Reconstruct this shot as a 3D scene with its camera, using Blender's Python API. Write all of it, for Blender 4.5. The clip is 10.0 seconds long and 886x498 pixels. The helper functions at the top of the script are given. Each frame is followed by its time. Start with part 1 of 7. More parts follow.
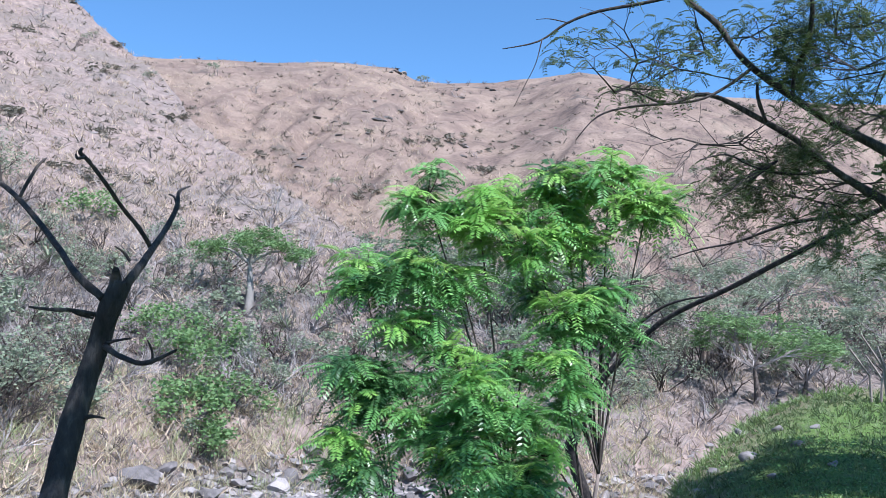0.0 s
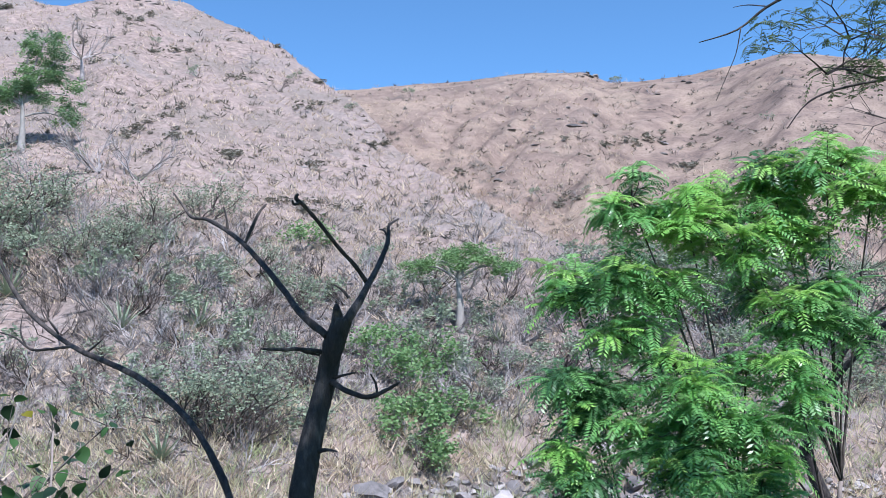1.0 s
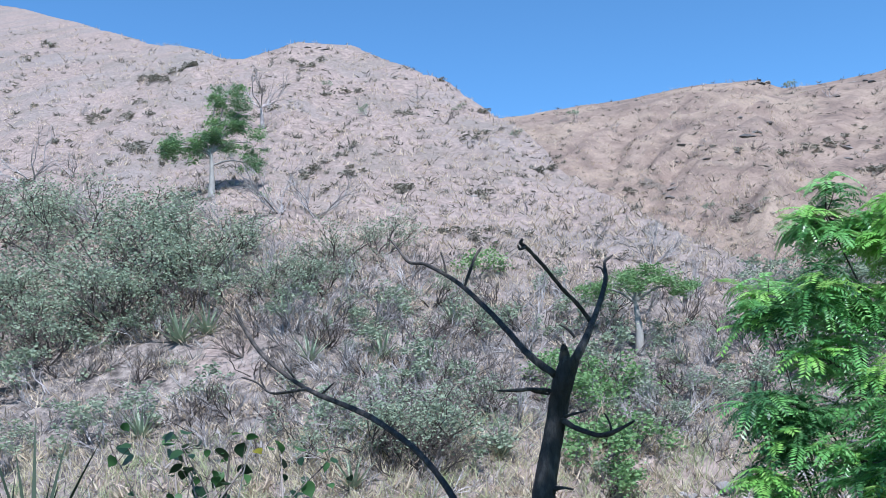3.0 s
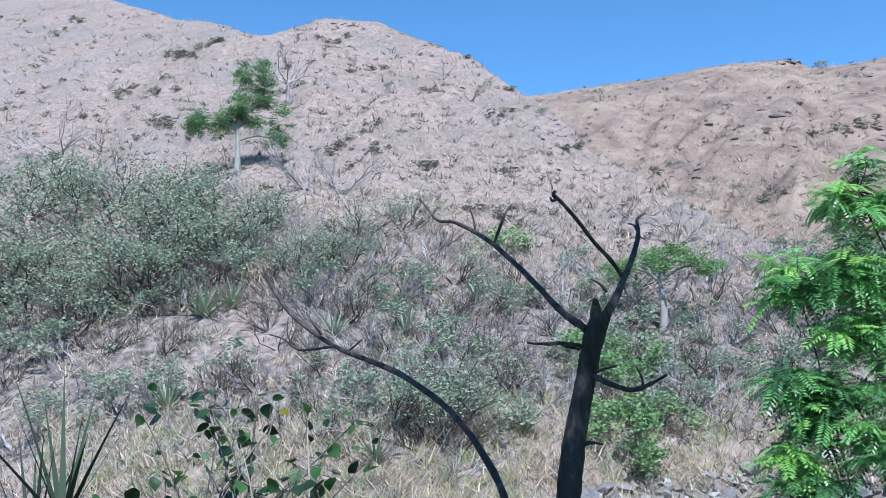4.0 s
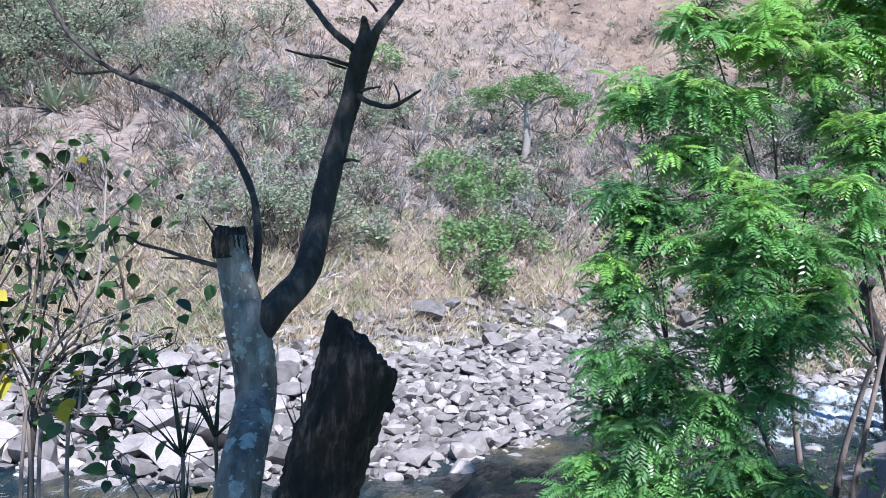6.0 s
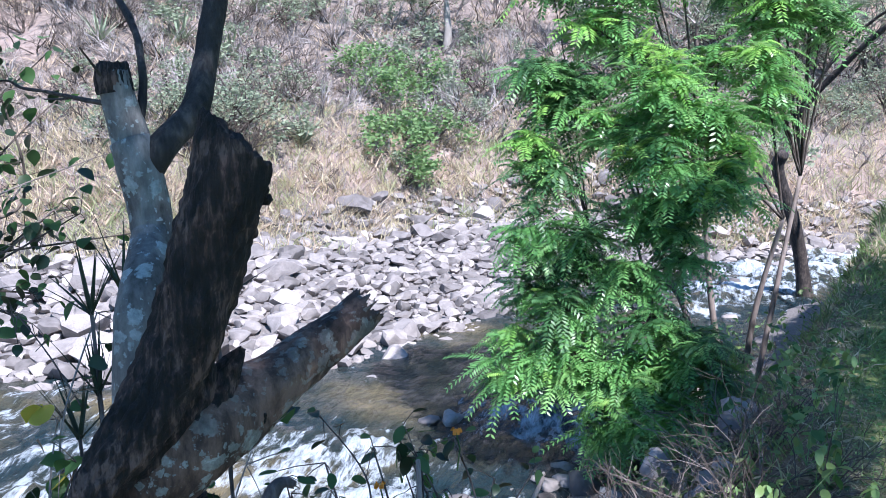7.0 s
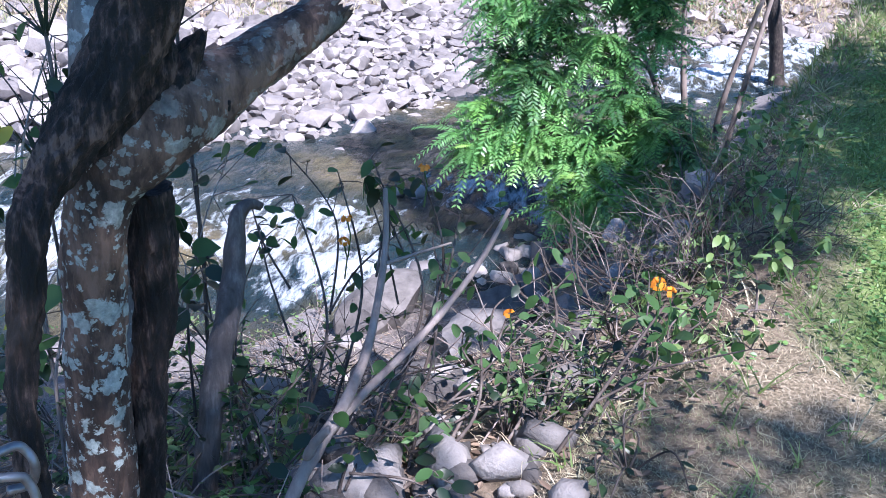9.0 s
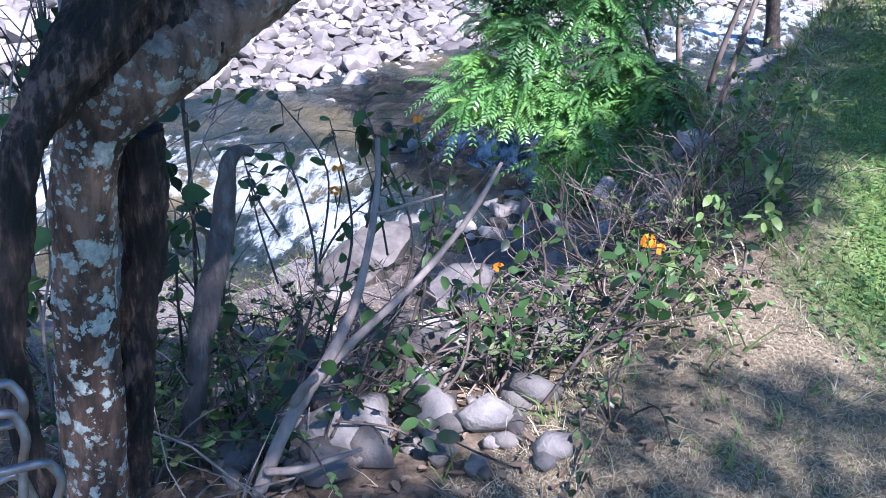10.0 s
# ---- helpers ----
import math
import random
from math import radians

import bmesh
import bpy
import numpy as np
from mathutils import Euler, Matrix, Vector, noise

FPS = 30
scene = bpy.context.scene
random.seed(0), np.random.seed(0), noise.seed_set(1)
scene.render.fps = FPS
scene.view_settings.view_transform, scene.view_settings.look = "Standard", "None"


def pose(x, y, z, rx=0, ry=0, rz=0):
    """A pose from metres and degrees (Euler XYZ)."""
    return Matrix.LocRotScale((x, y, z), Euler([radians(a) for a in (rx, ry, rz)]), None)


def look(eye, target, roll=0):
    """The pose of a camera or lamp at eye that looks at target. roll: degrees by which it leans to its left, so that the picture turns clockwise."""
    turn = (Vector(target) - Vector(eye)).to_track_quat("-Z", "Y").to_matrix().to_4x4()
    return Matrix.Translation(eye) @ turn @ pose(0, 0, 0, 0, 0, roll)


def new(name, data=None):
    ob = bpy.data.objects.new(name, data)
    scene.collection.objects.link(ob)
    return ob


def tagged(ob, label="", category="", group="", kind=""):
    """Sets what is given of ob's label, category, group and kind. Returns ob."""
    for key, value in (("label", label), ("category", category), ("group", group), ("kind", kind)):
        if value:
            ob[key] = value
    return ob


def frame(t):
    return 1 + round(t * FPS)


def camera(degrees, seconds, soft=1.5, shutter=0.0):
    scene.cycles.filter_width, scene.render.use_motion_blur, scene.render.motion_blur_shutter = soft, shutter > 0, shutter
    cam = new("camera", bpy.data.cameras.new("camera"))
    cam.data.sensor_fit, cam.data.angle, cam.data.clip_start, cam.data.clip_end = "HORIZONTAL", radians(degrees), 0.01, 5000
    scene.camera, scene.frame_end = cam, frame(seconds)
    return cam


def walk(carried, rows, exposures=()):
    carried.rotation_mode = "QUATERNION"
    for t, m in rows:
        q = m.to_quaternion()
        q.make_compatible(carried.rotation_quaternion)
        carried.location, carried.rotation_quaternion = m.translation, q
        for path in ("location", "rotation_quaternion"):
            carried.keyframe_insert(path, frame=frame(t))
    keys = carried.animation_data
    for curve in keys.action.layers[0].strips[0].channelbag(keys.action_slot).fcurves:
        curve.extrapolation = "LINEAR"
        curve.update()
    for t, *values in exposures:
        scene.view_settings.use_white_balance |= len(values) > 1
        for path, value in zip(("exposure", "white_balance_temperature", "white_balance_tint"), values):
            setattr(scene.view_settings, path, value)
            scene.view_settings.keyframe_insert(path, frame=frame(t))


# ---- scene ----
cam = camera(50.83, 10.0, soft=0.6)
PATH = [
    (0.0, look((-0.020, 0.033, 1.654), (-0.012, 2.014, 1.934), 0.15)),
    (0.5, look((-0.023, 0.056, 1.674), (-0.249, 2.022, 1.965), -1.47)),
    (1.0, look((-0.034, 0.055, 1.690), (-0.458, 1.985, 1.998), -2.45)),
    (1.5, look((-0.061, 0.035, 1.706), (-0.637, 1.921, 2.037), -3.25)),
    (2.0, look((-0.091, -0.015, 1.729), (-0.753, 1.837, 2.092), -3.69)),
    (2.5, look((-0.113, -0.049, 1.733), (-0.838, 1.775, 2.116), -3.77)),
    (4.0, look((-0.173, -0.020, 1.668), (-0.988, 1.776, 2.005), -2.55)),
    (4.5, pose(-0.151, 0.033, 1.607, 97.64, 1.24, 23.93)),
    (5.0, pose(-0.097, 0.051, 1.542, 94.99, -0.05, 21.99)),
    (5.5, pose(-0.030, 0.074, 1.473, 92.36, -1.74, 19.98)),
    (6.0, pose(0.060, 0.103, 1.402, 88.85, -0.79, 16.70)),
    (7.5, pose(0.164, 0.064, 1.174, 80.61, 1.66, 11.37)),
    (8.0, pose(0.162, 0.061, 1.134, 78.67, 1.37, 10.84)),
    (8.5, pose(0.157, 0.079, 1.096, 74.08, 1.15, 10.54)),
    (9.0, pose(0.150, 0.079, 1.084, 69.52, -0.59, 10.76)),
    (9.5, pose(0.147, 0.086, 1.066, 67.62, -2.00, 10.95)),
    (10.0, pose(0.145, 0.078, 1.074, 66.78, -2.17, 10.64)),
]
walk(cam, PATH, exposures=[(0.0, 0.9, 5650, 15), (1.0, 0.85, 5620, 15), (2.0, 0.8, 5550, 13), (4.0, 0.82, 5350, 9), (5.0, 0.9, 5550, 12), (5.5, 0.95, 5700, 14), (6.0, 1.05, 5750, 15), (7.5, 1.40, 5750, 20), (10.0, 1.56, 5700, 25)])

# ---- daylight: a high sun behind the camera, clear sky ----
SUN_WAY = Vector((0.42, -0.52, 0.80)).normalized()      # towards the sun
world = bpy.data.worlds.new("world")
scene.world = world
world.use_nodes = True
wn = world.node_tree.nodes
sky = wn.new("ShaderNodeTexSky")
sky.sky_type = "NISHITA"
sky.sun_disc = False
sky.sun_elevation = math.asin(SUN_WAY.z)
sky.sun_rotation = math.atan2(SUN_WAY.x, SUN_WAY.y)
sky.altitude = 3500
sky.air_density = 1.0
sky.dust_density = 0.2
sky.ozone_density = 2.5
tone = wn.new("ShaderNodeMix")
tone.data_type, tone.blend_type = "RGBA", "MULTIPLY"
tone.inputs[0].default_value, tone.inputs[7].default_value = 1.0, (0.80, 1.03, 1.0, 1)
world.node_tree.links.new(sky.outputs[0], tone.inputs[6])
world.node_tree.links.new(tone.outputs[2], wn["Background"].inputs["Color"])
wn["Background"].inputs["Strength"].default_value = 0.13
sun = new("sun", bpy.data.lights.new("sun", "SUN"))
sun.data.energy = 5.0
sun.data.angle = radians(0.53)
sun.data.color = (1.0, 0.96, 0.90)
sun.matrix_world = look(SUN_WAY * 60, (0, 0, 0))

# ---- materials ----
def material(name):
    m = bpy.data.materials.new(name)
    m.use_nodes = True
    nt = m.node_tree
    return m, nt, nt.nodes["Principled BSDF"]


def add(nt, kind, **values):
    n = nt.nodes.new(kind)
    for k, v in values.items():
        n.inputs[k].default_value = v
    return n


def ramp(nt, fac, stops):
    n = nt.nodes.new("ShaderNodeValToRGB")
    while len(n.color_ramp.elements) < len(stops):
        n.color_ramp.elements.new(0.5)
    for e, (p, c) in zip(n.color_ramp.elements, stops):
        e.position, e.color = p, (*c, 1) if len(c) == 3 else c
    nt.links.new(fac, n.inputs[0])
    return n.outputs[0]


def noise_of(nt, vec, scale, detail=4.0, rough=0.55):
    n = add(nt, "ShaderNodeTexNoise", Scale=scale, Detail=detail, Roughness=rough)
    nt.links.new(vec, n.inputs["Vector"])
    return n.outputs["Fac"]


def blend(nt, fac, a, b, mode="MIX"):
    n = nt.nodes.new("ShaderNodeMix")
    n.data_type, n.blend_type = "RGBA", mode
    for socket, value in ((n.inputs[0], fac), (n.inputs[6], a), (n.inputs[7], b)):
        if hasattr(value, "is_linked"):
            nt.links.new(value, socket)
        else:
            socket.default_value = value if isinstance(value, float) else (*value, 1)
    return n.outputs[2]


def bump(nt, bsdf, height, strength=0.5, distance=0.02):
    b = add(nt, "ShaderNodeBump", Strength=strength, Distance=distance)
    nt.links.new(height, b.inputs["Height"])
    nt.links.new(b.outputs[0], bsdf.inputs["Normal"])


def math_node(nt, op, a, b=0.0):
    n = nt.nodes.new("ShaderNodeMath")
    n.operation = op
    for socket, value in ((n.inputs[0], a), (n.inputs[1], b)):
        if hasattr(value, "is_linked"):
            nt.links.new(value, socket)
        else:
            socket.default_value = value
    return n.outputs[0]


def where(nt, own=False):
    return nt.nodes.new("ShaderNodeTexCoord").outputs["Object"] if own else nt.nodes.new("ShaderNodeNewGeometry").outputs["Position"]


def any_random(nt, island=True):
    if island:
        return nt.nodes.new("ShaderNodeNewGeometry").outputs["Random Per Island"]
    return nt.nodes.new("ShaderNodeObjectInfo").outputs["Random"]


def leaf_material(name, dark, mid, light, rough=0.45, thin=0.35, island=True, vary=None):
    """Leaf: colour varies leaf by leaf, some light passes through."""
    m, nt, b = material(name)
    r = any_random(nt, True)
    if island == "both":
        r = math_node(nt, "ADD", math_node(nt, "MULTIPLY", r, 0.35), math_node(nt, "MULTIPLY", any_random(nt, False), 0.65))
    elif not island:
        r = any_random(nt, False)
    c = ramp(nt, r, [(0.0, dark), (0.5, mid), (1.0, light)])
    big = noise_of(nt, where(nt), 0.9, 2)
    c = blend(nt, math_node(nt, "MULTIPLY", big, 0.5), c, mid)
    if vary:
        c = blend(nt, ramp(nt, noise_of(nt, where(nt), 0.35, 4, 0.65), [(0.47, (0, 0, 0)), (0.58, (0.85, 0.85, 0.85))]), c, vary)
    nt.links.new(c, b.inputs["Base Color"])
    b.inputs["Roughness"].default_value = rough
    t = nt.nodes.new("ShaderNodeBsdfTranslucent")
    warm = blend(nt, 0.5, c, tuple(min(1, x * 1.6) for x in light))
    nt.links.new(warm, t.inputs["Color"])
    mix = add(nt, "ShaderNodeMixShader", Fac=thin)
    nt.links.new(b.outputs[0], mix.inputs[1])
    nt.links.new(t.outputs[0], mix.inputs[2])
    nt.links.new(mix.outputs[0], nt.nodes["Material Output"].inputs["Surface"])
    return m


def bark_material(name, stops, scale=30.0, stretch=0.25, lichen=None, amount=0.5, relief=0.6, fade=None):
    m, nt, b = material(name)
    mp = nt.nodes.new("ShaderNodeMapping")
    mp.inputs["Scale"].default_value = (1, 1, stretch)
    nt.links.new(where(nt), mp.inputs["Vector"])
    n1 = noise_of(nt, mp.outputs[0], scale, 6, 0.65)
    n2 = noise_of(nt, where(nt), scale * 0.2, 3)
    c = ramp(nt, math_node(nt, "ADD", math_node(nt, "MULTIPLY", n1, 0.6), math_node(nt, "MULTIPLY", n2, 0.4)), stops)
    if lichen:
        # round crusts of two sizes, with frayed rims and a paler heart
        fray = nt.nodes.new("ShaderNodeMix")
        fray.data_type, fray.blend_type = "RGBA", "LINEAR_LIGHT"
        fray.inputs[0].default_value = 0.022
        nt.links.new(where(nt), fray.inputs[6])
        warp = add(nt, "ShaderNodeTexNoise", Scale=38.0, Detail=5.0, Roughness=0.7)
        nt.links.new(where(nt), warp.inputs["Vector"])
        nt.links.new(warp.outputs["Color"], fray.inputs[7])
        keep = None
        if fade:
            xyz = nt.nodes.new("ShaderNodeSeparateXYZ")
            nt.links.new(where(nt), xyz.inputs[0])
            k = add(nt, "ShaderNodeMapRange")
            nt.links.new(math_node(nt, "ADD", xyz.outputs["Z"], math_node(nt, "MULTIPLY", noise_of(nt, where(nt), 9.0, 3), 0.25)), k.inputs["Value"])
            for socket, value in zip(list(k.inputs)[1:5], (fade[0], fade[1], 1.0, fade[2])):
                socket.default_value = value
            keep = k.outputs[0]
        lc = ramp(nt, noise_of(nt, where(nt), 70.0, 5, 0.7), [(0.35, lichen[0]), (0.65, lichen[1])])
        for size, reach in ((24.0, 0.50), (62.0, 0.44)):
            vor = add(nt, "ShaderNodeTexVoronoi", Scale=size)
            nt.links.new(fray.outputs[2], vor.inputs["Vector"])
            one = nt.nodes.new("ShaderNodeSeparateColor")
            nt.links.new(vor.outputs["Color"], one.inputs[0])
            limit = math_node(nt, "MULTIPLY", math_node(nt, "SUBTRACT", one.outputs[0], 0.85 - 0.75 * amount), reach * 1.5)
            edge = math_node(nt, "MULTIPLY", math_node(nt, "SUBTRACT", limit, vor.outputs["Distance"]), 14.0)
            patch = ramp(nt, edge, [(0.0, (0, 0, 0)), (1.0, (0.88, 0.88, 0.88))])
            if keep is not None:
                patch = math_node(nt, "MULTIPLY", patch, keep)
            c = blend(nt, patch, c, lc)
    nt.links.new(c, b.inputs["Base Color"])
    b.inputs["Roughness"].default_value = 0.9
    bump(nt, b, n1, relief, 0.012)
    return m


def stone_material(name, stops, scale=6.0, island=False):
    m, nt, b = material(name)
    n1 = noise_of(nt, where(nt), scale, 8, 0.62)
    r = any_random(nt, island)
    v = math_node(nt, "ADD", math_node(nt, "MULTIPLY", n1, 0.6), math_node(nt, "MULTIPLY", r, 0.45))
    c = ramp(nt, v, stops)
    c = blend(nt, ramp(nt, noise_of(nt, where(nt), scale * 8, 3), [(0.45, (0, 0, 0)), (0.75, (0.45, 0.45, 0.45))]), c, (0.10, 0.09, 0.08))
    nt.links.new(c, b.inputs["Base Color"])
    b.inputs["Roughness"].default_value = 0.82
    bump(nt, b, noise_of(nt, where(nt), scale * 5, 6), 0.5, 0.02)
    return m


def ground_material():
    """One sheet: lawn, bank soil and litter, river stones, dry hill grass, told apart by the zone attribute."""
    m, nt, b = material("ground_cover")
    zone = nt.nodes.new("ShaderNodeAttribute")
    zone.attribute_name = "zone"
    sep = nt.nodes.new("ShaderNodeSeparateColor")
    nt.links.new(zone.outputs["Color"], sep.inputs[0])
    p = where(nt)
    fine, mid, wide = noise_of(nt, p, 38, 6, 0.7), noise_of(nt, p, 2.4, 6, 0.65), noise_of(nt, p, 0.35, 5)
    soil = ramp(nt, mid, [(0.3, (0.035, 0.026, 0.02)), (0.52, (0.10, 0.075, 0.058)), (0.75, (0.22, 0.175, 0.14))])
    soil = blend(nt, 0.5, soil, ramp(nt, fine, [(0.35, (0.05, 0.04, 0.03)), (0.65, (0.30, 0.23, 0.17))]))
    lawn = ramp(nt, noise_of(nt, p, 75, 8, 0.75), [(0.38, (0.04, 0.034, 0.02)), (0.5, (0.15, 0.125, 0.08)), (0.62, (0.36, 0.30, 0.215))])
    green = ramp(nt, fine, [(0.36, (0.035, 0.07, 0.017)), (0.5, (0.10, 0.17, 0.04)), (0.66, (0.19, 0.27, 0.085))])
    green = blend(nt, ramp(nt, mid, [(0.52, (0, 0, 0)), (0.68, (0.5, 0.5, 0.5))]), green, lawn)
    lawn = blend(nt, zone.outputs["Alpha"], green, blend(nt, ramp(nt, wide, [(0.42, (0, 0, 0)), (0.58, (0.7, 0.7, 0.7))]), lawn, soil))
    gravel = ramp(nt, fine, [(0.3, (0.08, 0.073, 0.07)), (0.55, (0.19, 0.175, 0.17)), (0.75, (0.33, 0.305, 0.29))])
    mp = nt.nodes.new("ShaderNodeMapping")
    mp.inputs["Scale"].default_value = (1.0, 1.0, 0.75)
    nt.links.new(p, mp.inputs["Vector"])
    streak = noise_of(nt, mp.outputs[0], 1.9, 10, 0.76)
    hill = ramp(nt, streak, [(0.36, (0.13, 0.10, 0.09)), (0.45, (0.21, 0.16, 0.139)), (0.55, (0.29, 0.224, 0.195)), (0.66, (0.375, 0.30, 0.255))])
    patch = noise_of(nt, p, 0.055, 6, 0.6)
    hill = blend(nt, ramp(nt, patch, [(0.35, (0, 0, 0)), (0.7, (0.55, 0.55, 0.55))]), hill, (0.255, 0.20, 0.18))
    tuft = noise_of(nt, p, 0.55, 7, 0.75)
    hill = blend(nt, ramp(nt, tuft, [(0.55, (0, 0, 0)), (0.63, (0.6, 0.6, 0.6))]), hill, (0.135, 0.12, 0.105))
    hill = blend(nt, ramp(nt, noise_of(nt, p, 0.085, 5, 0.6), [(0.48, (0, 0, 0)), (0.62, (0.6, 0.6, 0.6))]), hill, (0.205, 0.182, 0.172))
    brush = noise_of(nt, p, 0.13, 8, 0.7)
    hill = blend(nt, ramp(nt, brush, [(0.50, (0, 0, 0)), (0.60, (0.55, 0.55, 0.55))]), hill, (0.17, 0.145, 0.125))
    c = blend(nt, sep.outputs[0], soil, lawn)
    c = blend(nt, sep.outputs[1], c, gravel)
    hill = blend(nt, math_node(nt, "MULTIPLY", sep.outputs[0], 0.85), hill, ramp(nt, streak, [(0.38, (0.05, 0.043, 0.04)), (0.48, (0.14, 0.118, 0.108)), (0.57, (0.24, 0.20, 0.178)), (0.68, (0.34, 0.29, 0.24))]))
    back = blend(nt, 0.85, hill, ramp(nt, noise_of(nt, p, 0.2, 12, 0.78), [(0.36, (0.08, 0.058, 0.05)), (0.44, (0.15, 0.108, 0.088)), (0.53, (0.21, 0.153, 0.122)), (0.64, (0.285, 0.215, 0.168))]))
    lay = nt.nodes.new("ShaderNodeMapping")
    lay.inputs["Scale"].default_value = (1.0, 1.0, 1.3)
    nt.links.new(p, lay.inputs["Vector"])
    ledge = math_node(nt, "MULTIPLY", ramp(nt, noise_of(nt, lay.outputs[0], 0.22, 9, 0.72), [(0.56, (0, 0, 0)), (0.61, (1, 1, 1))]), ramp(nt, noise_of(nt, p, 0.05, 4, 0.6), [(0.46, (0, 0, 0)), (0.58, (0.7, 0.7, 0.7))]))
    back = blend(nt, ledge, back, (0.085, 0.078, 0.07))
    pale = ramp(nt, noise_of(nt, lay.outputs[0], 0.09, 5, 0.6), [(0.50, (0, 0, 0)), (0.62, (0.4, 0.4, 0.4))])
    back = blend(nt, pale, back, (0.33, 0.255, 0.19))
    hill = blend(nt, zone.outputs["Alpha"], hill, back)
    hill = blend(nt, 1.0, hill, ramp(nt, noise_of(nt, p, 3.6, 4, 0.8), [(0.36, (0.5, 0.49, 0.48)), (0.5, (0.98, 0.98, 0.98)), (0.64, (1.0, 1.0, 1.0))]), "MULTIPLY")
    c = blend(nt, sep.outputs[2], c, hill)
    nt.links.new(c, b.inputs["Base Color"])
    b.inputs["Roughness"].default_value = 0.95
    b.inputs["Specular IOR Level"].default_value = 0.15
    bump(nt, b, math_node(nt, "ADD", fine, math_node(nt, "MULTIPLY", streak, 0.8)), 0.35, 0.03)
    return m


def water_material():
    m, nt, b = material("river_water")
    p = where(nt)
    foam = nt.nodes.new("ShaderNodeAttribute")
    foam.attribute_name = "foam"
    mp = nt.nodes.new("ShaderNodeMapping")
    mp.inputs["Rotation"].default_value = (0, 0, radians(-28))
    mp.inputs["Scale"].default_value = (1.6, 0.55, 1.0)
    nt.links.new(p, mp.inputs["Vector"])
    lace = noise_of(nt, mp.outputs[0], 3.2, 8, 0.7)
    k = math_node(nt, "ADD", math_node(nt, "MULTIPLY", foam.outputs["Fac"], 1.15), math_node(nt, "MULTIPLY", math_node(nt, "SUBTRACT", lace, 0.55), 2.9))
    white = ramp(nt, k, [(0.36, (0, 0, 0)), (0.78, (1, 1, 1))])
    bed = ramp(nt, noise_of(nt, p, 0.55, 5), [(0.42, (0.012, 0.028, 0.036)), (0.55, (0.05, 0.054, 0.042)), (0.70, (0.17, 0.14, 0.08))])
    c = blend(nt, white, bed, (0.55, 0.62, 0.68))
    nt.links.new(c, b.inputs["Base Color"])
    nt.links.new(ramp(nt, white, [(0.0, (0.07, 0.07, 0.07)), (1.0, (0.7, 0.7, 0.7))]), b.inputs["Roughness"])
    b.inputs["IOR"].default_value = 1.33
    w2 = noise_of(nt, mp.outputs[0], 5.0, 5, 0.6)
    bump(nt, b, math_node(nt, "ADD", w2, math_node(nt, "MULTIPLY", lace, 0.8)), 0.8, 0.3)
    return m


L_TALL = leaf_material("tall_grass_blade", (0.25, 0.23, 0.13), (0.46, 0.40, 0.25), (0.62, 0.54, 0.39), 0.7, 0.3, True, (0.20, 0.27, 0.11))
L_TUSSOCK = leaf_material("tussock_blade", (0.07, 0.06, 0.05), (0.14, 0.12, 0.10), (0.27, 0.235, 0.19), 0.8, 0.1)
L_SCRUB = leaf_material("scrub_twig", (0.08, 0.07, 0.065), (0.24, 0.21, 0.195), (0.42, 0.38, 0.345), 0.8, 0.1)
M_GROUND, M_WATER = ground_material(), water_material()
M_ROCK = stone_material("river_stone", [(0.25, (0.085, 0.077, 0.076)), (0.5, (0.205, 0.186, 0.182)), (0.75, (0.37, 0.335, 0.32))], 5.0)
M_PALE = stone_material("pale_boulder", [(0.36, (0.05, 0.045, 0.043)), (0.55, (0.14, 0.127, 0.121)), (0.8, (0.29, 0.266, 0.25))], 9.0)
M_DARKBARK = bark_material("charred_bark", [(0.36, (0.007, 0.006, 0.006)), (0.5, (0.032, 0.026, 0.024)), (0.64, (0.10, 0.08, 0.07))], 40, 0.3, relief=1.0)
M_GREYBARK = bark_material("grey_bark", [(0.36, (0.035, 0.034, 0.034)), (0.5, (0.12, 0.118, 0.115)), (0.64, (0.25, 0.243, 0.232))], 26, 0.4, ((0.16, 0.195, 0.20), (0.33, 0.365, 0.365)), 0.72)
M_TRUNK = bark_material("old_trunk_bark", [(0.38, (0.014, 0.009, 0.007)), (0.48, (0.052, 0.032, 0.024)), (0.60, (0.165, 0.105, 0.078))], 34, 0.3, ((0.17, 0.215, 0.21), (0.40, 0.45, 0.43)), 1.0, 1.0, (0.70, 0.95, 0.24))
M_ROTTEN = bark_material("broken_wood", [(0.43, (0.002, 0.0018, 0.0016)), (0.50, (0.010, 0.007, 0.006)), (0.55, (0.036, 0.022, 0.018)), (0.61, (0.115, 0.076, 0.062))], 75, 0.2, relief=1.0)
M_POST = bark_material("weathered_post", [(0.3, (0.03, 0.024, 0.022)), (0.52, (0.09, 0.075, 0.07)), (0.75, (0.24, 0.215, 0.2))], 60, 0.2, relief=1.0)
M_TWIG = bark_material("grey_twig", [(0.36, (0.07, 0.06, 0.058)), (0.5, (0.25, 0.222, 0.215)), (0.66, (0.50, 0.46, 0.44))], 3.0, 0.4)
M_STICK = bark_material("bleached_stick", [(0.3, (0.12, 0.095, 0.085)), (0.6, (0.26, 0.215, 0.19)), (0.8, (0.42, 0.37, 0.33))], 30, 0.3)
M_BROWN = bark_material("brown_bark", [(0.36, (0.022, 0.016, 0.014)), (0.52, (0.075, 0.058, 0.049)), (0.68, (0.19, 0.158, 0.138))], 30, 0.3)
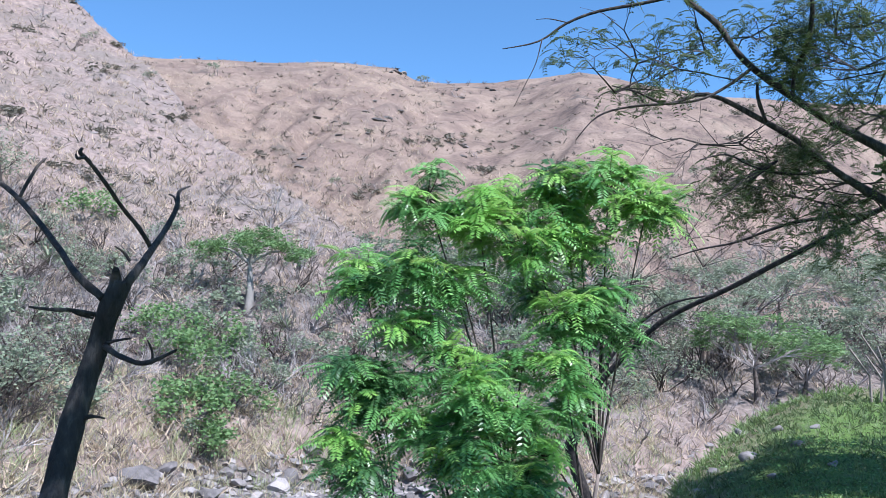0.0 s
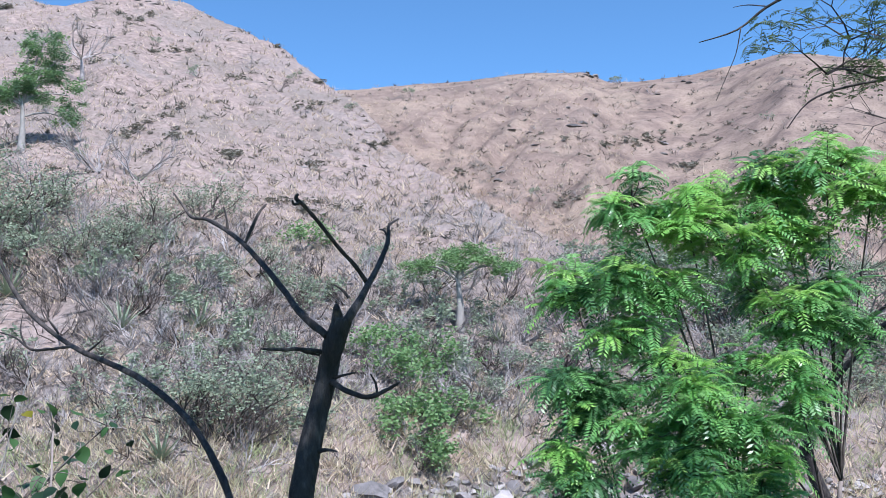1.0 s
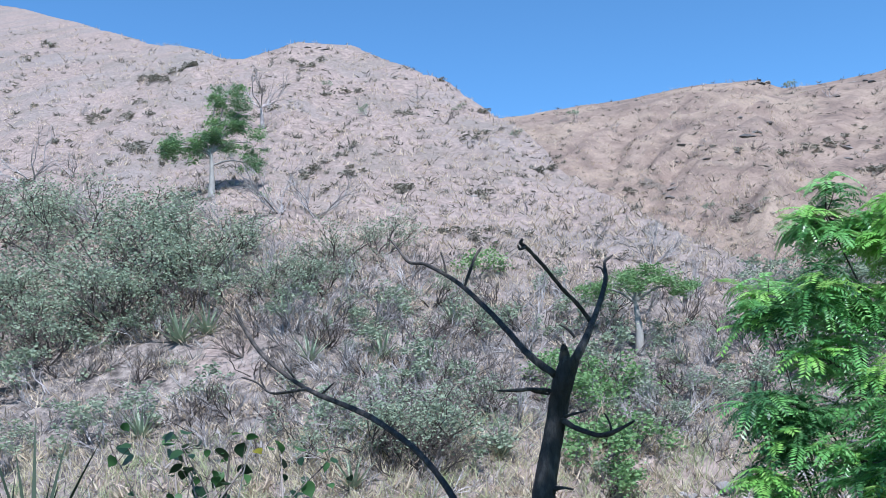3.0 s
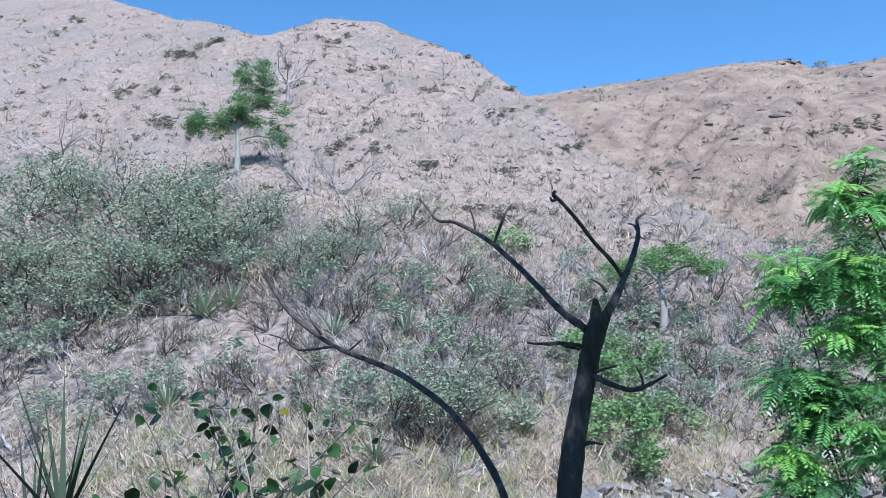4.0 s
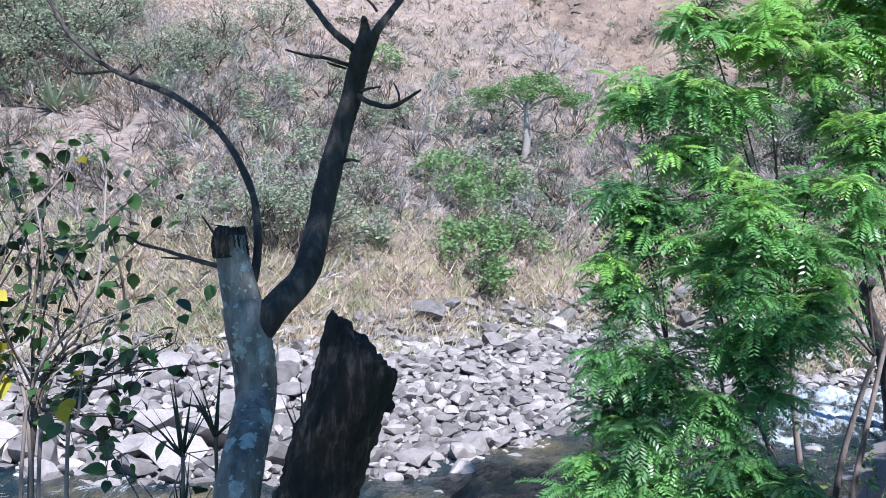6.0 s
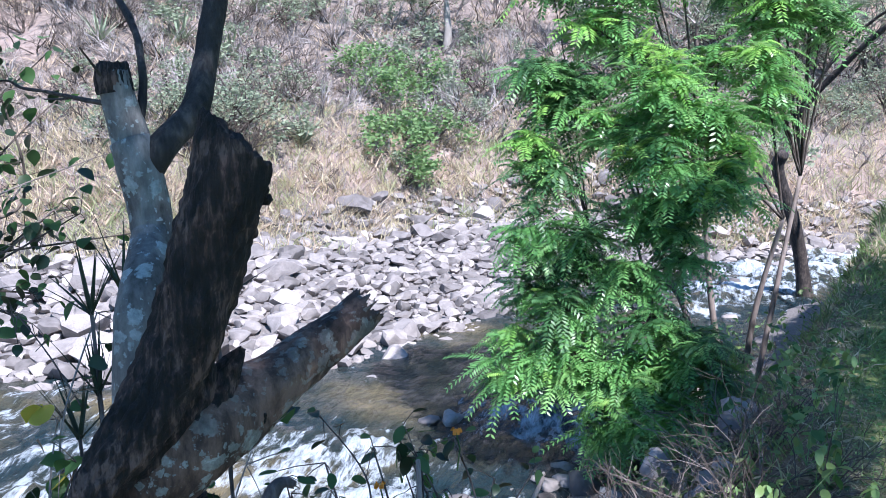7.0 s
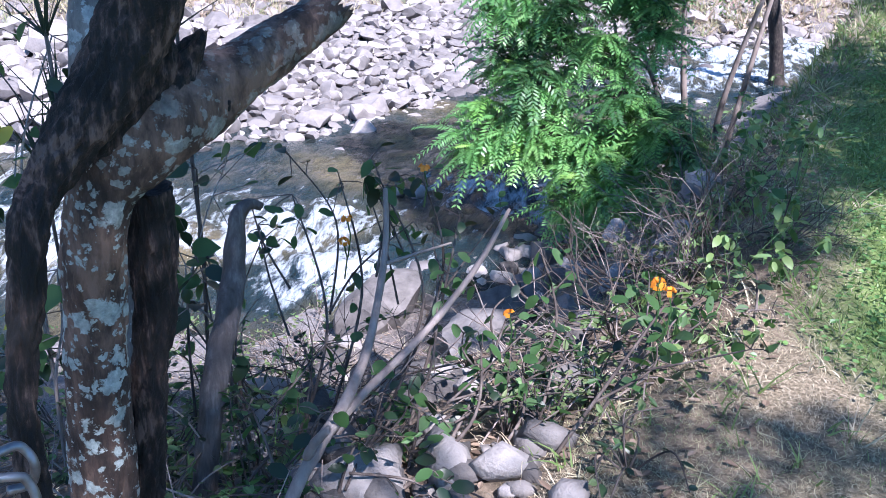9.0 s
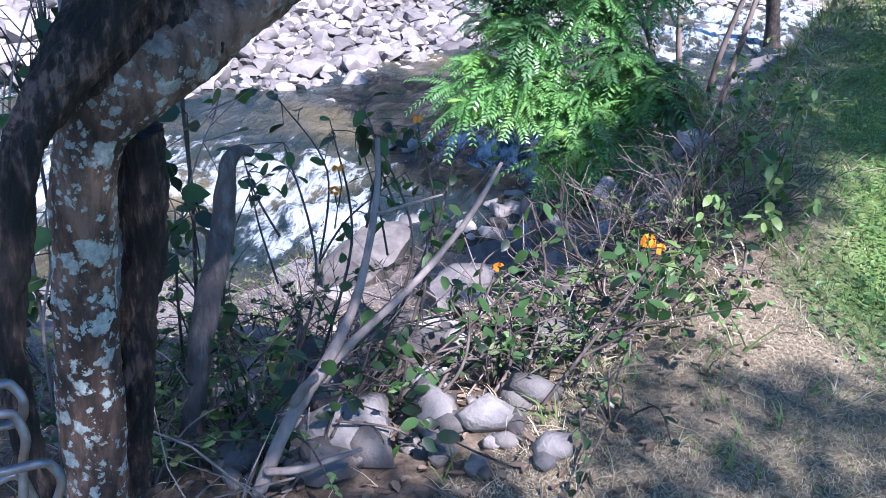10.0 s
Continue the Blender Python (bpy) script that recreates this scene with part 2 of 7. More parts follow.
M_PALEBARK = bark_material("pale_bark", [(0.3, (0.16, 0.145, 0.13)), (0.6, (0.27, 0.25, 0.23)), (0.8, (0.37, 0.35, 0.325))], 8, 0.4)
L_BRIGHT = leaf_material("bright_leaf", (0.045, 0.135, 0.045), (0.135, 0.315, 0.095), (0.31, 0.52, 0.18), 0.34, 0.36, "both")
# paler leaf for crown tops: young growth, with sunlight painted into its colour
L_YOUNG_LIT = leaf_material("young_lit_leaf", (0.08, 0.215, 0.05), (0.20, 0.41, 0.085), (0.42, 0.60, 0.18), 0.34, 0.38, "both")
L_FINE = leaf_material("fine_leaf", (0.02, 0.035, 0.012), (0.055, 0.085, 0.03), (0.10, 0.14, 0.045), 0.6, 0.3)
L_BUSH = leaf_material("bush_leaf", (0.10, 0.135, 0.085), (0.20, 0.245, 0.16), (0.31, 0.35, 0.24), 0.75, 0.3)
L_GREEN = leaf_material("shrub_leaf", (0.07, 0.14, 0.05), (0.14, 0.24, 0.09), (0.22, 0.33, 0.13), 0.68, 0.35)
L_BROAD = leaf_material("broad_leaf", (0.014, 0.045, 0.014), (0.035, 0.09, 0.025), (0.08, 0.17, 0.04), 0.6, 0.35)
L_YELLOW = leaf_material("yellow_leaf", (0.30, 0.24, 0.03), (0.42, 0.36, 0.04), (0.5, 0.45, 0.06), 0.5, 0.4)
# darker leaf whose colour carries the shade of the crown's left side
L_SHADED = leaf_material("shaded_leaf", (0.018, 0.06, 0.024), (0.05, 0.13, 0.045), (0.10, 0.22, 0.075), 0.42, 0.26, "both")
L_SWORD = leaf_material("sword_leaf", (0.008, 0.018, 0.01), (0.02, 0.034, 0.018), (0.04, 0.06, 0.03), 0.8, 0.1)
L_SLOPE = leaf_material("slope_tree_leaf", (0.03, 0.07, 0.03), (0.08, 0.155, 0.065), (0.17, 0.27, 0.11), 0.55, 0.3, "both")
L_AGAVE = leaf_material("agave_leaf", (0.12, 0.17, 0.10), (0.2, 0.25, 0.16), (0.3, 0.34, 0.22), 0.5, 0.1)
L_LAWN = leaf_material("grass_blade", (0.06, 0.105, 0.03), (0.13, 0.205, 0.06), (0.24, 0.32, 0.115), 0.5, 0.35)
L_DRY = leaf_material("dry_blade", (0.25, 0.20, 0.135), (0.45, 0.385, 0.275), (0.63, 0.56, 0.42), 0.7, 0.25, True, (0.22, 0.26, 0.11))
L_STRAW = leaf_material("straw_tuft", (0.24, 0.185, 0.14), (0.40, 0.315, 0.235), (0.54, 0.45, 0.33), 0.8, 0.2)
L_WEED = leaf_material("weed_blade", (0.035, 0.065, 0.022), (0.085, 0.13, 0.045), (0.19, 0.22, 0.10), 0.7, 0.25)
L_ORANGE = leaf_material("orange_petal", (0.55, 0.12, 0.01), (0.75, 0.25, 0.02), (0.85, 0.42, 0.04), 0.5, 0.3)

# ---- plan: river lines, bank edge, skyline ----
NEAR_WATER = [(-120, -40), (-30, -2), (-14, 2.6), (-8, 4.2), (-2.6, 6.5), (-1, 8.5), (0.6, 11.5), (3.4, 19), (6, 22.5), (10.5, 25.5), (24, 31), (70, 50)]
FAR_WATER = [(-120, -15), (-30, 7), (-13, 10.5), (-6, 12.2), (-4.3, 13.4), (-2.7, 17.2), (-0.8, 21), (1.9, 23.6), (5, 25.6), (10, 28.5), (24, 34), (70, 53)]
BANK_EDGE = [(-120, -60), (-30, -9), (-6, -1.5), (-2, 0.3), (-0.6, 1.1), (-0.1, 1.6), (0.15, 2.3), (0.45, 2.8), (0.8, 3.6), (1.0, 5.5), (1.4, 7), (3.9, 15.5), (6.5, 20.5), (10.5, 23.8), (24, 29), (72, 48)]
WATER_Z, TERRACE_Z = -2.2, -0.25
SPUR = [(-180, 8), (-60, 4), (-40, 3), (-25, 3), (-12, 4), (0, 6.8), (5.3, 9.6), (10, 12.6), (15, 16.2), (18, 19.3), (20.3, 20.7), (22, 21.8), (25, 23.0), (28, 23.8), (31.5, 23.8), (35, 22.9), (36.6, 22.9), (38.5, 23.2), (42, 23.9), (48, 24.8), (60, 25), (100, 18), (180, 8)]
SKYLINE = [(-180, 9), (-60, 10), (-35, 14), (-22, 16), (-14, 17.4), (-8.8, 18.7), (-3.3, 18.2), (1.5, 18.4), (3, 19.1), (6.4, 19.2), (13, 19.1), (18, 18.9), (25, 18), (60, 15), (180, 9)]


def to_line(x, y, line):
    """Distance to a polyline, positive on its left side."""
    best, side = np.full(x.shape, 1e9), np.ones(x.shape)
    for (ax, ay), (bx, by) in zip(line, line[1:]):
        ux, uy = bx - ax, by - ay
        k = np.clip(((x - ax) * ux + (y - ay) * uy) / (ux * ux + uy * uy), 0, 1)
        d = np.hypot(x - ax - k * ux, y - ay - k * uy)
        s = np.where(ux * (y - ay) - uy * (x - ax) >= 0, 1.0, -1.0)
        side = np.where(d < best - 1e-9, s, side)
        best = np.minimum(best, d)
    return best * side


def smooth(a, b, v):
    k = np.clip((v - a) / (b - a), 0, 1)
    return k * k * (3 - 2 * k)


_g = np.random.default_rng(5).random((256, 256))


def lattice(x, y):
    """Smooth value noise from 0 to 1 on the plane."""
    xi, yi = np.floor(x).astype(int), np.floor(y).astype(int)
    fx, fy = x - xi, y - yi
    fx, fy = fx * fx * (3 - 2 * fx), fy * fy * (3 - 2 * fy)
    a, b = _g[xi % 256, yi % 256], _g[(xi + 1) % 256, yi % 256]
    c, d = _g[xi % 256, (yi + 1) % 256], _g[(xi + 1) % 256, (yi + 1) % 256]
    return (a * (1 - fx) + b * fx) * (1 - fy) + (c * (1 - fx) + d * fx) * fy


def fbm(x, y, octaves=5):
    out, amp = 0 * x, 0.5
    for o in range(octaves):
        out = out + amp * (lattice(x * 2**o + 17 * o, y * 2**o + 31 * o) - 0.5)
        amp *= 0.55
    return out


def height(x, y, rough=True):
    """Height of the ground, and how much each place is lawn, river stones and dry hill."""
    x, y = np.asarray(x, float), np.asarray(y, float)
    r, az = np.hypot(x, y) + 1e-6, np.degrees(np.arctan2(-x, y))
    near, far, edge = -to_line(x, y, NEAR_WATER), to_line(x, y, FAR_WATER), to_line(x, y, BANK_EDGE)
    # near side: from the waterline up the bank to the flat terrace
    low = smooth(3.4, 5.5, y) * smooth(22, 16, y)
    k = np.where(edge <= 0, 1.0, near / np.maximum(near + np.abs(edge), 1e-6))
    z_near = WATER_Z + (TERRACE_Z + (0.03 + 0.055 * smooth(-13, -22, az)) * np.clip(r - 6, 0, 30) - WATER_Z) * np.where(edge <= 0, 1.0, (0.55 * smooth(0, 1, k) + 0.45 * np.clip(k, 0, 1) ** 1.6) * (1 - low) + (0.2 * smooth(0, 1, k) + 0.8 * np.clip(k, 0, 1) ** 2.6) * low)
    # far side: a bar of stones, then the hill
    bar = 5.4 + 1.8 * smooth(2, 20, -x) - 4.8 * smooth(-2.5, 2.0, x) * smooth(16, 22, y)
    z_bar = WATER_Z + 0.95 * smooth(0, 7, far)
    base = np.interp(az, [-180, -40, -20, -5, 10, 25, 50, 90, 180], [90, 60, 44, 34, 25, 21.5, 22, 30, 90])
    s = np.interp(az, [-180, -30, -5, 10, 90, 180], [0.3, 0.3, 0.5, 0.62, 0.62, 0.3])
    up = np.maximum(far - bar, 0.0)
    spur, sky_el = np.tan(np.radians(np.interp(az, [a for a, _ in SPUR], [e for _, e in SPUR]))), np.tan(np.radians(np.interp(az, [a for a, _ in SKYLINE], [e for _, e in SKYLINE])))
    foot = WATER_Z + 0.95 * smooth(0, 7, bar) - 0.03
    rise = s * up * (0.82 + 0.18 * smooth(4, 16, up)) + 0.9 * smooth(0, 3, up)
    line = 1.65 + spur * r
    crest = np.minimum(rise + foot, line - 0.004 * r)
    z_hill = crest
    # past the crest the hill falls away behind itself
    reach = (1.65 - foot + s * (r - up)) / np.maximum(s - spur, 0.05)
    past = np.maximum(r - reach, 0)
    z_hill = np.where(past > 0, np.minimum(rise + foot, 1.65 + spur * reach) - 0.25 * past - 0.02 * r, z_hill)
    z_hill = np.maximum(z_hill, z_bar - 0.1)
    crest_far = 1.65 + sky_el * 170
    z_back = np.where(r < 170, crest_far - np.interp(az, [-40, -15, 5, 20], [0.40, 0.44, 0.5, 0.52]) * (170 - r), crest_far - 0.12 * (r - 170))
    if rough:
        # ribs that run down to the left, towards the gully behind the spur
        across = az * 5 + r + 26 * fbm(x * 0.02, y * 0.02, 4)
        rib = np.abs(fbm(across * 0.03, az * 0.05 - r * 0.006, 4))
        fine = np.abs(fbm(across * 0.085 + 40, az * 0.12 + 3, 4))
        z_back = z_back + (0.13 - rib) * 15 * smooth(55, 100, r) * smooth(173, 140, r) - fine * 1.0 * smooth(172, 150, r) * smooth(50, 80, r)
    z_far = np.where(up > 0, np.maximum(np.maximum(z_hill, z_back), z_bar - 0.1), z_bar)
    depth = np.minimum(-near, -far)
    z_river = WATER_Z - 0.5 * smooth(0, 1.5, depth)
    z = np.where(near > 0, z_near, np.where(far > 0, z_far, z_river))
    # the valley closes: the far hill stands across it
    z = np.where((np.abs(az) < 100) & (r > 40), np.maximum(z, z_back), z)
    lawn = smooth(0.25, -0.25, edge + 0.3 * fbm(x * 1.5, y * 1.5, 3)) * (near > 0)
    hill = np.maximum(smooth(0.0, 2.0, up), (np.abs(az) < 100) * smooth(-0.5, 0.5, z_back - (z - 0.01)) * smooth(38, 45, r))
    stones = np.where(near > 0, smooth(2.2, 0.4, near), 1.0) * (1 - hill)
    if rough:
        z = z + fbm(x * 0.9, y * 0.9, 4) * np.where(near > 0, np.where(edge < 0, 0.05, 0.35), np.where(up > 0, 0.12, 0.15)) * smooth(0.3, 1.5, r)
        z = z + fbm(x * 0.05 + 9, y * 0.05, 4) * 2.6 * smooth(2, 30, up) * smooth(300, 90, r)
        z = z - np.abs(fbm(az * 0.16 + 7 + r * 0.012, r * 0.010, 4)) * 5.5 * smooth(8, 40, up) * smooth(120, 80, r) * (z_hill > z_back)
        z = z + fbm(x * 0.02 + 4, y * 0.02 + 8, 5) * 70 * smooth(240, 700, r)
        z = np.where(r > 240, z * smooth(1500, 400, r) + smooth(400, 1500, r) * 25, z)
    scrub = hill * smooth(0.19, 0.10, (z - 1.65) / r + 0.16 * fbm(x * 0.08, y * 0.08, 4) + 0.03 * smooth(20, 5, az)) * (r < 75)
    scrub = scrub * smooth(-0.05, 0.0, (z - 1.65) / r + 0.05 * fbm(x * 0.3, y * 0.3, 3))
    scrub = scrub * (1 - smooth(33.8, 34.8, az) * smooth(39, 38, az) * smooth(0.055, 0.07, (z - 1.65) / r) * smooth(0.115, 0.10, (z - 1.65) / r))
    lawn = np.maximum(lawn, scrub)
    dry = np.clip(smooth(-0.6, 0.05, (edge + 0.5 * fbm(x * 1.3, y * 1.3, 3)) / (1 + 0.16 * np.clip(r - 6, 0, 20))) + 0.95 * smooth(3.3, 2.5, r + 1.2 * fbm(x * 0.9, y * 0.9, 3)), 0, 1) * smooth(45, 30, r)
    behind = np.where(near > 0, dry, smooth(-0.3, 0.6, z_back - z_hill) * (r > 40))
    return z, lawn, stones, hill, behind


def ground_z(x, y):
    return float(height(np.array([x]), np.array([y]))[0][0])


def mesh_from(name, verts, faces, mat, uneven=False):
    me = bpy.data.meshes.new(name)
    me.from_pydata([tuple(v) for v in verts], [], [tuple(f) for f in faces])
    me.materials.append(mat)
    if uneven:
        me.polygons.foreach_set("use_smooth", np.ones(len(me.polygons), bool))
    me.update()
    return me


def build_ground():
    az = np.concatenate([np.arange(-180, -40, 4.0), np.arange(-40, 62, 0.3), np.arange(62, 180, 4.0)])
    r = np.concatenate([np.arange(0.25, 6, 0.09), np.arange(6, 30, 0.18), np.geomspace(30, 260, 150), np.geomspace(280, 4500, 26)])
    a, rr = np.meshgrid(np.radians(az), r, indexing="ij")
    x, y = -np.sin(a) * rr, np.cos(a) * rr
    z, lawn, stones, hill, behind = height(x, y)
    n, m = x.shape
    idx = np.arange(n * m).reshape(n, m)
    q = np.stack([idx, np.roll(idx, -1, 0)], -1)
    f = np.stack([q[:, :-1, 0], q[:, 1:, 0], q[:, 1:, 1], q[:, :-1, 1]], -1).reshape(-1, 4)
    v = np.stack([x, y, z], -1).reshape(-1, 3)
    c = ground_z(0, 0)
    v = np.concatenate([v, [[0, 0, c]]])
    fan = np.stack([np.full(n, n * m), idx[:, 0], np.roll(idx[:, 0], -1)], -1)
    me = bpy.data.meshes.new("ground")
    me.vertices.add(len(v))
    me.vertices.foreach_set("co", v.ravel())
    loops = np.concatenate([f[:, ::-1].ravel(), fan[:, ::-1].ravel()])
    me.loops.add(len(loops))
    me.loops.foreach_set("vertex_index", loops)
    starts = np.concatenate([np.arange(len(f)) * 4, len(f) * 4 + np.arange(n) * 3])
    me.polygons.add(len(starts))
    me.polygons.foreach_set("loop_start", starts)
    me.polygons.foreach_set("use_smooth", np.ones(len(starts), bool))
    me.update(calc_edges=True)
    me.validate()
    att = me.color_attributes.new("zone", "FLOAT_COLOR", "POINT")
    col = np.ones((len(v), 4))
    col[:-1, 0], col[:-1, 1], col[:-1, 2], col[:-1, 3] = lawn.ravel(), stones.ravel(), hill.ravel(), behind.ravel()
    col[-1, :3] = (1, 0, 0)
    att.data.foreach_set("color", col.ravel())
    me.materials.append(M_GROUND)
    return tagged(new("ground", me), "grassy river terrace, stony river bed and dry grass hills", "ground", kind="structure")


build_ground()

# rapids: places where the water breaks white, with their reach and strength
RAPIDS = [(-3.2, 8.8, 1.4, 0.75), (-2.2, 7.7, 1.1, 0.7), (-5.0, 8.4, 2.0, 0.7), (-0.9, 11.0, 1.3, 0.7), (0.2, 13.0, 1.4, 0.5), (2.2, 19.6, 2.0, 0.75), (1.2, 17.4, 1.2, 0.5), (4.2, 22.6, 2.0, 0.75), (3.0, 22.2, 1.6, 0.9), (5.6, 24.6, 2.0, 0.9), (8.4, 26, 2.0, 0.8), (-0.4, 10.2, 0.9, 0.6), (-9, 8.0, 4, 0.5), (-1.0, 12.6, 1.0, 0.4)]


def build_river():
    az = np.arange(-24, 74, 0.35)
    r = np.concatenate([np.arange(4.5, 26, 0.12), np.geomspace(26, 120, 60)])
    a, rr = np.meshgrid(np.radians(az), r, indexing="ij")
    x, y = -np.sin(a) * rr, np.cos(a) * rr
    inside = (to_line(x, y, NEAR_WATER) > -0.9) & (to_line(x, y, FAR_WATER) < 0.9)
    foam = 0 * x
    for cx, cy, size, force in RAPIDS:
        foam = np.maximum(foam, force * np.exp(-((x - cx) ** 2 + (y - cy) ** 2) / (size * size)))
    foam = foam * (0.65 + 0.9 * (fbm(x * 0.9, y * 0.9, 4) + 0.3))
    u, w = x * 0.88 + y * 0.47, y * 0.88 - x * 0.47
    z = WATER_Z + 0.20 * fbm(u * 2.0, w * 1.1, 6) + np.clip(foam, 0, 1) * (0.62 * fbm(u * 2.6, w * 1.7, 6) + 0.08)
    idx = np.arange(x.size).reshape(x.shape)
    keep = inside[:-1, :-1] & inside[1:, :-1] & inside[1:, 1:] & inside[:-1, 1:]
    f = np.stack([idx[:-1, :-1], idx[:-1, 1:], idx[1:, 1:], idx[1:, :-1]], -1)[keep][:, ::-1]
    used, inv = np.unique(f, return_inverse=True)
    me = mesh_from("river", np.stack([x, y, z], -1).reshape(-1, 3)[used], inv.reshape(-1, 4), M_WATER, True)
    att = me.attributes.new("foam", "FLOAT", "POINT")
    att.data.foreach_set("value", np.clip(foam, 0, 1).ravel()[used])
    return tagged(new("water", me), "shallow clear mountain river with white rapids", "river", kind="structure")


build_river()

# ---- kit: meshes for stems, stones and leaves ----
class Bag:
    """Collects vertices and faces."""
    def __init__(self):
        self.v, self.f = [], []

    def put(self, verts, faces):
        n = len(self.v)
        self.v.extend(verts)
        self.f.extend([tuple(i + n for i in f) for f in faces])

    def mesh(self, name, mat, rounded=False):
        return mesh_from(name, self.v, self.f, mat, rounded)


def part(name, me, parent, label=""):
    ob = new(name, me)
    ob.parent = parent
    if label:
        ob["label"] = label
    return ob


def thing(name, x, y, z, label, category, group="", kind="", turn=0.0, scale=1.0):
    ob = new(name)
    ob.matrix_basis = pose(x, y, z, 0, 0, turn) @ Matrix.Diagonal((scale, scale, scale, 1))
    return tagged(ob, label, category, group, kind)


def spline(points, steps=4):
    """A smooth line through points."""
    p = [Vector(q) for q in points]
    out = []
    for i in range(len(p) - 1):
        a, b, c, d = p[max(i - 1, 0)], p[i], p[i + 1], p[min(i + 2, len(p) - 1)]
        for k in range(steps):
            t = k / steps
            out.append(0.5 * ((2 * b) + (c - a) * t + (2 * a - 5 * b + 4 * c - d) * t * t + (3 * b - a - 3 * c + d) * t**3))
    out.append(p[-1])
    return out


def tube(bag, points, radii, sides=8, knobs=0.0, seed=0, cap=True, jag=0.0, groove=0.0, slant=None):
    """A stem along points with a radius at each; knobs: unevenness; jag: a splintered end."""
    pts = [Vector(p) for p in points]
    n = len(pts)
    if len(radii) != n:
        radii = list(np.interp(np.linspace(0, 1, n), np.linspace(0, 1, len(radii)), radii))
    rng = random.Random(seed)
    verts, faces = [], []
    side = None
    for i, p in enumerate(pts):
        way = (pts[min(i + 1, n - 1)] - pts[max(i - 1, 0)]).normalized()
        if side is None:
            side = way.orthogonal().normalized()
        side = (side - way * side.dot(way)).normalized()
        other = way.cross(side)
        for k in range(sides):
            a = 2 * math.pi * k / sides
            dirn = side * math.cos(a) + other * math.sin(a)
            rr = radii[i]
            if knobs:
                q = (p + dirn * rr) * (1.4 / max(radii[0], 0.004)) * 0.35
                rr *= 1 + knobs * (noise.noise(q + Vector((seed, 0, 0))) + 0.5 * noise.noise(q * 2.7))
            if groove:
                g = noise.noise(Vector((math.cos(a) * 2.6 + seed, math.sin(a) * 2.6, i * 0.16))) + 0.6 * noise.noise(Vector((math.cos(a) * 6 + seed, math.sin(a) * 6, i * 0.22)))
                rr *= 1 + groove * g
            off = way * (jag * radii[i] * (rng.random() * 2 - 0.4)) if jag and i == n - 1 else Vector()
            if slant is not None and i >= n - 6:
                off = off + way * (dirn.dot(slant) * radii[i] * (i - n + 6) / 5)
            verts.append(p + dirn * rr + off)
    for i in range(n - 1):
        for k in range(sides):
            a, b = i * sides + k, i * sides + (k + 1) % sides
            faces.append((a, b, b + sides, a + sides))
    if cap:
        verts.append(pts[-1] - (pts[-1] - pts[-2]).normalized() * (radii[-1] * (0.9 if jag else -0.3)))
        last = (n - 1) * sides
        faces += [(last + k, last + (k + 1) % sides, len(verts) - 1) for k in range(sides)]
        verts.append(pts[0])
        faces += [((k + 1) % sides, k, len(verts) - 1) for k in range(sides)]
    bag.put(verts, faces)


def stone_mesh(name, seed, mat, detail=2, flat=0.7, facets=13, rounded=True):
    """A worn river stone of about one metre across, with blunt facets."""
    bm = bmesh.new()
    bmesh.ops.create_icosphere(bm, subdivisions=detail, radius=0.5)
    rng = random.Random(seed)
    cuts = [(Vector((rng.gauss(0, 1), rng.gauss(0, 1), rng.gauss(0, 0.8))).normalized(), rng.uniform(0.21 if facets > 9 else 0.33, 0.40)) for _ in range(facets)]
    sx, sy = rng.uniform(0.85, 1.2), rng.uniform(0.7, 1.0)
    for v in bm.verts:
        c = v.co.copy()
        for n, d in cuts:
            k = c.dot(n) - d
            if k > 0:
                c -= n * k * 0.95
        c += c.normalized() * (0.075 * noise.noise(c * 3 + Vector((seed, 0, 0))) + 0.03 * noise.noise(c * 8 + Vector((0, seed, 0))))
        v.co = Vector((c.x * sx, c.y * sy, c.z * flat))
    me = bpy.data.meshes.new(name)
    bm.to_mesh(me)
    bm.free()
    me.materials.append(mat)
    me.polygons.foreach_set("use_smooth", np.ones(len(me.polygons), bool))
    if not rounded:
        me.set_sharp_from_angle(angle=radians(26))
    return me


def blade(bag, base, way, up, length, width, droop=0.3, seg=2, fold=0.0):
    """A leaf or blade: a strip that tapers to its tip and bends down."""
    side = way.cross(up).normalized()
    verts, faces = [], []
    for i in range(seg + 1):
        t = i / seg
        c = base + way * (length * t) - Vector((0, 0, 1)) * (droop * length * t * t)
        w = width * 0.5 * (1 - t) if seg > 1 and i else width * 0.5
        if i == seg:
            verts.append(c)
        else:
            verts += [c - side * w, c + side * w]
    for i in range(seg - 1):
        faces.append((2 * i, 2 * i + 1, 2 * i + 3, 2 * i + 2))
    faces.append((2 * seg - 2, 2 * seg - 1, 2 * seg))
    bag.put(verts, faces)


def oval_leaf(bag, base, way, up, length, width, cup=0.12):
    """An oval leaf of six faces, folded along its middle."""
    side = way.cross(up).normalized()
    nrm = side.cross(way).normalized()
    mid = [base, base + way * length * 0.45 - nrm * cup * length * 0.2, base + way * length]
    a = [base + way * length * 0.22 + side * width * 0.40 + nrm * cup * width, base + way * length * 0.62 + side * width * 0.42 + nrm * cup * width]
    b = [base + way * length * 0.22 - side * width * 0.40 + nrm * cup * width, base + way * length * 0.62 - side * width * 0.42 + nrm * cup * width]
    bag.put([*mid, *a, *b], [(0, 3, 1), (3, 4, 1), (4, 2, 1), (0, 1, 5), (5, 1, 6), (6, 1, 2)])


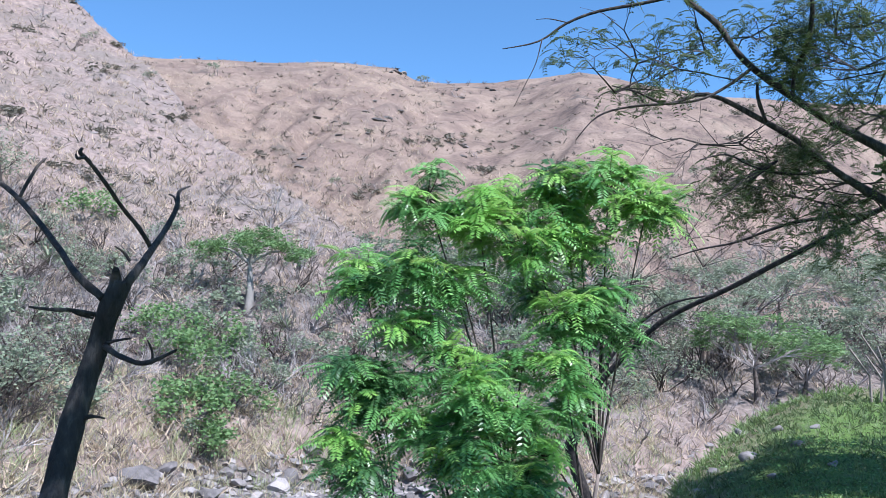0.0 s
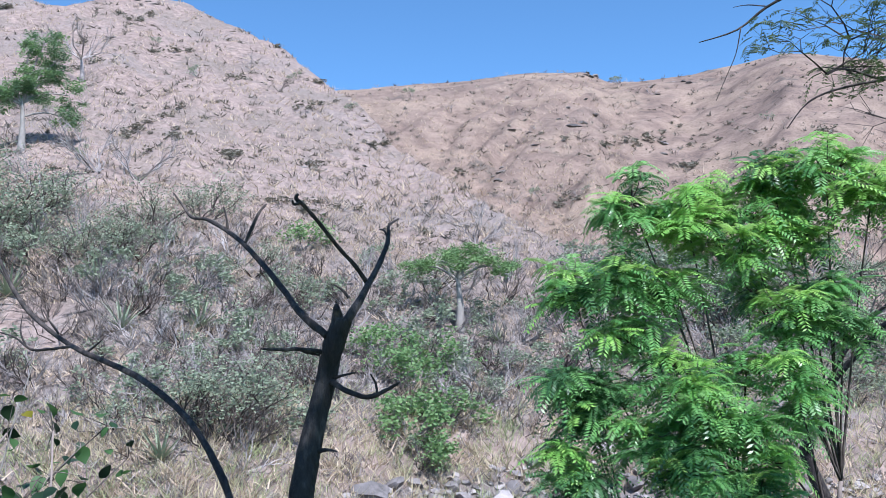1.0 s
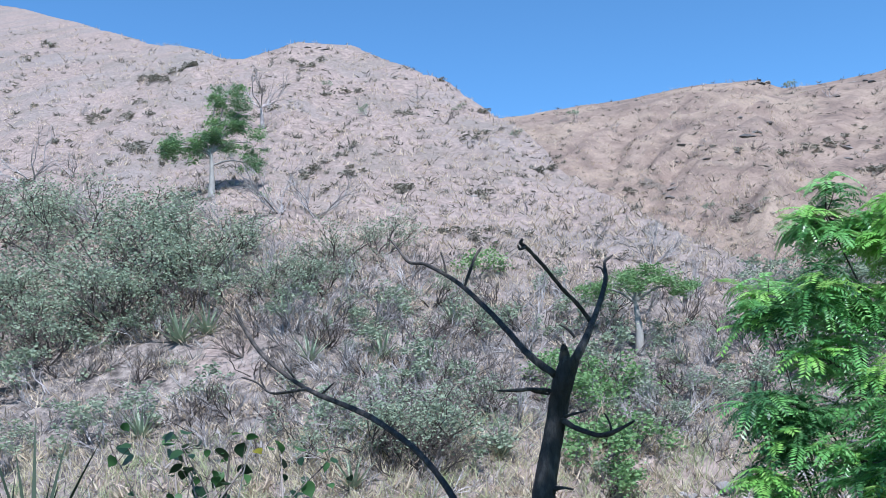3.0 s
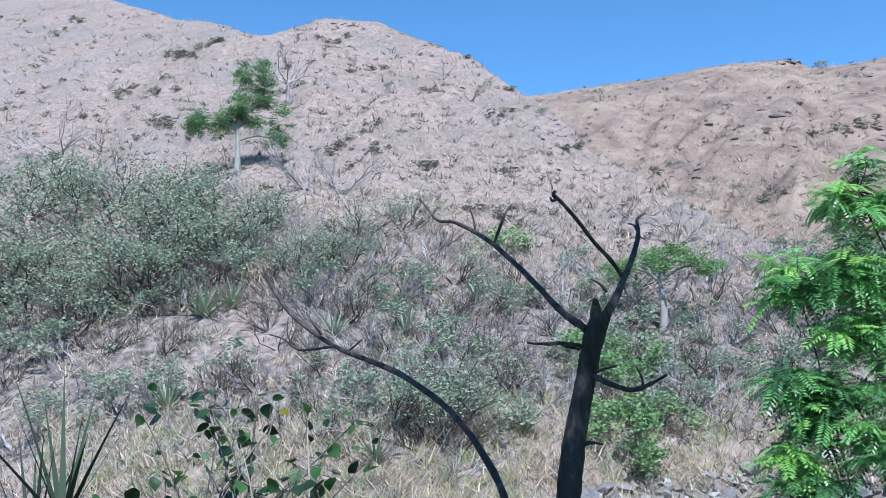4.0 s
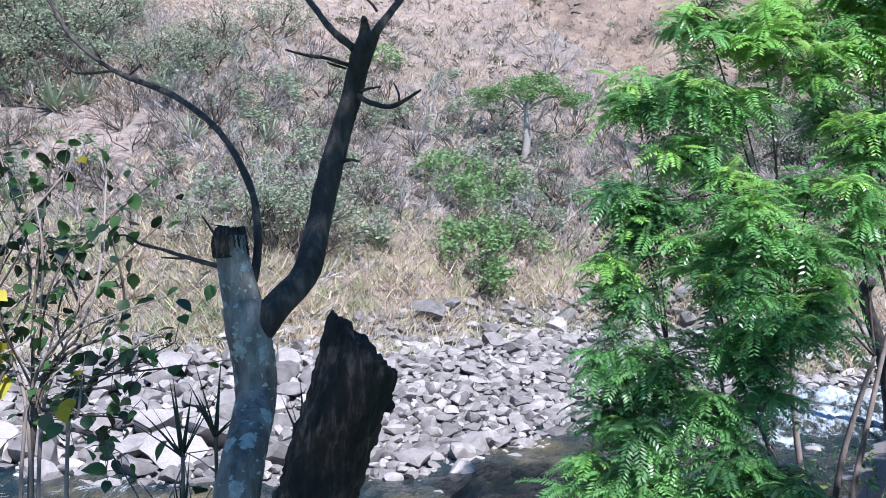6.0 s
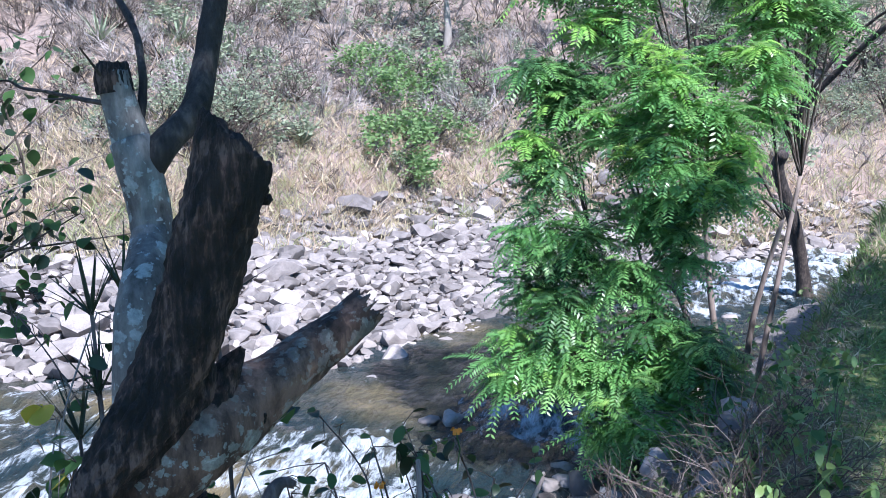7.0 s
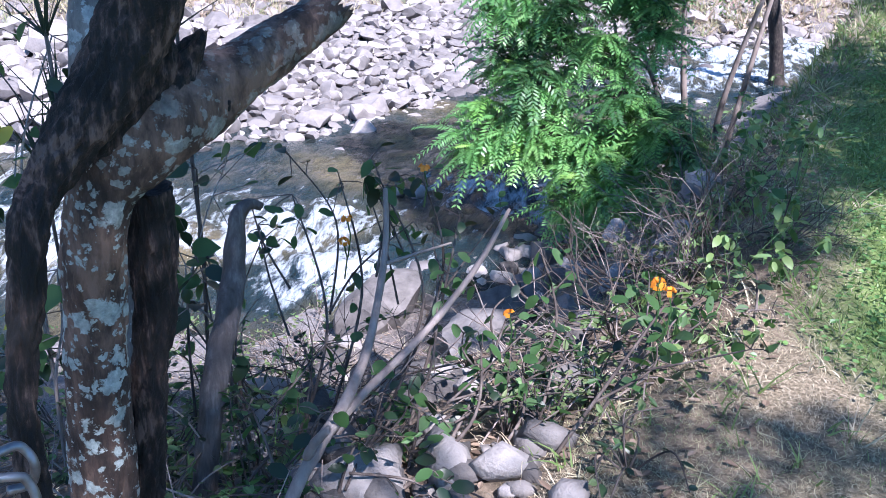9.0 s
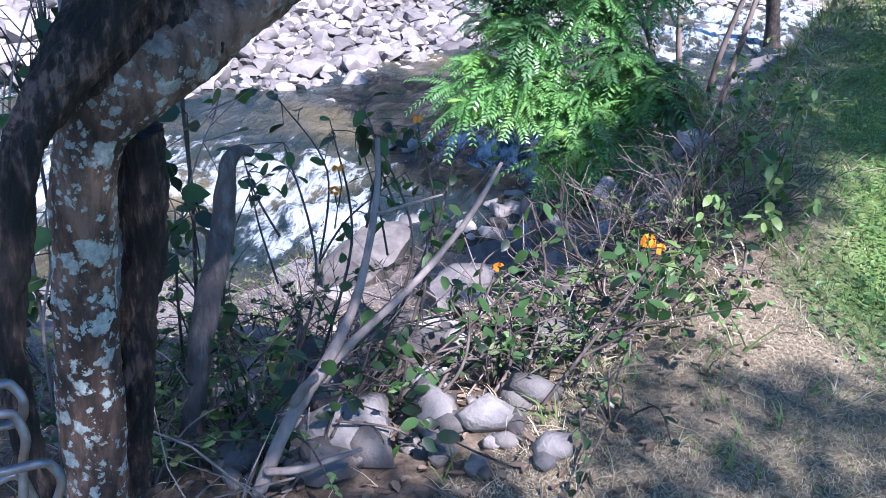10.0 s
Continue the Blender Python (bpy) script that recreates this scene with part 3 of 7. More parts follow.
def rand_dir(rng, low=-1.0, high=1.0):
    z = rng.uniform(low, high)
    a = rng.uniform(0, 2 * math.pi)
    s = math.sqrt(max(0, 1 - z * z))
    return Vector((s * math.cos(a), s * math.sin(a), z))


def branching(bag, start, way, length, radius, depth, rng, spread=0.6, tips=None, sides=3, rise=0.15, kids=(2, 3)):
    """A forking stem; tips collects the ends and the ways of its last twigs."""
    mid = start + way * length * 0.5 + rand_dir(rng) * length * 0.07
    end = start + way * length + rand_dir(rng) * length * 0.1
    if depth < 2 and sides == 3:
        tube(bag, [start, end], [radius, radius * 0.5], 3, cap=False)
    else:
        tube(bag, [start, mid, end], [radius, radius * 0.82, radius * 0.62], sides, cap=False)
    if depth <= 0:
        if tips is not None:
            tips.append((end, way))
        return
    for _ in range(rng.randint(*kids)):
        w = (way + rand_dir(rng) * spread + Vector((0, 0, rise))).normalized()
        branching(bag, end if rng.random() < 0.7 else mid, w, length * rng.uniform(0.6, 0.85), radius * 0.58, depth - 1, rng, spread, tips, sides, rise, kids)


def bark_tube(bag, points, radii, sides, seed, furrow, lump, jag=0.0, slant=None):
    """A thick stem with lumps, long furrows and scaly plates modelled into its skin; lengths in metres."""
    pts = [Vector(p) for p in points]
    run = np.concatenate([[0.0], np.cumsum([(b - a).length for a, b in zip(pts, pts[1:])])])
    n = max(8, int(run[-1] / 0.0065))
    at = np.linspace(0, run[-1], n)
    line = [Vector(c) for c in np.stack([np.interp(at, run, [p[i] for p in pts]) for i in range(3)], -1)]
    rad = np.interp(at, run, np.interp(np.linspace(0, 1, len(pts)), np.linspace(0, 1, len(radii)), radii))
    rng = random.Random(seed)
    verts, faces, side = [], [], None
    teeth = [rng.uniform(-0.3, 1.6) for _ in range(sides)]
    for i, p in enumerate(line):
        way = (line[min(i + 3, n - 1)] - line[max(i - 3, 0)]).normalized()
        side = way.orthogonal().normalized() if side is None else (side - way * side.dot(way)).normalized()
        other = way.cross(side)
        r = float(rad[i])
        for k in range(sides):
            a = 2 * math.pi * k / sides
            dirn = side * math.cos(a) + other * math.sin(a)
            u = Vector((math.cos(a) * r, math.sin(a) * r, float(at[i])))
            big = noise.noise(Vector((u.x * 16 + seed, u.y * 16, u.z * 9)))
            twist = u.z * 3.0
            v = Vector((math.cos(a + twist) * r, math.sin(a + twist) * r, 0))
            crack = abs(noise.noise(Vector((v.x * 75 + seed, v.y * 75, u.z * 13)))) * 1.6 + 0.8 * abs(noise.noise(Vector((v.x * 150, v.y * 150 + seed, u.z * 34))))
            plate = noise.noise(Vector((u.x * 110, u.y * 110 + seed, u.z * 70)))
            rr = r * (1 + lump * big) + furrow * (min(crack, 1.0) - 0.45) + furrow * 0.35 * plate
            off = Vector()
            if i >= n - 5 and jag:
                off = way * (jag * r * teeth[k] * (i - n + 6) / 5)
            if slant is not None and i >= n - 16:
                off = off + way * (dirn.dot(slant) * r * (i - n + 17) / 16)
            verts.append(p + dirn * rr + off)
    for i in range(n - 1):
        for k in range(sides):
            a, b = i * sides + k, i * sides + (k + 1) % sides
            faces.append((a, b, b + sides, a + sides))
    last = (n - 1) * sides
    hollow = [verts[last + k].lerp(line[-1] - (line[-1] - line[-4]).normalized() * float(rad[-1]) * 0.5, 0.55) for k in range(sides)]
    m = len(verts)
    verts += hollow
    faces += [(last + k, last + (k + 1) % sides, m + (k + 1) % sides, m + k) for k in range(sides)]
    verts.append(sum(hollow, Vector()) / sides)
    faces += [(m + k, m + (k + 1) % sides, len(verts) - 1) for k in range(sides)]
    bag.put(verts, faces)


def limb(tree, name, spine, radii, mat, sides, knobs, jag, steps, label, slant=None):
    """One stem of a tree, given in world metres, under the tree."""
    bag = Bag()
    base = tree.matrix_basis.translation
    pts = spline([Vector(p) - base for p in spine], steps)
    seed = len(spine) * 7 + len(tree.children)
    if sides >= 14:
        furrow, lump, around = {M_ROTTEN: (0.0085, 0.17, 60), M_TRUNK: (0.0045, 0.15, 56), M_GREYBARK: (0.0022, 0.10, 40)}.get(mat, (0.003, 0.14, 28))
        bark_tube(bag, pts, radii, around, seed, furrow, lump, jag, slant)
    else:
        tube(bag, pts, radii, sides, knobs, seed, True, jag, 0.12, slant)
    return part(name, bag.mesh(name, mat, True), tree, label)


SIGHT_AZ = np.arange(-30, 58, 0.2)
SIGHT_R = np.geomspace(1.2, 220, 900)
SIGHT_X, SIGHT_Y = -np.sin(np.radians(SIGHT_AZ))[:, None] * SIGHT_R, np.cos(np.radians(SIGHT_AZ))[:, None] * SIGHT_R
SIGHT_Z = height(SIGHT_X, SIGHT_Y)[0]
SIGHT_FAR = to_line(SIGHT_X, SIGHT_Y, FAR_WATER)
SIGHT_RISE = (SIGHT_Z - 1.65) / SIGHT_R


def spot_index(bearing, rise, start):
    i = int(np.clip(round((bearing + 30) / 0.2), 0, len(SIGHT_AZ) - 1))
    j0 = int(np.searchsorted(SIGHT_R, start))
    hit = SIGHT_RISE[i, j0:] > math.tan(radians(rise))
    return i, (j0 + int(np.argmax(hit))) if hit.any() else len(SIGHT_R) - 1


def spot(bearing, rise, start=3.0):
    """Where the sight line from the terrace, at that bearing (left of north) and rise in degrees, meets the ground."""
    i, j = spot_index(bearing, rise, start)
    return float(SIGHT_X[i, j]), float(SIGHT_Y[i, j]), float(SIGHT_Z[i, j]), float(SIGHT_R[j])


def bank_spot(bearing, rise):
    """The same for the near bank, from a lowered eye."""
    a, k = radians(bearing), math.tan(radians(rise))
    r = np.geomspace(0.8, 16, 500)
    x, y = 0.15 - math.sin(a) * r, 0.08 + math.cos(a) * r
    z = height(x, y)[0]
    j = int(np.argmax(z > 1.07 + k * r))
    return float(x[j]), float(y[j]), float(z[j]), float(r[j])


# ---- the broken and bare trees at the edge of the terrace ----
def stem_of_dead_tree(name, spine, radii, mat, sides, knobs, jag, steps, label):
    """A stem of the bare tree, slender."""
    eye = Vector((-0.10, 0.06, 1.54))
    moved = []
    for p in spine:
        p = Vector(p)
        k = float(np.interp(p.z, [1.14, 1.30, 1.42, 1.72, 1.88], [1.0, 1.03, 1.052, 1.052, 1.012])) if p.x > -0.90 and p.z > 1.14 and p.z < 1.9 else 1.0
        moved.append(eye + (p - eye) * k + Vector((0.014 if k > 1 else 0.0, 0, 0)))
    slim = 0.92 if name == "stem" and mat == M_DARKBARK else 0.82 if mat == M_DARKBARK else 0.84
    return limb(dead_tree, name, moved, [r * slim for r in radii], mat, sides, knobs, jag, steps, label)


dead_tree = thing("dead_tree", -0.97, 1.90, -0.75, "bare leafless tree with pollarded dark trunk and knobbly branches", "tree")
stem_of_dead_tree("trunk", [(-0.97, 1.88, -0.85), (-0.95, 1.88, 0.2), (-0.91, 1.83, 0.73), (-0.9, 1.86, 0.92), (-0.94, 1.99, 1.02), (-0.96, 1.99, 1.16), (-0.98, 1.99, 1.23)], [0.075, 0.06, 0.055, 0.053, 0.053, 0.060, 0.056], M_GREYBARK, 14, 0.14, 0, 4, "grey trunk with pale lichen")
stem_of_dead_tree("stem", [(-0.971, 1.996, 1.196), (-0.992, 1.986, 1.284), (-1.002, 1.981, 1.348), (-1.004, 1.98, 1.38)], [0.0512, 0.0464, 0.0416, 0.0352], M_GREYBARK, 16, 0.2, 0.15, 5, "broken-off grey stem")
stem_of_dead_tree("charred_tip", [(-1.001, 1.981, 1.335), (-1.004, 1.98, 1.372), (-1.003, 1.98, 1.402)], [0.046, 0.045, 0.030], M_ROTTEN, 16, 0.3, 0.14, 5, "black charred end of the stem")
stem_of_dead_tree("branch", [(-0.966, 1.999, 1.234), (-0.961, 2.024, 1.322), (-0.979, 2.059, 1.412), (-1.045, 2.139, 1.512), (-1.212, 2.278, 1.656), (-1.446, 2.432, 1.775), (-1.759, 2.587, 1.883), (-1.973, 2.68, 2.002), (-2.099, 2.748, 2.108), (-2.171, 2.78, 2.204)], [0.0136, 0.013, 0.0118, 0.0112, 0.0105, 0.0105, 0.0099, 0.0093, 0.0081, 0.0062], M_DARKBARK, 8, 0.2, 0, 4, "long arching bare branch")
stem_of_dead_tree("twig", [(-1.749, 2.582, 1.882), (-1.819, 2.582, 1.878), (-1.88, 2.562, 1.878), (-1.946, 2.575, 1.918), (-2.012, 2.587, 1.939)], [0.0068, 0.0056, 0.005, 0.0037, 0.0025], M_DARKBARK, 6, 0.25, 0, 4, "")
stem_of_dead_tree("twig", [(-1.906, 2.567, 1.894), (-1.93, 2.575, 1.936), (-1.938, 2.594, 1.991)], [0.0043, 0.0031, 0.0019], M_DARKBARK, 5, 0.25, 0, 4, "")
stem_of_dead_tree("twig", [(-1.818, 2.607, 1.924), (-1.841, 2.591, 1.964), (-1.868, 2.596, 2.002)], [0.005, 0.0037, 0.0025], M_DARKBARK, 5, 0.3, 0, 4, "")
stem_of_dead_tree("twig", [(-1.695, 2.57, 1.861), (-1.667, 2.565, 1.877), (-1.644, 2.568, 1.895)], [0.005, 0.0037, 0.0025], M_DARKBARK, 5, 0.3, 0, 4, "")
stem_of_dead_tree("twig", [(-2.083, 2.735, 2.085), (-2.123, 2.754, 2.13), (-2.158, 2.752, 2.181)], [0.0043, 0.0037, 0.0025], M_DARKBARK, 5, 0.3, 0, 4, "")
stem_of_dead_tree("branch", [(-1.02, 1.972, 1.312), (-1.106, 1.993, 1.327), (-1.209, 2.026, 1.347), (-1.292, 2.057, 1.359), (-1.332, 2.067, 1.377), (-1.365, 2.069, 1.379)], [0.0074, 0.0068, 0.0056, 0.005, 0.0037, 0.0025], M_DARKBARK, 6, 0.3, 0, 4, "")
stem_of_dead_tree("twig", [(-1.133, 2.001, 1.328), (-1.176, 2.011, 1.328), (-1.207, 2.016, 1.329)], [0.0037, 0.0031, 0.0019], M_DARKBARK, 5, 0.3, 0, 4, "")
stem_of_dead_tree("stem", [(-0.962, 2.001, 1.132), (-0.921, 2.009, 1.204), (-0.866, 2.034, 1.301), (-0.854, 2.071, 1.404), (-0.845, 2.118, 1.536), (-0.829, 2.146, 1.639), (-0.811, 2.174, 1.737), (-0.798, 2.2, 1.823), (-0.784, 2.226, 1.878)], [0.0384, 0.036, 0.0336, 0.032, 0.0304, 0.0288, 0.0272, 0.0288, 0.024], M_DARKBARK, 16, 0.2, 0.3, 6, "dark upright stem")
stem_of_dead_tree("stub", [(-0.796, 2.211, 1.852), (-0.796, 2.222, 1.889), (-0.785, 2.226, 1.91)], [0.024, 0.0176, 0.0096], M_DARKBARK, 8, 0.3, 0.8, 4, "splintered stub")
stem_of_dead_tree("branch", [(-0.777, 2.218, 1.867), (-0.748, 2.26, 1.911), (-0.732, 2.369, 2.002), (-0.727, 2.475, 2.086), (-0.731, 2.526, 2.13), (-0.742, 2.575, 2.172), (-0.736, 2.66, 2.205)], [0.0161, 0.0136, 0.0105, 0.0087, 0.0068, 0.0056, 0.0031], M_DARKBARK, 8, 0.25, 0, 4, "")
stem_of_dead_tree("twig", [(-0.73, 2.516, 2.12), (-0.743, 2.533, 2.148), (-0.762, 2.548, 2.158)], [0.0043, 0.0037, 0.0025], M_DARKBARK, 5, 0.3, 0, 4, "")
stem_of_dead_tree("twig", [(-0.762, 2.255, 1.936), (-0.776, 2.25, 1.957), (-0.796, 2.243, 1.971)], [0.0056, 0.0043, 0.0025], M_DARKBARK, 5, 0.3, 0, 4, "")
stem_of_dead_tree("branch", [(-0.74, 2.346, 1.98), (-0.759, 2.298, 2.024), (-0.785, 2.247, 2.066), (-0.802, 2.176, 2.11), (-0.825, 2.127, 2.151), (-0.836, 2.103, 2.164), (-0.832, 2.104, 2.176)], [0.0074, 0.0068, 0.0062, 0.0062, 0.0056, 0.0062, 0.0043], M_DARKBARK, 7, 0.25, 0, 4, "")
stem_of_dead_tree("twig", [(-0.828, 2.106, 2.156), (-0.837, 2.092, 2.149), (-0.841, 2.091, 2.159)], [0.005, 0.0043, 0.0031], M_DARKBARK, 5, 0.3, 0, 4, "")
stem_of_dead_tree("branch", [(-0.816, 2.193, 1.84), (-0.895, 2.27, 1.908), (-0.998, 2.38, 2.001), (-1.161, 2.526, 2.139), (-1.266, 2.609, 2.209), (-1.358, 2.675, 2.258), (-1.426, 2.708, 2.277), (-1.469, 2.729, 2.326), (-1.51, 2.753, 2.37)], [0.0124, 0.0112, 0.0099, 0.0093, 0.0081, 0.0068, 0.0062, 0.005, 0.0031], M_DARKBARK, 8, 0.22, 0, 4, "")
stem_of_dead_tree("twig", [(-1.161, 2.526, 2.142), (-1.144, 2.534, 2.19), (-1.13, 2.562, 2.243), (-1.12, 2.588, 2.269)], [0.0062, 0.0056, 0.005, 0.0031], M_DARKBARK, 6, 0.3, 0, 4, "")
stem_of_dead_tree("twig", [(-1.247, 2.596, 2.199), (-1.251, 2.594, 2.238), (-1.267, 2.609, 2.276)], [0.005, 0.0043, 0.0031], M_DARKBARK, 6, 0.3, 0, 4, "")
stem_of_dead_tree("twig", [(-0.826, 2.179, 1.799), (-0.853, 2.115, 1.804), (-0.877, 2.051, 1.801), (-0.895, 1.988, 1.802)], [0.0074, 0.0056, 0.005, 0.0025], M_DARKBARK, 6, 0.3, 0, 4, "")
stem_of_dead_tree("twig", [(-0.829, 2.178, 1.791), (-0.855, 2.157, 1.797), (-0.868, 2.152, 1.803)], [0.0043, 0.0037, 0.0019], M_DARKBARK, 5, 0.3, 0, 4, "")
stem_of_dead_tree("branch", [(-0.797, 2.158, 1.725), (-0.74, 2.114, 1.698), (-0.68, 2.071, 1.684), (-0.633, 2.044, 1.695), (-0.593, 2.025, 1.712)], [0.0099, 0.0081, 0.0074, 0.0062, 0.0031], M_DARKBARK, 7, 0.35, 0, 4, "")
stem_of_dead_tree("twig", [(-0.654, 2.059, 1.689), (-0.656, 2.058, 1.712), (-0.666, 2.055, 1.734)], [0.0043, 0.0037, 0.0025], M_DARKBARK, 5, 0.3, 0, 4, "")
stem_of_dead_tree("twig", [(-0.791, 2.16, 1.731), (-0.763, 2.149, 1.737), (-0.734, 2.159, 1.743)], [0.0056, 0.0043, 0.0025], M_DARKBARK, 5, 0.3, 0, 4, "")
stem_of_dead_tree("spur", [(-0.83, 2.124, 1.563), (-0.798, 2.115, 1.569), (-0.766, 2.105, 1.565)], [0.0099, 0.0056, 0.0025], M_DARKBARK, 6, 0.3, 0, 4, "")
stem_of_dead_tree("twig", [(-1.013, 1.953, 1.368), (-1.012, 1.908, 1.4), (-1.007, 1.865, 1.426)], [0.005, 0.0037, 0.0019], M_DARKBARK, 5, 0.3, 0, 4, "")
broken_tree = thing("broken_tree", -0.69, 1.40, -0.55, "old broken tree with lichen-covered trunk and snapped dark limbs", "tree")
limb(broken_tree, "trunk", [(-0.73, 1.37, -0.25), (-0.707, 1.361, -0.036), (-0.69, 1.358, 0.282), (-0.672, 1.357, 0.433), (-0.643, 1.341, 0.591), (-0.624, 1.353, 0.663), (-0.587, 1.375, 0.718), (-0.543, 1.421, 0.759), (-0.505, 1.484, 0.789), (-0.459, 1.549, 0.819), (-0.411, 1.622, 0.86), (-0.379, 1.675, 0.886), (-0.358, 1.703, 0.906)], [0.06, 0.055, 0.052, 0.05, 0.05, 0.053, 0.064, 0.070, 0.060, 0.049, 0.043, 0.040, 0.036], M_TRUNK, 28, 0.16, 0.45, 6, "trunk with pale lichen patches bending into a snapped limb")
limb(broken_tree, "burl", [(-0.54, 1.4, 0.782), (-0.516, 1.435, 0.844), (-0.49, 1.458, 0.891)], [0.042, 0.026, 0.004], M_ROTTEN, 16, 0.45, 0.6, 4, "")
limb(broken_tree, "burl", [(-0.616, 1.299, 0.719), (-0.574, 1.347, 0.778), (-0.54, 1.389, 0.841), (-0.525, 1.397, 0.894)], [0.014, 0.03, 0.032, 0.012], M_ROTTEN, 14, 0.4, 0.2, 5, "")
limb(broken_tree, "hook", [(-0.498, 1.488, 0.767), (-0.478, 1.475, 0.751), (-0.46, 1.461, 0.765), (-0.452, 1.454, 0.784)], [0.008, 0.006, 0.005, 0.003], M_ROTTEN, 6, 0.25, 0, 4, "")
limb(broken_tree, "log", [(-0.631, 1.127, 0.102), (-0.655, 1.122, 0.217), (-0.67, 1.135, 0.324), (-0.669, 1.148, 0.429), (-0.66, 1.168, 0.528), (-0.644, 1.183, 0.649), (-0.643, 1.22, 0.694), (-0.622, 1.259, 0.746), (-0.582, 1.308, 0.82), (-0.549, 1.35, 0.903), (-0.518, 1.366, 0.988), (-0.493, 1.379, 1.073), (-0.468, 1.391, 1.157), (-0.453, 1.398, 1.231)], [0.017, 0.018, 0.019, 0.02, 0.022, 0.025, 0.03, 0.037, 0.046, 0.053, 0.054, 0.056, 0.058, 0.054], M_ROTTEN, 30, 0.16, 0.12, 6, "dark charred stem broken off at an angle", Vector((-0.62, -0.15, 0.0)))
limb(broken_tree, "splinter", [(-0.424, 1.412, 1.143), (-0.413, 1.416, 1.136), (-0.411, 1.417, 1.145)], [0.012, 0.008, 0.003], M_ROTTEN, 6, 0.3, 0.3, 3, "")
limb(broken_tree, "splinter", [(-0.442, 1.404, 1.098), (-0.434, 1.407, 1.086), (-0.433, 1.408, 1.079)], [0.012, 0.007, 0.003], M_ROTTEN, 6, 0.3, 0.3, 3, "")
limb(broken_tree, "side_stem", [(-0.698, 1.459, -0.103), (-0.67, 1.453, 0.087), (-0.648, 1.454, 0.257), (-0.621, 1.458, 0.392), (-0.609, 1.453, 0.523), (-0.598, 1.437, 0.639)], [0.036, 0.034, 0.032, 0.033, 0.041, 0.034], M_ROTTEN, 20, 0.25, 0, 5, "dark side stem")
old_stump = thing("driftwood_post", -0.86, 2.1, -0.6, "weathered grey upright branch stump with a bent top", "stump")
limb(old_stump, "post", [(-0.825, 1.941, -0.49), (-0.805, 1.973, -0.229), (-0.781, 2.019, -0.022), (-0.773, 2.077, 0.093), (-0.772, 2.133, 0.186), (-0.769, 2.156, 0.277), (-0.763, 2.169, 0.34), (-0.744, 2.199, 0.361), (-0.716, 2.211, 0.351)], [0.034, 0.032, 0.03, 0.031, 0.032, 0.025, 0.021, 0.017, 0.011], M_POST, 9, 0.25, 0.3, 4, "")
dry_branch = thing("dry_branch", -0.4, 2.0, -0.4, "forked bare dry branch standing among leafy twigs", "branch")
limb(dry_branch, "stem", [(-0.552, 1.738, -0.322), (-0.517, 1.805, -0.205), (-0.47, 1.876, -0.103), (-0.436, 1.971, -0.044), (-0.416, 2.102, 0.032), (-0.421, 2.256, 0.138), (-0.429, 2.357, 0.244), (-0.442, 2.405, 0.361)], [0.017, 0.017, 0.018, 0.015, 0.012, 0.01, 0.008, 0.006], M_STICK, 8, 0.2, 0, 4, "")
limb(dry_branch, "fork", [(-0.46, 1.911, -0.099), (-0.403, 2.054, -0.052), (-0.314, 2.23, 0.009), (-0.223, 2.369, 0.107), (-0.162, 2.438, 0.203), (-0.115, 2.484, 0.301)], [0.012, 0.011, 0.01, 0.009, 0.008, 0.005], M_STICK, 7, 0.2, 0, 4, "")
limb(dry_branch, "twig", [(-0.423, 2.307, 0.182), (-0.348, 2.325, 0.208), (-0.249, 2.344, 0.243)], [0.006, 0.005, 0.003], M_STICK, 5, 0.2, 0, 4, "")
limb(dry_branch, "twig", [(-0.532, 1.746, -0.253), (-0.441, 1.759, -0.238), (-0.323, 1.816, -0.204)], [0.012, 0.009, 0.005], M_STICK, 6, 0.2, 0, 4, "")
limb(dry_branch, "stub", [(-0.491, 1.836, -0.12), (-0.462, 1.815, -0.065), (-0.426, 1.806, -0.022)], [0.013, 0.012, 0.009], M_STICK, 7, 0.2, 0.4, 4, "pale cut stub")

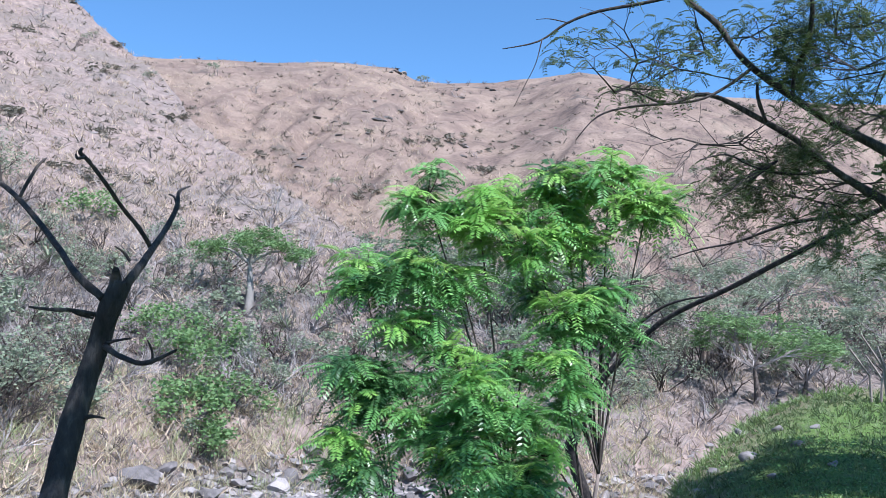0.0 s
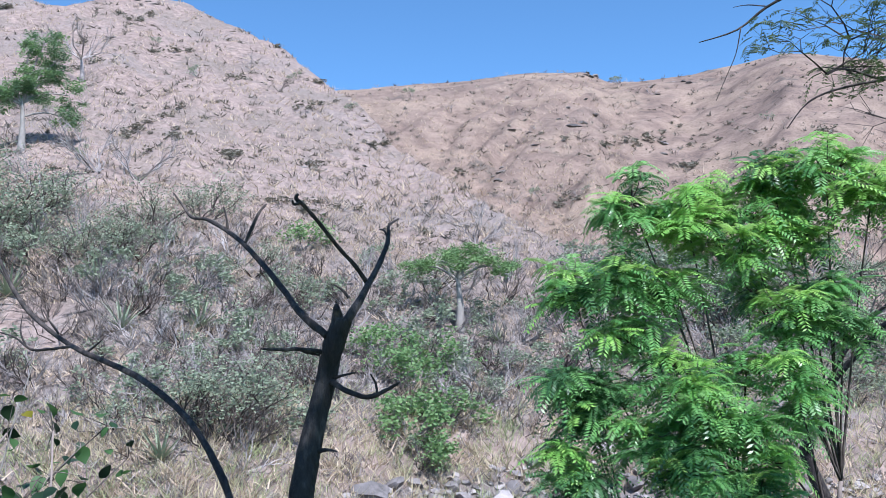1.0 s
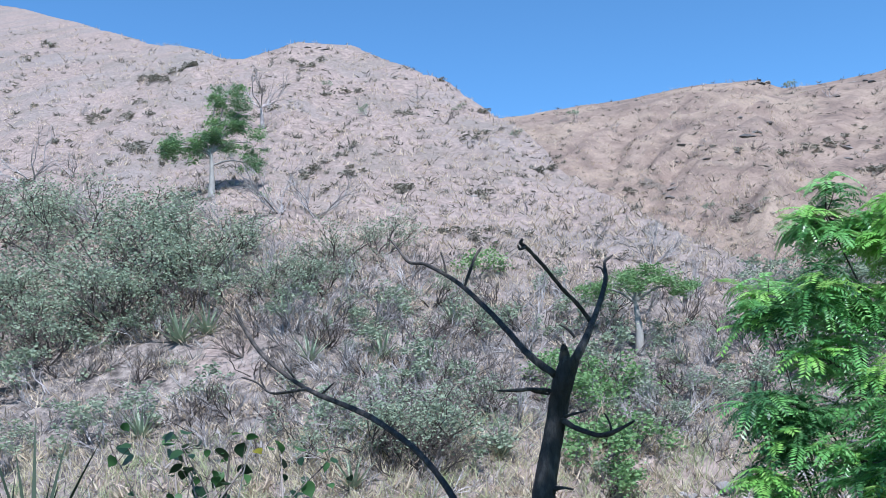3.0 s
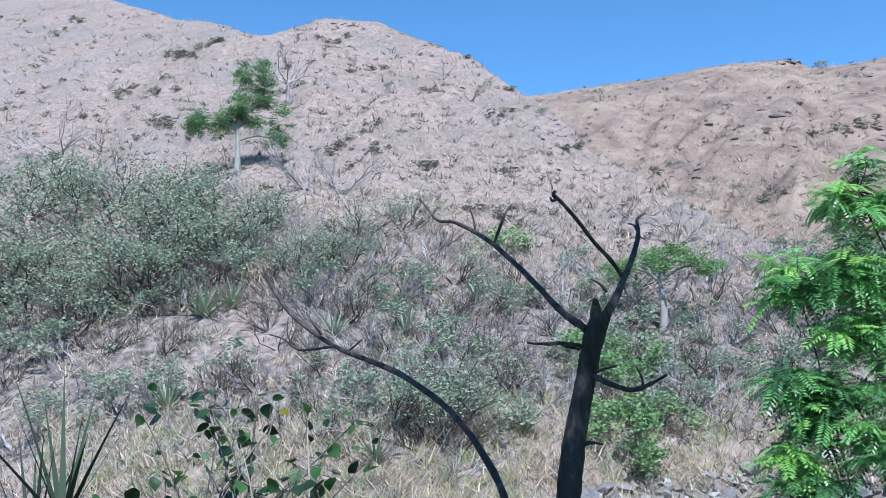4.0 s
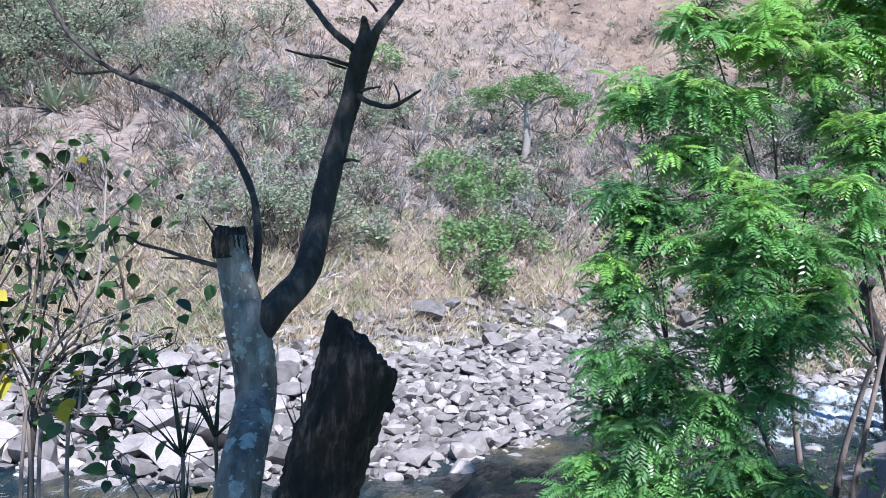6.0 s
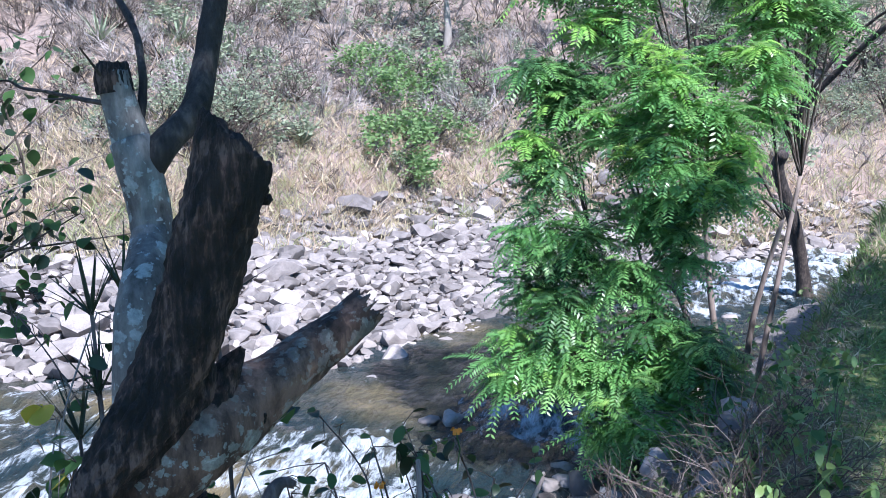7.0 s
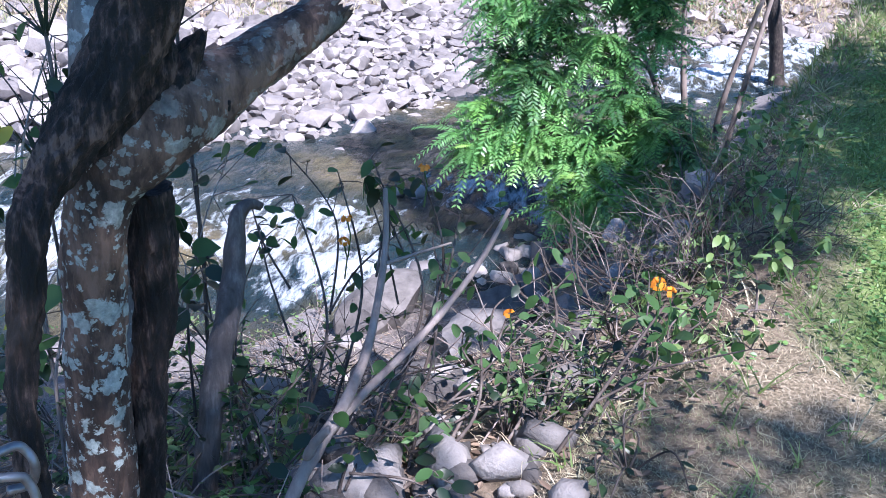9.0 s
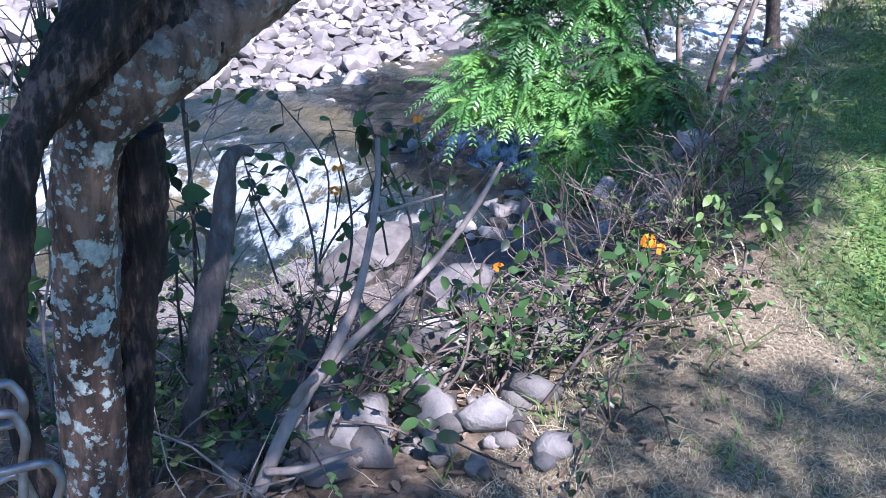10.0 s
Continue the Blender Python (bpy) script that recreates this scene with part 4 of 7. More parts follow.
# ---- stones of the river ----
def lay_stones():
    rng = random.Random(11)
    shapes = [stone_mesh("boulder", s, M_ROCK, 2, rng.uniform(0.36, 0.6), 12, False) for s in range(14)]
    gen = np.random.default_rng(12)
    cx, cy = gen.uniform(-17, 9, 34000), gen.uniform(8, 32, 34000)
    far_of = to_line(cx, cy, FAR_WATER)
    ok = (far_of > -0.7) & (far_of < 6.7) & ((cx < 0) | (far_of < 2.2))
    cx, cy, far_of = cx[ok], cy[ok], far_of[ok]
    cz = height(cx, cy)[0]
    xy, size, zs = [], [], []
    px, ps = np.zeros((3400, 2)), np.zeros(3400)
    for x, y, z, far in zip(cx, cy, cz, far_of):
        s = min(1.05, 0.25 * math.exp(abs(rng.gauss(0, 0.68)))) * (0.8 if far < 0 else 1) * (1.35 if x < -5.5 else 1)
        n = len(xy)
        if n >= 3300:
            break
        if n and ((px[:n, 0] - x) ** 2 + (px[:n, 1] - y) ** 2 < (0.225 * (s + ps[:n])) ** 2).any():
            continue
        px[n], ps[n] = (x, y), s
        xy.append((float(x), float(y)))
        size.append(s)
        zs.append(float(z))
    # small cobbles between them
    small = [stone_mesh("cobble", 40 + s, M_ROCK, 1, 0.6) for s in range(5)]
    order = sorted(range(len(xy)), key=lambda i: -size[i])
    rest = Bag()
    for rank, i in enumerate(order):
        (x, y), s = xy[i], size[i]
        me = shapes[rng.randrange(len(shapes))]
        m = pose(x, y, zs[i] + s * 0.14, rng.uniform(-18, 18), rng.uniform(-18, 18), rng.uniform(0, 360)) @ Matrix.Diagonal((s, s, s, 1))
        if rank < 190:
            ob = new("boulder", me)
            ob.matrix_basis = m
            tagged(ob, "large grey river boulder on the stone bar" if s > 0.5 else "worn grey river stone on the stone bar", "boulder", "river boulders")
        else:
            me = small[rng.randrange(5)] if s < 0.3 else me
            rest.put([m @ v.co for v in me.vertices], [tuple(p.vertices) for p in me.polygons])
    for x, y, z, far in list(zip(cx, cy, cz, far_of))[::-1][:1500]:
        me, s = rng.choice(small), rng.uniform(0.08, 0.22)
        m = pose(x, y, z + s * 0.15, rng.uniform(-25, 25), rng.uniform(-25, 25), rng.uniform(0, 360)) @ Matrix.Diagonal((s, s, s, 1))
        rest.put([m @ v.co for v in me.vertices], [tuple(p.vertices) for p in me.polygons])
    me = rest.mesh("cobbles", M_COBBLE, True)
    me.set_sharp_from_angle(angle=radians(26))
    tagged(new("cobbles", me), "loose grey cobbles between the river boulders", "cobbles", kind="stuff")


M_COBBLE = stone_material("cobble_stone", [(0.25, (0.085, 0.077, 0.076)), (0.5, (0.20, 0.182, 0.177)), (0.75, (0.36, 0.326, 0.31))], 6.0, True)
lay_stones()


def bank_stones():
    """Pale boulders on the near bank, bearing, rise below the eye, and width."""
    rng = random.Random(4)
    shapes = [stone_mesh("boulder", 70 + s, M_PALE, 3, rng.uniform(0.55, 0.7), 14, False) for s in range(8)]
    # place on the bank, width and height
    plan = [(-1.57, 6.74, 0.94, 0.57), (-0.55, 6.22, 0.51, 0.26), (-0.60, 5.33, 0.58, 0.24), (-0.03, 4.88, 0.19, 0.18), (-0.48, 2.90, 0.37, 0.18), (-0.25, 2.90, 0.15, 0.15), (-0.80, 2.75, 0.30, 0.20),
            (-0.62, 2.66, 0.25, 0.18), (-0.42, 2.12, 0.25, 0.13), (-0.92, 2.45, 0.24, 0.17), (-0.44, 1.92, 0.23, 0.13), (-0.07, 3.44, 0.13, 0.09), (-0.50, 2.47, 0.11, 0.09), (-0.30, 2.30, 0.12, 0.07),
            (0.07, 3.33, 0.16, 0.11), (0.12, 4.96, 0.24, 0.10), (-0.07, 2.89, 0.17, 0.08), (-1.12, 3.10, 0.34, 0.24), (-0.63, 2.25, 0.18, 0.12), (-0.62, 2.40, 0.20, 0.14), (-0.64, 3.46, 0.25, 0.15), (-1.70, 5.62, 0.43, 0.21)]
    dull = [(0.25, 7.21, 0.39, 0.31), (0.43, 4.75, 0.24, 0.12), (0.58, 4.86, 0.27, 0.15), (-0.07, 8.95, 0.31, 0.24), (-0.41, 8.66, 0.51, 0.29), (0.24, 5.06, 0.24, 0.14), (-0.22, 7.18, 0.35, 0.22), (0.62, 5.6, 0.3, 0.2), (0.75, 6.3, 0.34, 0.24)]
    for i, (x, y, w, h) in enumerate(plan + dull):
        ob = new("boulder", rng.choice(shapes if i < len(plan) else dark))
        ob.matrix_basis = pose(x, y, ground_z(x, y) + h * (0.22 if y > 3.2 else 0.03), rng.uniform(-22, 22), rng.uniform(-22, 22), rng.uniform(0, 360)) @ Matrix.Diagonal((w * 1.25, w * 1.2, h * 1.95, 1))
        tagged(ob, "pale sunlit boulder on the near river bank" if i < len(plan) else "grey rounded rock half sunk in the near river bank", "boulder", "bank boulders")
    for bearing, rise, s in [(4.2, -24.2, 0.36), (7.0, -25.6, 0.30), (6.2, -21.8, 0.34), (3.0, -21.6, 0.3), (0.6, -20.6, 0.3), (-1.6, -19.8, 0.34), (-3.8, -19.5, 0.28), (19.5, -30.0, 0.34), (22.5, -31.5, 0.42), (20.5, -26.5, 0.4), (17.0, -26.4, 0.34), (24, -27, 0.5), (27, -24, 0.5), (1.8, -19.4, 0.4), (5.4, -19.8, 0.36), (-0.4, -22.6, 0.3), (19.8, -34.6, 0.3)]:
        s *= 0.75
        x, y, z, r = bank_spot(bearing, rise)
        ob = new("boulder", rng.choice(shapes))
        ob.matrix_basis = pose(x, y, z + s * 0.12, rng.uniform(-15, 15), rng.uniform(-15, 15), rng.uniform(0, 360)) @ Matrix.Diagonal((s, s, s * 1.05, 1))
        tagged(ob, "pale sunlit boulder on the near river bank", "boulder", "bank boulders")
    # smaller stones among them
    gen = np.random.default_rng(9)
    small = [stone_mesh("stone", 110 + s, M_PALE, 1, 0.62) for s in range(6)]
    for b, e, s in zip(gen.uniform(1, 27, 190), gen.uniform(-37, -20, 190), np.exp(gen.normal(-2.25, 0.45, 190))):
        x, y, z, r = bank_spot(b, e)
        ob = new("stone", rng.choice(small))
        ob.matrix_basis = pose(x, y, z + s * 0.1, rng.uniform(-25, 25), rng.uniform(-25, 25), rng.uniform(0, 360)) @ Matrix.Diagonal((s, s, s, 1))
        tagged(ob, "small pale stone on the near river bank", "stone", "bank stones")
    # rocks along the crest of the terrace
    for b, e, s in [(-13.2, -5.6, 0.5), (-14.0, -4.9, 0.7), (-14.8, -4.4, 0.55), (-15.8, -3.9, 0.8), (-16.6, -3.4, 0.6), (-17.6, -3.1, 0.9), (-18.0, -4.4, 0.7), (-16.0, -5.2, 0.5), (-19.5, -2.8, 0.6), (-20.6, -3.6, 0.5), (-21.5, -2.6, 0.5), (-15.0, -6.4, 0.45), (-19.2, -5.4, 0.4), (-22.4, -4.6, 0.45)]:
        x, y, z, r = spot(b, e, 7.0)
        s *= 0.6
        ob = new("boulder", rng.choice(dark))
        ob.matrix_basis = pose(x, y, z + s * 0.05, 0, 0, rng.uniform(0, 360)) @ Matrix.Diagonal((s, s, s * 0.8, 1))
        tagged(ob, "dark half-buried rock in the grass of the terrace", "rock", "rocks on the terrace")
    # dark wet rocks at the foot of the near bank
    for _ in range(46):
        b, e, s = rng.uniform(-6, 13), rng.uniform(-24, -12.5), rng.uniform(0.18, 0.5)
        x, y, z, r = bank_spot(b, e)
        if z > -1.1 or r > 14:
            continue
        ob = new("boulder", rng.choice(dark))
        ob.matrix_basis = pose(x, y, z + s * 0.08, rng.uniform(-15, 15), rng.uniform(-15, 15), rng.uniform(0, 360)) @ Matrix.Diagonal((s, s, s, 1))
        tagged(ob, "dark grey rock at the foot of the near bank", "boulder", "rocks at the waterline")
    # stones that stand in the water
    wet = [(-2.1, 10.6, 0.5), (-2.4, 10.5, 0.34), (0.5, 15.5, 0.4), (1.9, 20.2, 0.7), (2.6, 21.6, 0.6), (3.2, 23, 0.8), (1.4, 18.6, 0.5), (4.2, 27, 0.9), (2.2, 24.5, 0.7), (3.6, 30, 1.0), (0.4, 12.6, 0.3), (-3.6, 12.3, 0.3), (2.9, 19.9, 0.4), (1.6, 16.9, 0.4)]
    for x, y, s in wet:
        ob = new("boulder", rng.choice(shapes))
        ob.matrix_basis = pose(x, y, WATER_Z - 0.02, 0, 0, rng.uniform(0, 360)) @ Matrix.Diagonal((s, s, s * 0.8, 1))
        ob.data = rng.choice(dark)
        tagged(ob, "dark wet boulder standing in the rapids", "boulder", "boulders in the water")


dark = [stone_mesh("boulder", 90 + s, M_ROCK, 2, 0.7) for s in range(4)]
bank_stones()

# ---- foliage pieces ----
def feather_leaf(bag, base, way, length, rng, pairs=10, droop=0.5, leaflet=0.13, width=0.036):
    """A pinnate leaf: pairs of narrow leaflets along a drooping stalk."""
    side = way.cross(Vector((0, 0, 1)))
    side = side.normalized() if side.length > 0.05 else Vector((1, 0, 0))
    for i in range(1, pairs + 1):
        t = i / pairs
        c = base + way * (length * t) - Vector((0, 0, 1)) * (droop * length * t * t)
        tangent = (way - Vector((0, 0, 2 * droop * t))).normalized()
        size = leaflet * (1.0 - 0.5 * abs(t - 0.45))
        for s in (-1, 1):
            w = (side * s + tangent * 0.55 - Vector((0, 0, rng.uniform(0.1, 0.45)))).normalized()
            nrm = w.cross(tangent).normalized()
            flat = nrm.cross(w) * width * 0.5
            bag.put([c, c + w * size * 0.45 + flat, c + w * size, c + w * size * 0.45 - flat], [(0, 1, 2, 3)])
    tip = base + way * length - Vector((0, 0, 1)) * droop * length
    mid = base + way * length * 0.5 - Vector((0, 0, 1)) * droop * length * 0.25
    a = Vector((0, 0, 0.004))
    bag.put([base - a, base + a, mid + a, mid - a, tip], [(0, 1, 2, 3), (3, 2, 4)])


def spray_mesh(seed, leaves=10, length=0.36, up=0.5, mat=None):
    rng = random.Random(seed)
    bag = Bag()
    for i in range(leaves):
        a = 2 * math.pi * (i + rng.random() * 0.6) / leaves
        e = rng.uniform(-0.15, up + 0.35)
        way = Vector((math.cos(a) * math.cos(e), math.sin(a) * math.cos(e), math.sin(e)))
        feather_leaf(bag, Vector((0, 0, rng.uniform(-0.1, 0.05))), way, length * rng.uniform(0.7, 1.2), rng, rng.randint(11, 14), rng.uniform(0.3, 0.9), 0.085, 0.022)
    return bag.mesh("leaf_spray", mat or L_BRIGHT)


def fine_spray_mesh(seed, mat, reach=0.5, count=150, leaflet=0.035, flat=0.35):
    """A twig end with many tiny leaflets in flat plates, as on thorn trees."""
    rng = random.Random(seed)
    bag = Bag()
    for k in range(6):
        a = 2 * math.pi * (k + rng.random()) / 6
        way = Vector((math.cos(a), math.sin(a), rng.uniform(-0.2, 0.4))).normalized()
        side = way.cross(Vector((0, 0, 1))).normalized()
        for i in range(count // 6):
            t = rng.random() ** 0.7
            c = way * reach * t + side * rng.gauss(0, 0.16) * reach + Vector((0, 0, rng.gauss(0, flat * 0.25) * reach))
            d = rand_dir(rng, -0.4, 0.5)
            n = d.cross(rand_dir(rng)).normalized() * leaflet * 0.22
            bag.put([c - n, c + n, c + d * leaflet + n * 0.5, c + d * leaflet - n * 0.5], [(0, 1, 2, 3)])
    return bag.mesh("foliage", mat)


# ---- the bright feather-leaved tree on the bank ----
def bright_tree():
    tree = thing("feather_leaf_tree", 1.05, 10.3, ground_z(1.05, 10.3) - 0.1, "bright green young tree with feathery drooping leaves beside the river", "tree")
    base = tree.matrix_basis.translation
    rng = random.Random(21)
    # lobes of the crown: centre in world metres and radius
    lobes = CROWN
    stems = [((0.10, 0.0), (0.45, -0.3, 2.2), 0.036), ((0.0, 0.1), (-0.3, 0.1, 2.4), 0.04), ((-0.12, -0.05), (-0.9, -0.2, 2.1), 0.034), ((0.2, 0.1), (0.7, 0.3, 2.6), 0.034), ((-0.5, 0.0), (-1.0, 0.1, 1.9), 0.026), ((-0.75, 0.1), (-1.5, 0.0, 2.0), 0.024)]
    tops = []
    for (sx, sy), top, rad in stems:
        s0, s1 = Vector((sx, sy, 0)), Vector(top)
        mid = s0.lerp(s1, 0.5) + Vector((rng.uniform(-0.12, 0.12), rng.uniform(-0.1, 0.1), 0))
        bag = Bag()
        tube(bag, spline([s0, mid, s1], 5), [rad, rad * 0.85, rad * 0.6], 8, 0.1, rng.randrange(99))
        part("stem", bag.mesh("stem", M_STICK, True), tree)
        tops.append((s1, rad * 0.6))
    # dark and pale spray sets put the crown's shade and sunlight into colour
    sprays, shaded = [spray_mesh(300 + i) for i in range(7)], [spray_mesh(320 + i, mat=L_SHADED) for i in range(5)]
    young = [spray_mesh(340 + i, mat=L_YOUNG_LIT) for i in range(5)]
    for (cx, cy, cz, size, count) in lobes:
        c = Vector((cx, cy, cz)) - base
        s1, rad = min(tops, key=lambda q: (q[0] - c).length + 0.5 * max(0, q[0].z - c.z))
        start = s1 if c.z > s1.z - 0.3 else s1 * max(0.25, min(0.9, c.z / max(s1.z, 0.1) - 0.15))
        bag = Bag()
        tube(bag, spline([start, start.lerp(c, 0.5) + Vector((0, 0, 0.12)), c], 4), [rad * 0.8, rad * 0.5, rad * 0.3], 6, 0.1, rng.randrange(99))
        part("branch", bag.mesh("branch", M_BROWN, True), tree)
        twigs = Bag()
        for _ in range(int(count * 1.2)):
            d = rand_dir(rng, -0.8, 1.0)
            q = c + Vector((d.x * size, d.y * size, d.z * size * 1.05)) * rng.uniform(0.45, 1.1)
            tube(twigs, [c.lerp(q, 0.1), c.lerp(q, 0.6) - Vector((0, 0, 0.03)), q], [0.010, 0.007, 0.004], 3, cap=False)
            # painted shade: more dark sprays at left; painted sun: more pale ones on top
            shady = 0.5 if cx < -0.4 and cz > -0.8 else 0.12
            lit_share = 0.75 if cz > 2.9 and cx > 0.2 else 0.4 if d.z > 0.3 and cz > 0.4 else 0.06
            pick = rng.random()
            ob = new("leaf_spray", rng.choice(shaded if pick < shady else young if pick < shady + (1 - shady) * lit_share else sprays))
            ob.parent = tree
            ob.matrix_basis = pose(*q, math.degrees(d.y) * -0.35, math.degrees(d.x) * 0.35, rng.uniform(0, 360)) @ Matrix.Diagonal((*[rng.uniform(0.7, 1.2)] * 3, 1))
        part("twig_spray", twigs.mesh("twig_spray", M_BROWN), tree)


CROWN = [
    (1.83, 10.06, 3.75, 0.42, 19),
    (2.28, 10.17, 3.59, 0.27, 10),
    (1.29, 10.14, 3.84, 0.24, 10),
    (-0.15, 9.92, 3.60, 0.32, 14),
    (0.40, 10.02, 3.43, 0.39, 19),
    (0.95, 9.98, 3.18, 0.35, 17),
    (1.52, 10.11, 3.14, 0.29, 11),
    (-0.79, 9.69, 2.72, 0.30, 14),
    (-0.33, 9.82, 2.79, 0.28, 12),
    (0.21, 9.92, 2.68, 0.24, 8),
    (1.34, 9.83, 2.31, 0.30, 12),
    (1.03, 10.27, 2.59, 0.22, 7),
    (-0.26, 9.82, 2.14, 0.30, 10),
    (-0.89, 9.58, 1.78, 0.23, 11),
    (-0.71, 9.60, 1.38, 0.25, 11),
    (-0.98, 9.48, 1.00, 0.21, 10),
    (1.23, 9.55, 1.78, 0.23, 8),
    (0.31, 9.32, 1.56, 0.32, 16),
    (-0.14, 9.32, 1.23, 0.30, 14),
    (0.64, 9.30, 1.28, 0.28, 13),
    (0.25, 9.22, 0.86, 0.36, 17),
    (0.79, 9.19, 0.65, 0.28, 11),
    (1.85, 10.06, 2.21, 0.18, 5),
    (0.03, 9.73, 1.84, 0.25, 8),
    (0.85, 9.79, 1.84, 0.21, 6),
    (1.76, 10.17, 2.71, 0.20, 5),
    (1.37, 10.33, 3.49, 0.23, 6),
    (0.67, 10.30, 3.74, 0.18, 5),
    (-0.49, 9.61, 1.72, 0.21, 6),
    (-0.89, 9.30, -0.43, 0.28, 12),
    (-0.49, 9.24, -0.14, 0.26, 10),
    (-1.05, 9.08, -1.03, 0.30, 14),
    (-0.48, 8.94, -0.98, 0.35, 19),
    (-0.04, 8.86, -1.18, 0.31, 17),
    (0.33, 9.06, -1.00, 0.29, 13),
    (-0.14, 8.76, -1.60, 0.27, 13),
    (0.39, 8.96, -1.42, 0.25, 10),
    (0.22, 9.36, 0.23, 0.26, 10),
    (1.31, 9.90, 1.41, 0.26, 8),
    (-0.83, 9.40, 0.72, 0.22, 8),
    (-0.91, 9.20, 0.16, 0.24, 10),
    (-0.42, 9.10, 0.24, 0.26, 9),
    (-0.05, 9.05, -0.24, 0.26, 10),
    (0.36, 9.10, 0.34, 0.24, 9),
    (0.14, 9.30, 0.50, 0.26, 9),
    (0.20, 8.90, -0.56, 0.24, 9),
    (-0.60, 9.05, -0.55, 0.24, 9),
    (0.66, 9.20, 0.51, 0.26, 9),
    (0.98, 9.40, 0.92, 0.22, 7),
    (0.41, 9.10, -0.07, 0.20, 6),
    (0.62, 8.80, -0.83, 0.24, 9),
    (0.82, 8.50, -1.10, 0.22, 8),
    (0.57, 8.40, -1.35, 0.20, 7),
    (0.17, 8.50, -1.45, 0.20, 7),
]
bright_tree()


# ---- thorn trees with fine foliage ----
FINE_BIG = [fine_spray_mesh(540 + i, L_BUSH, 0.6, 110, 0.13) for i in range(4)]


def thorn_spray_mesh(seed, leaves=14, reach=0.22):
    """A twig end with small feathery leaves."""
    rng = random.Random(seed)
    bag = Bag()
    for i in range(leaves):
        base = rand_dir(rng) * reach * rng.random()
        feather_leaf(bag, base, rand_dir(rng, -0.5, 0.5), rng.uniform(0.09, 0.16), rng, 6, 0.4, 0.035, 0.013)
        tube(bag, [base * 0.0, base * 0.5, base], [0.003, 0.002, 0.0015], 3, cap=False)
    return bag.mesh("foliage", L_FINE)


SPARSE = [thorn_spray_mesh(560 + i, 6) for i in range(4)]
FINE = [thorn_spray_mesh(570 + i, 22, 0.3) for i in range(4)]


def twig_fan(tree, p, way, rng, length=0.5, foliage=None, mat=None, depth=2):
    """A fan of fine twigs from a point of a branch, some with foliage."""
    bag, tips = Bag(), []
    branching(bag, Vector(p), way, length, 0.008, depth, rng, 0.75, tips, 3, 0.05)
    part("twig_spray", bag.mesh("twig_spray", mat or M_DARKBARK), tree)
    if foliage:
        for q, w in tips:
            if rng.random() < 0.62:
                ob = new("foliage", rng.choice(foliage))
                ob.parent = tree
                ob.matrix_basis = pose(*q, rng.uniform(-20, 20), rng.uniform(-20, 20), rng.uniform(0, 360)) @ Matrix.Diagonal((*[rng.uniform(0.6, 1.0)] * 3, 1))


thorn_tree = thing("thorn_tree", 6.6, 6.0, ground_z(6.6, 6.0), "wide dark thorn tree with fine feathery leaves over the terrace", "tree")
limb(thorn_tree, "trunk", [(6.6, 6.0, -0.4), (6.5, 6.0, 1.2), (6.1, 6.1, 2.6), (5.4, 6.3, 3.4)], [0.24, 0.2, 0.17, 0.13], M_BROWN, 12, 0.12, 0, 5, "dark trunk")
limb(thorn_tree, "branch", [(3.91, 6.54, 2.85), (3.52, 6.53, 3.1), (3.15, 6.5, 3.29), (2.83, 6.54, 3.49), (2.52, 6.56, 3.71), (2.2, 6.56, 3.97), (2.0, 6.52, 4.23), (1.77, 6.49, 4.41), (1.48, 6.35, 4.63)], [0.072, 0.05, 0.036, 0.032, 0.029, 0.024, 0.022, 0.019, 0.013], M_DARKBARK, 9, 0.15, 0, 4, "")
limb(thorn_tree, "branch", [(3.72, 6.65, 2.67), (3.22, 6.69, 2.96), (2.85, 6.64, 3.17), (2.61, 6.63, 3.37), (2.35, 6.62, 3.53), (1.95, 6.64, 3.74), (1.65, 6.62, 3.66), (1.42, 6.57, 3.73), (1.22, 6.51, 3.76)], [0.043, 0.036, 0.026, 0.024, 0.022, 0.016, 0.012, 0.007, 0.004], M_DARKBARK, 8, 0.15, 0, 4, "")
limb(thorn_tree, "branch", [(2.76, 6.02, 4.67), (2.06, 6.29, 4.47), (1.49, 6.45, 4.37), (1.14, 6.53, 4.33), (0.91, 6.56, 4.25), (0.7, 6.59, 4.12), (0.44, 6.61, 4.07)], [0.022, 0.019, 0.014, 0.012, 0.01, 0.007, 0.003], M_DARKBARK, 7, 0.15, 0, 4, "")
limb(thorn_tree, "twig", [(0.73, 6.58, 4.14), (0.68, 6.59, 3.95), (0.6, 6.6, 3.79), (0.52, 6.61, 3.63)], [0.006, 0.004, 0.003, 0.002], M_DARKBARK, 4, 0.15, 0, 4, "")
limb(thorn_tree, "twig", [(0.93, 6.56, 4.25), (0.79, 6.58, 4.29), (0.69, 6.59, 4.29)], [0.006, 0.004, 0.002], M_DARKBARK, 4, 0.15, 0, 4, "")
limb(thorn_tree, "branch", [(2.53, 6.55, 3.68), (2.56, 6.54, 3.89), (2.61, 6.41, 4.06), (2.61, 6.3, 4.31), (2.55, 6.22, 4.52)], [0.014, 0.017, 0.017, 0.017, 0.016], M_DARKBARK, 7, 0.15, 0, 4, "")
limb(thorn_tree, "branch", [(2.36, 6.61, 3.51), (2.28, 6.54, 3.68), (2.28, 6.54, 3.79)], [0.014, 0.014, 0.01], M_DARKBARK, 6, 0.15, 0, 4, "")
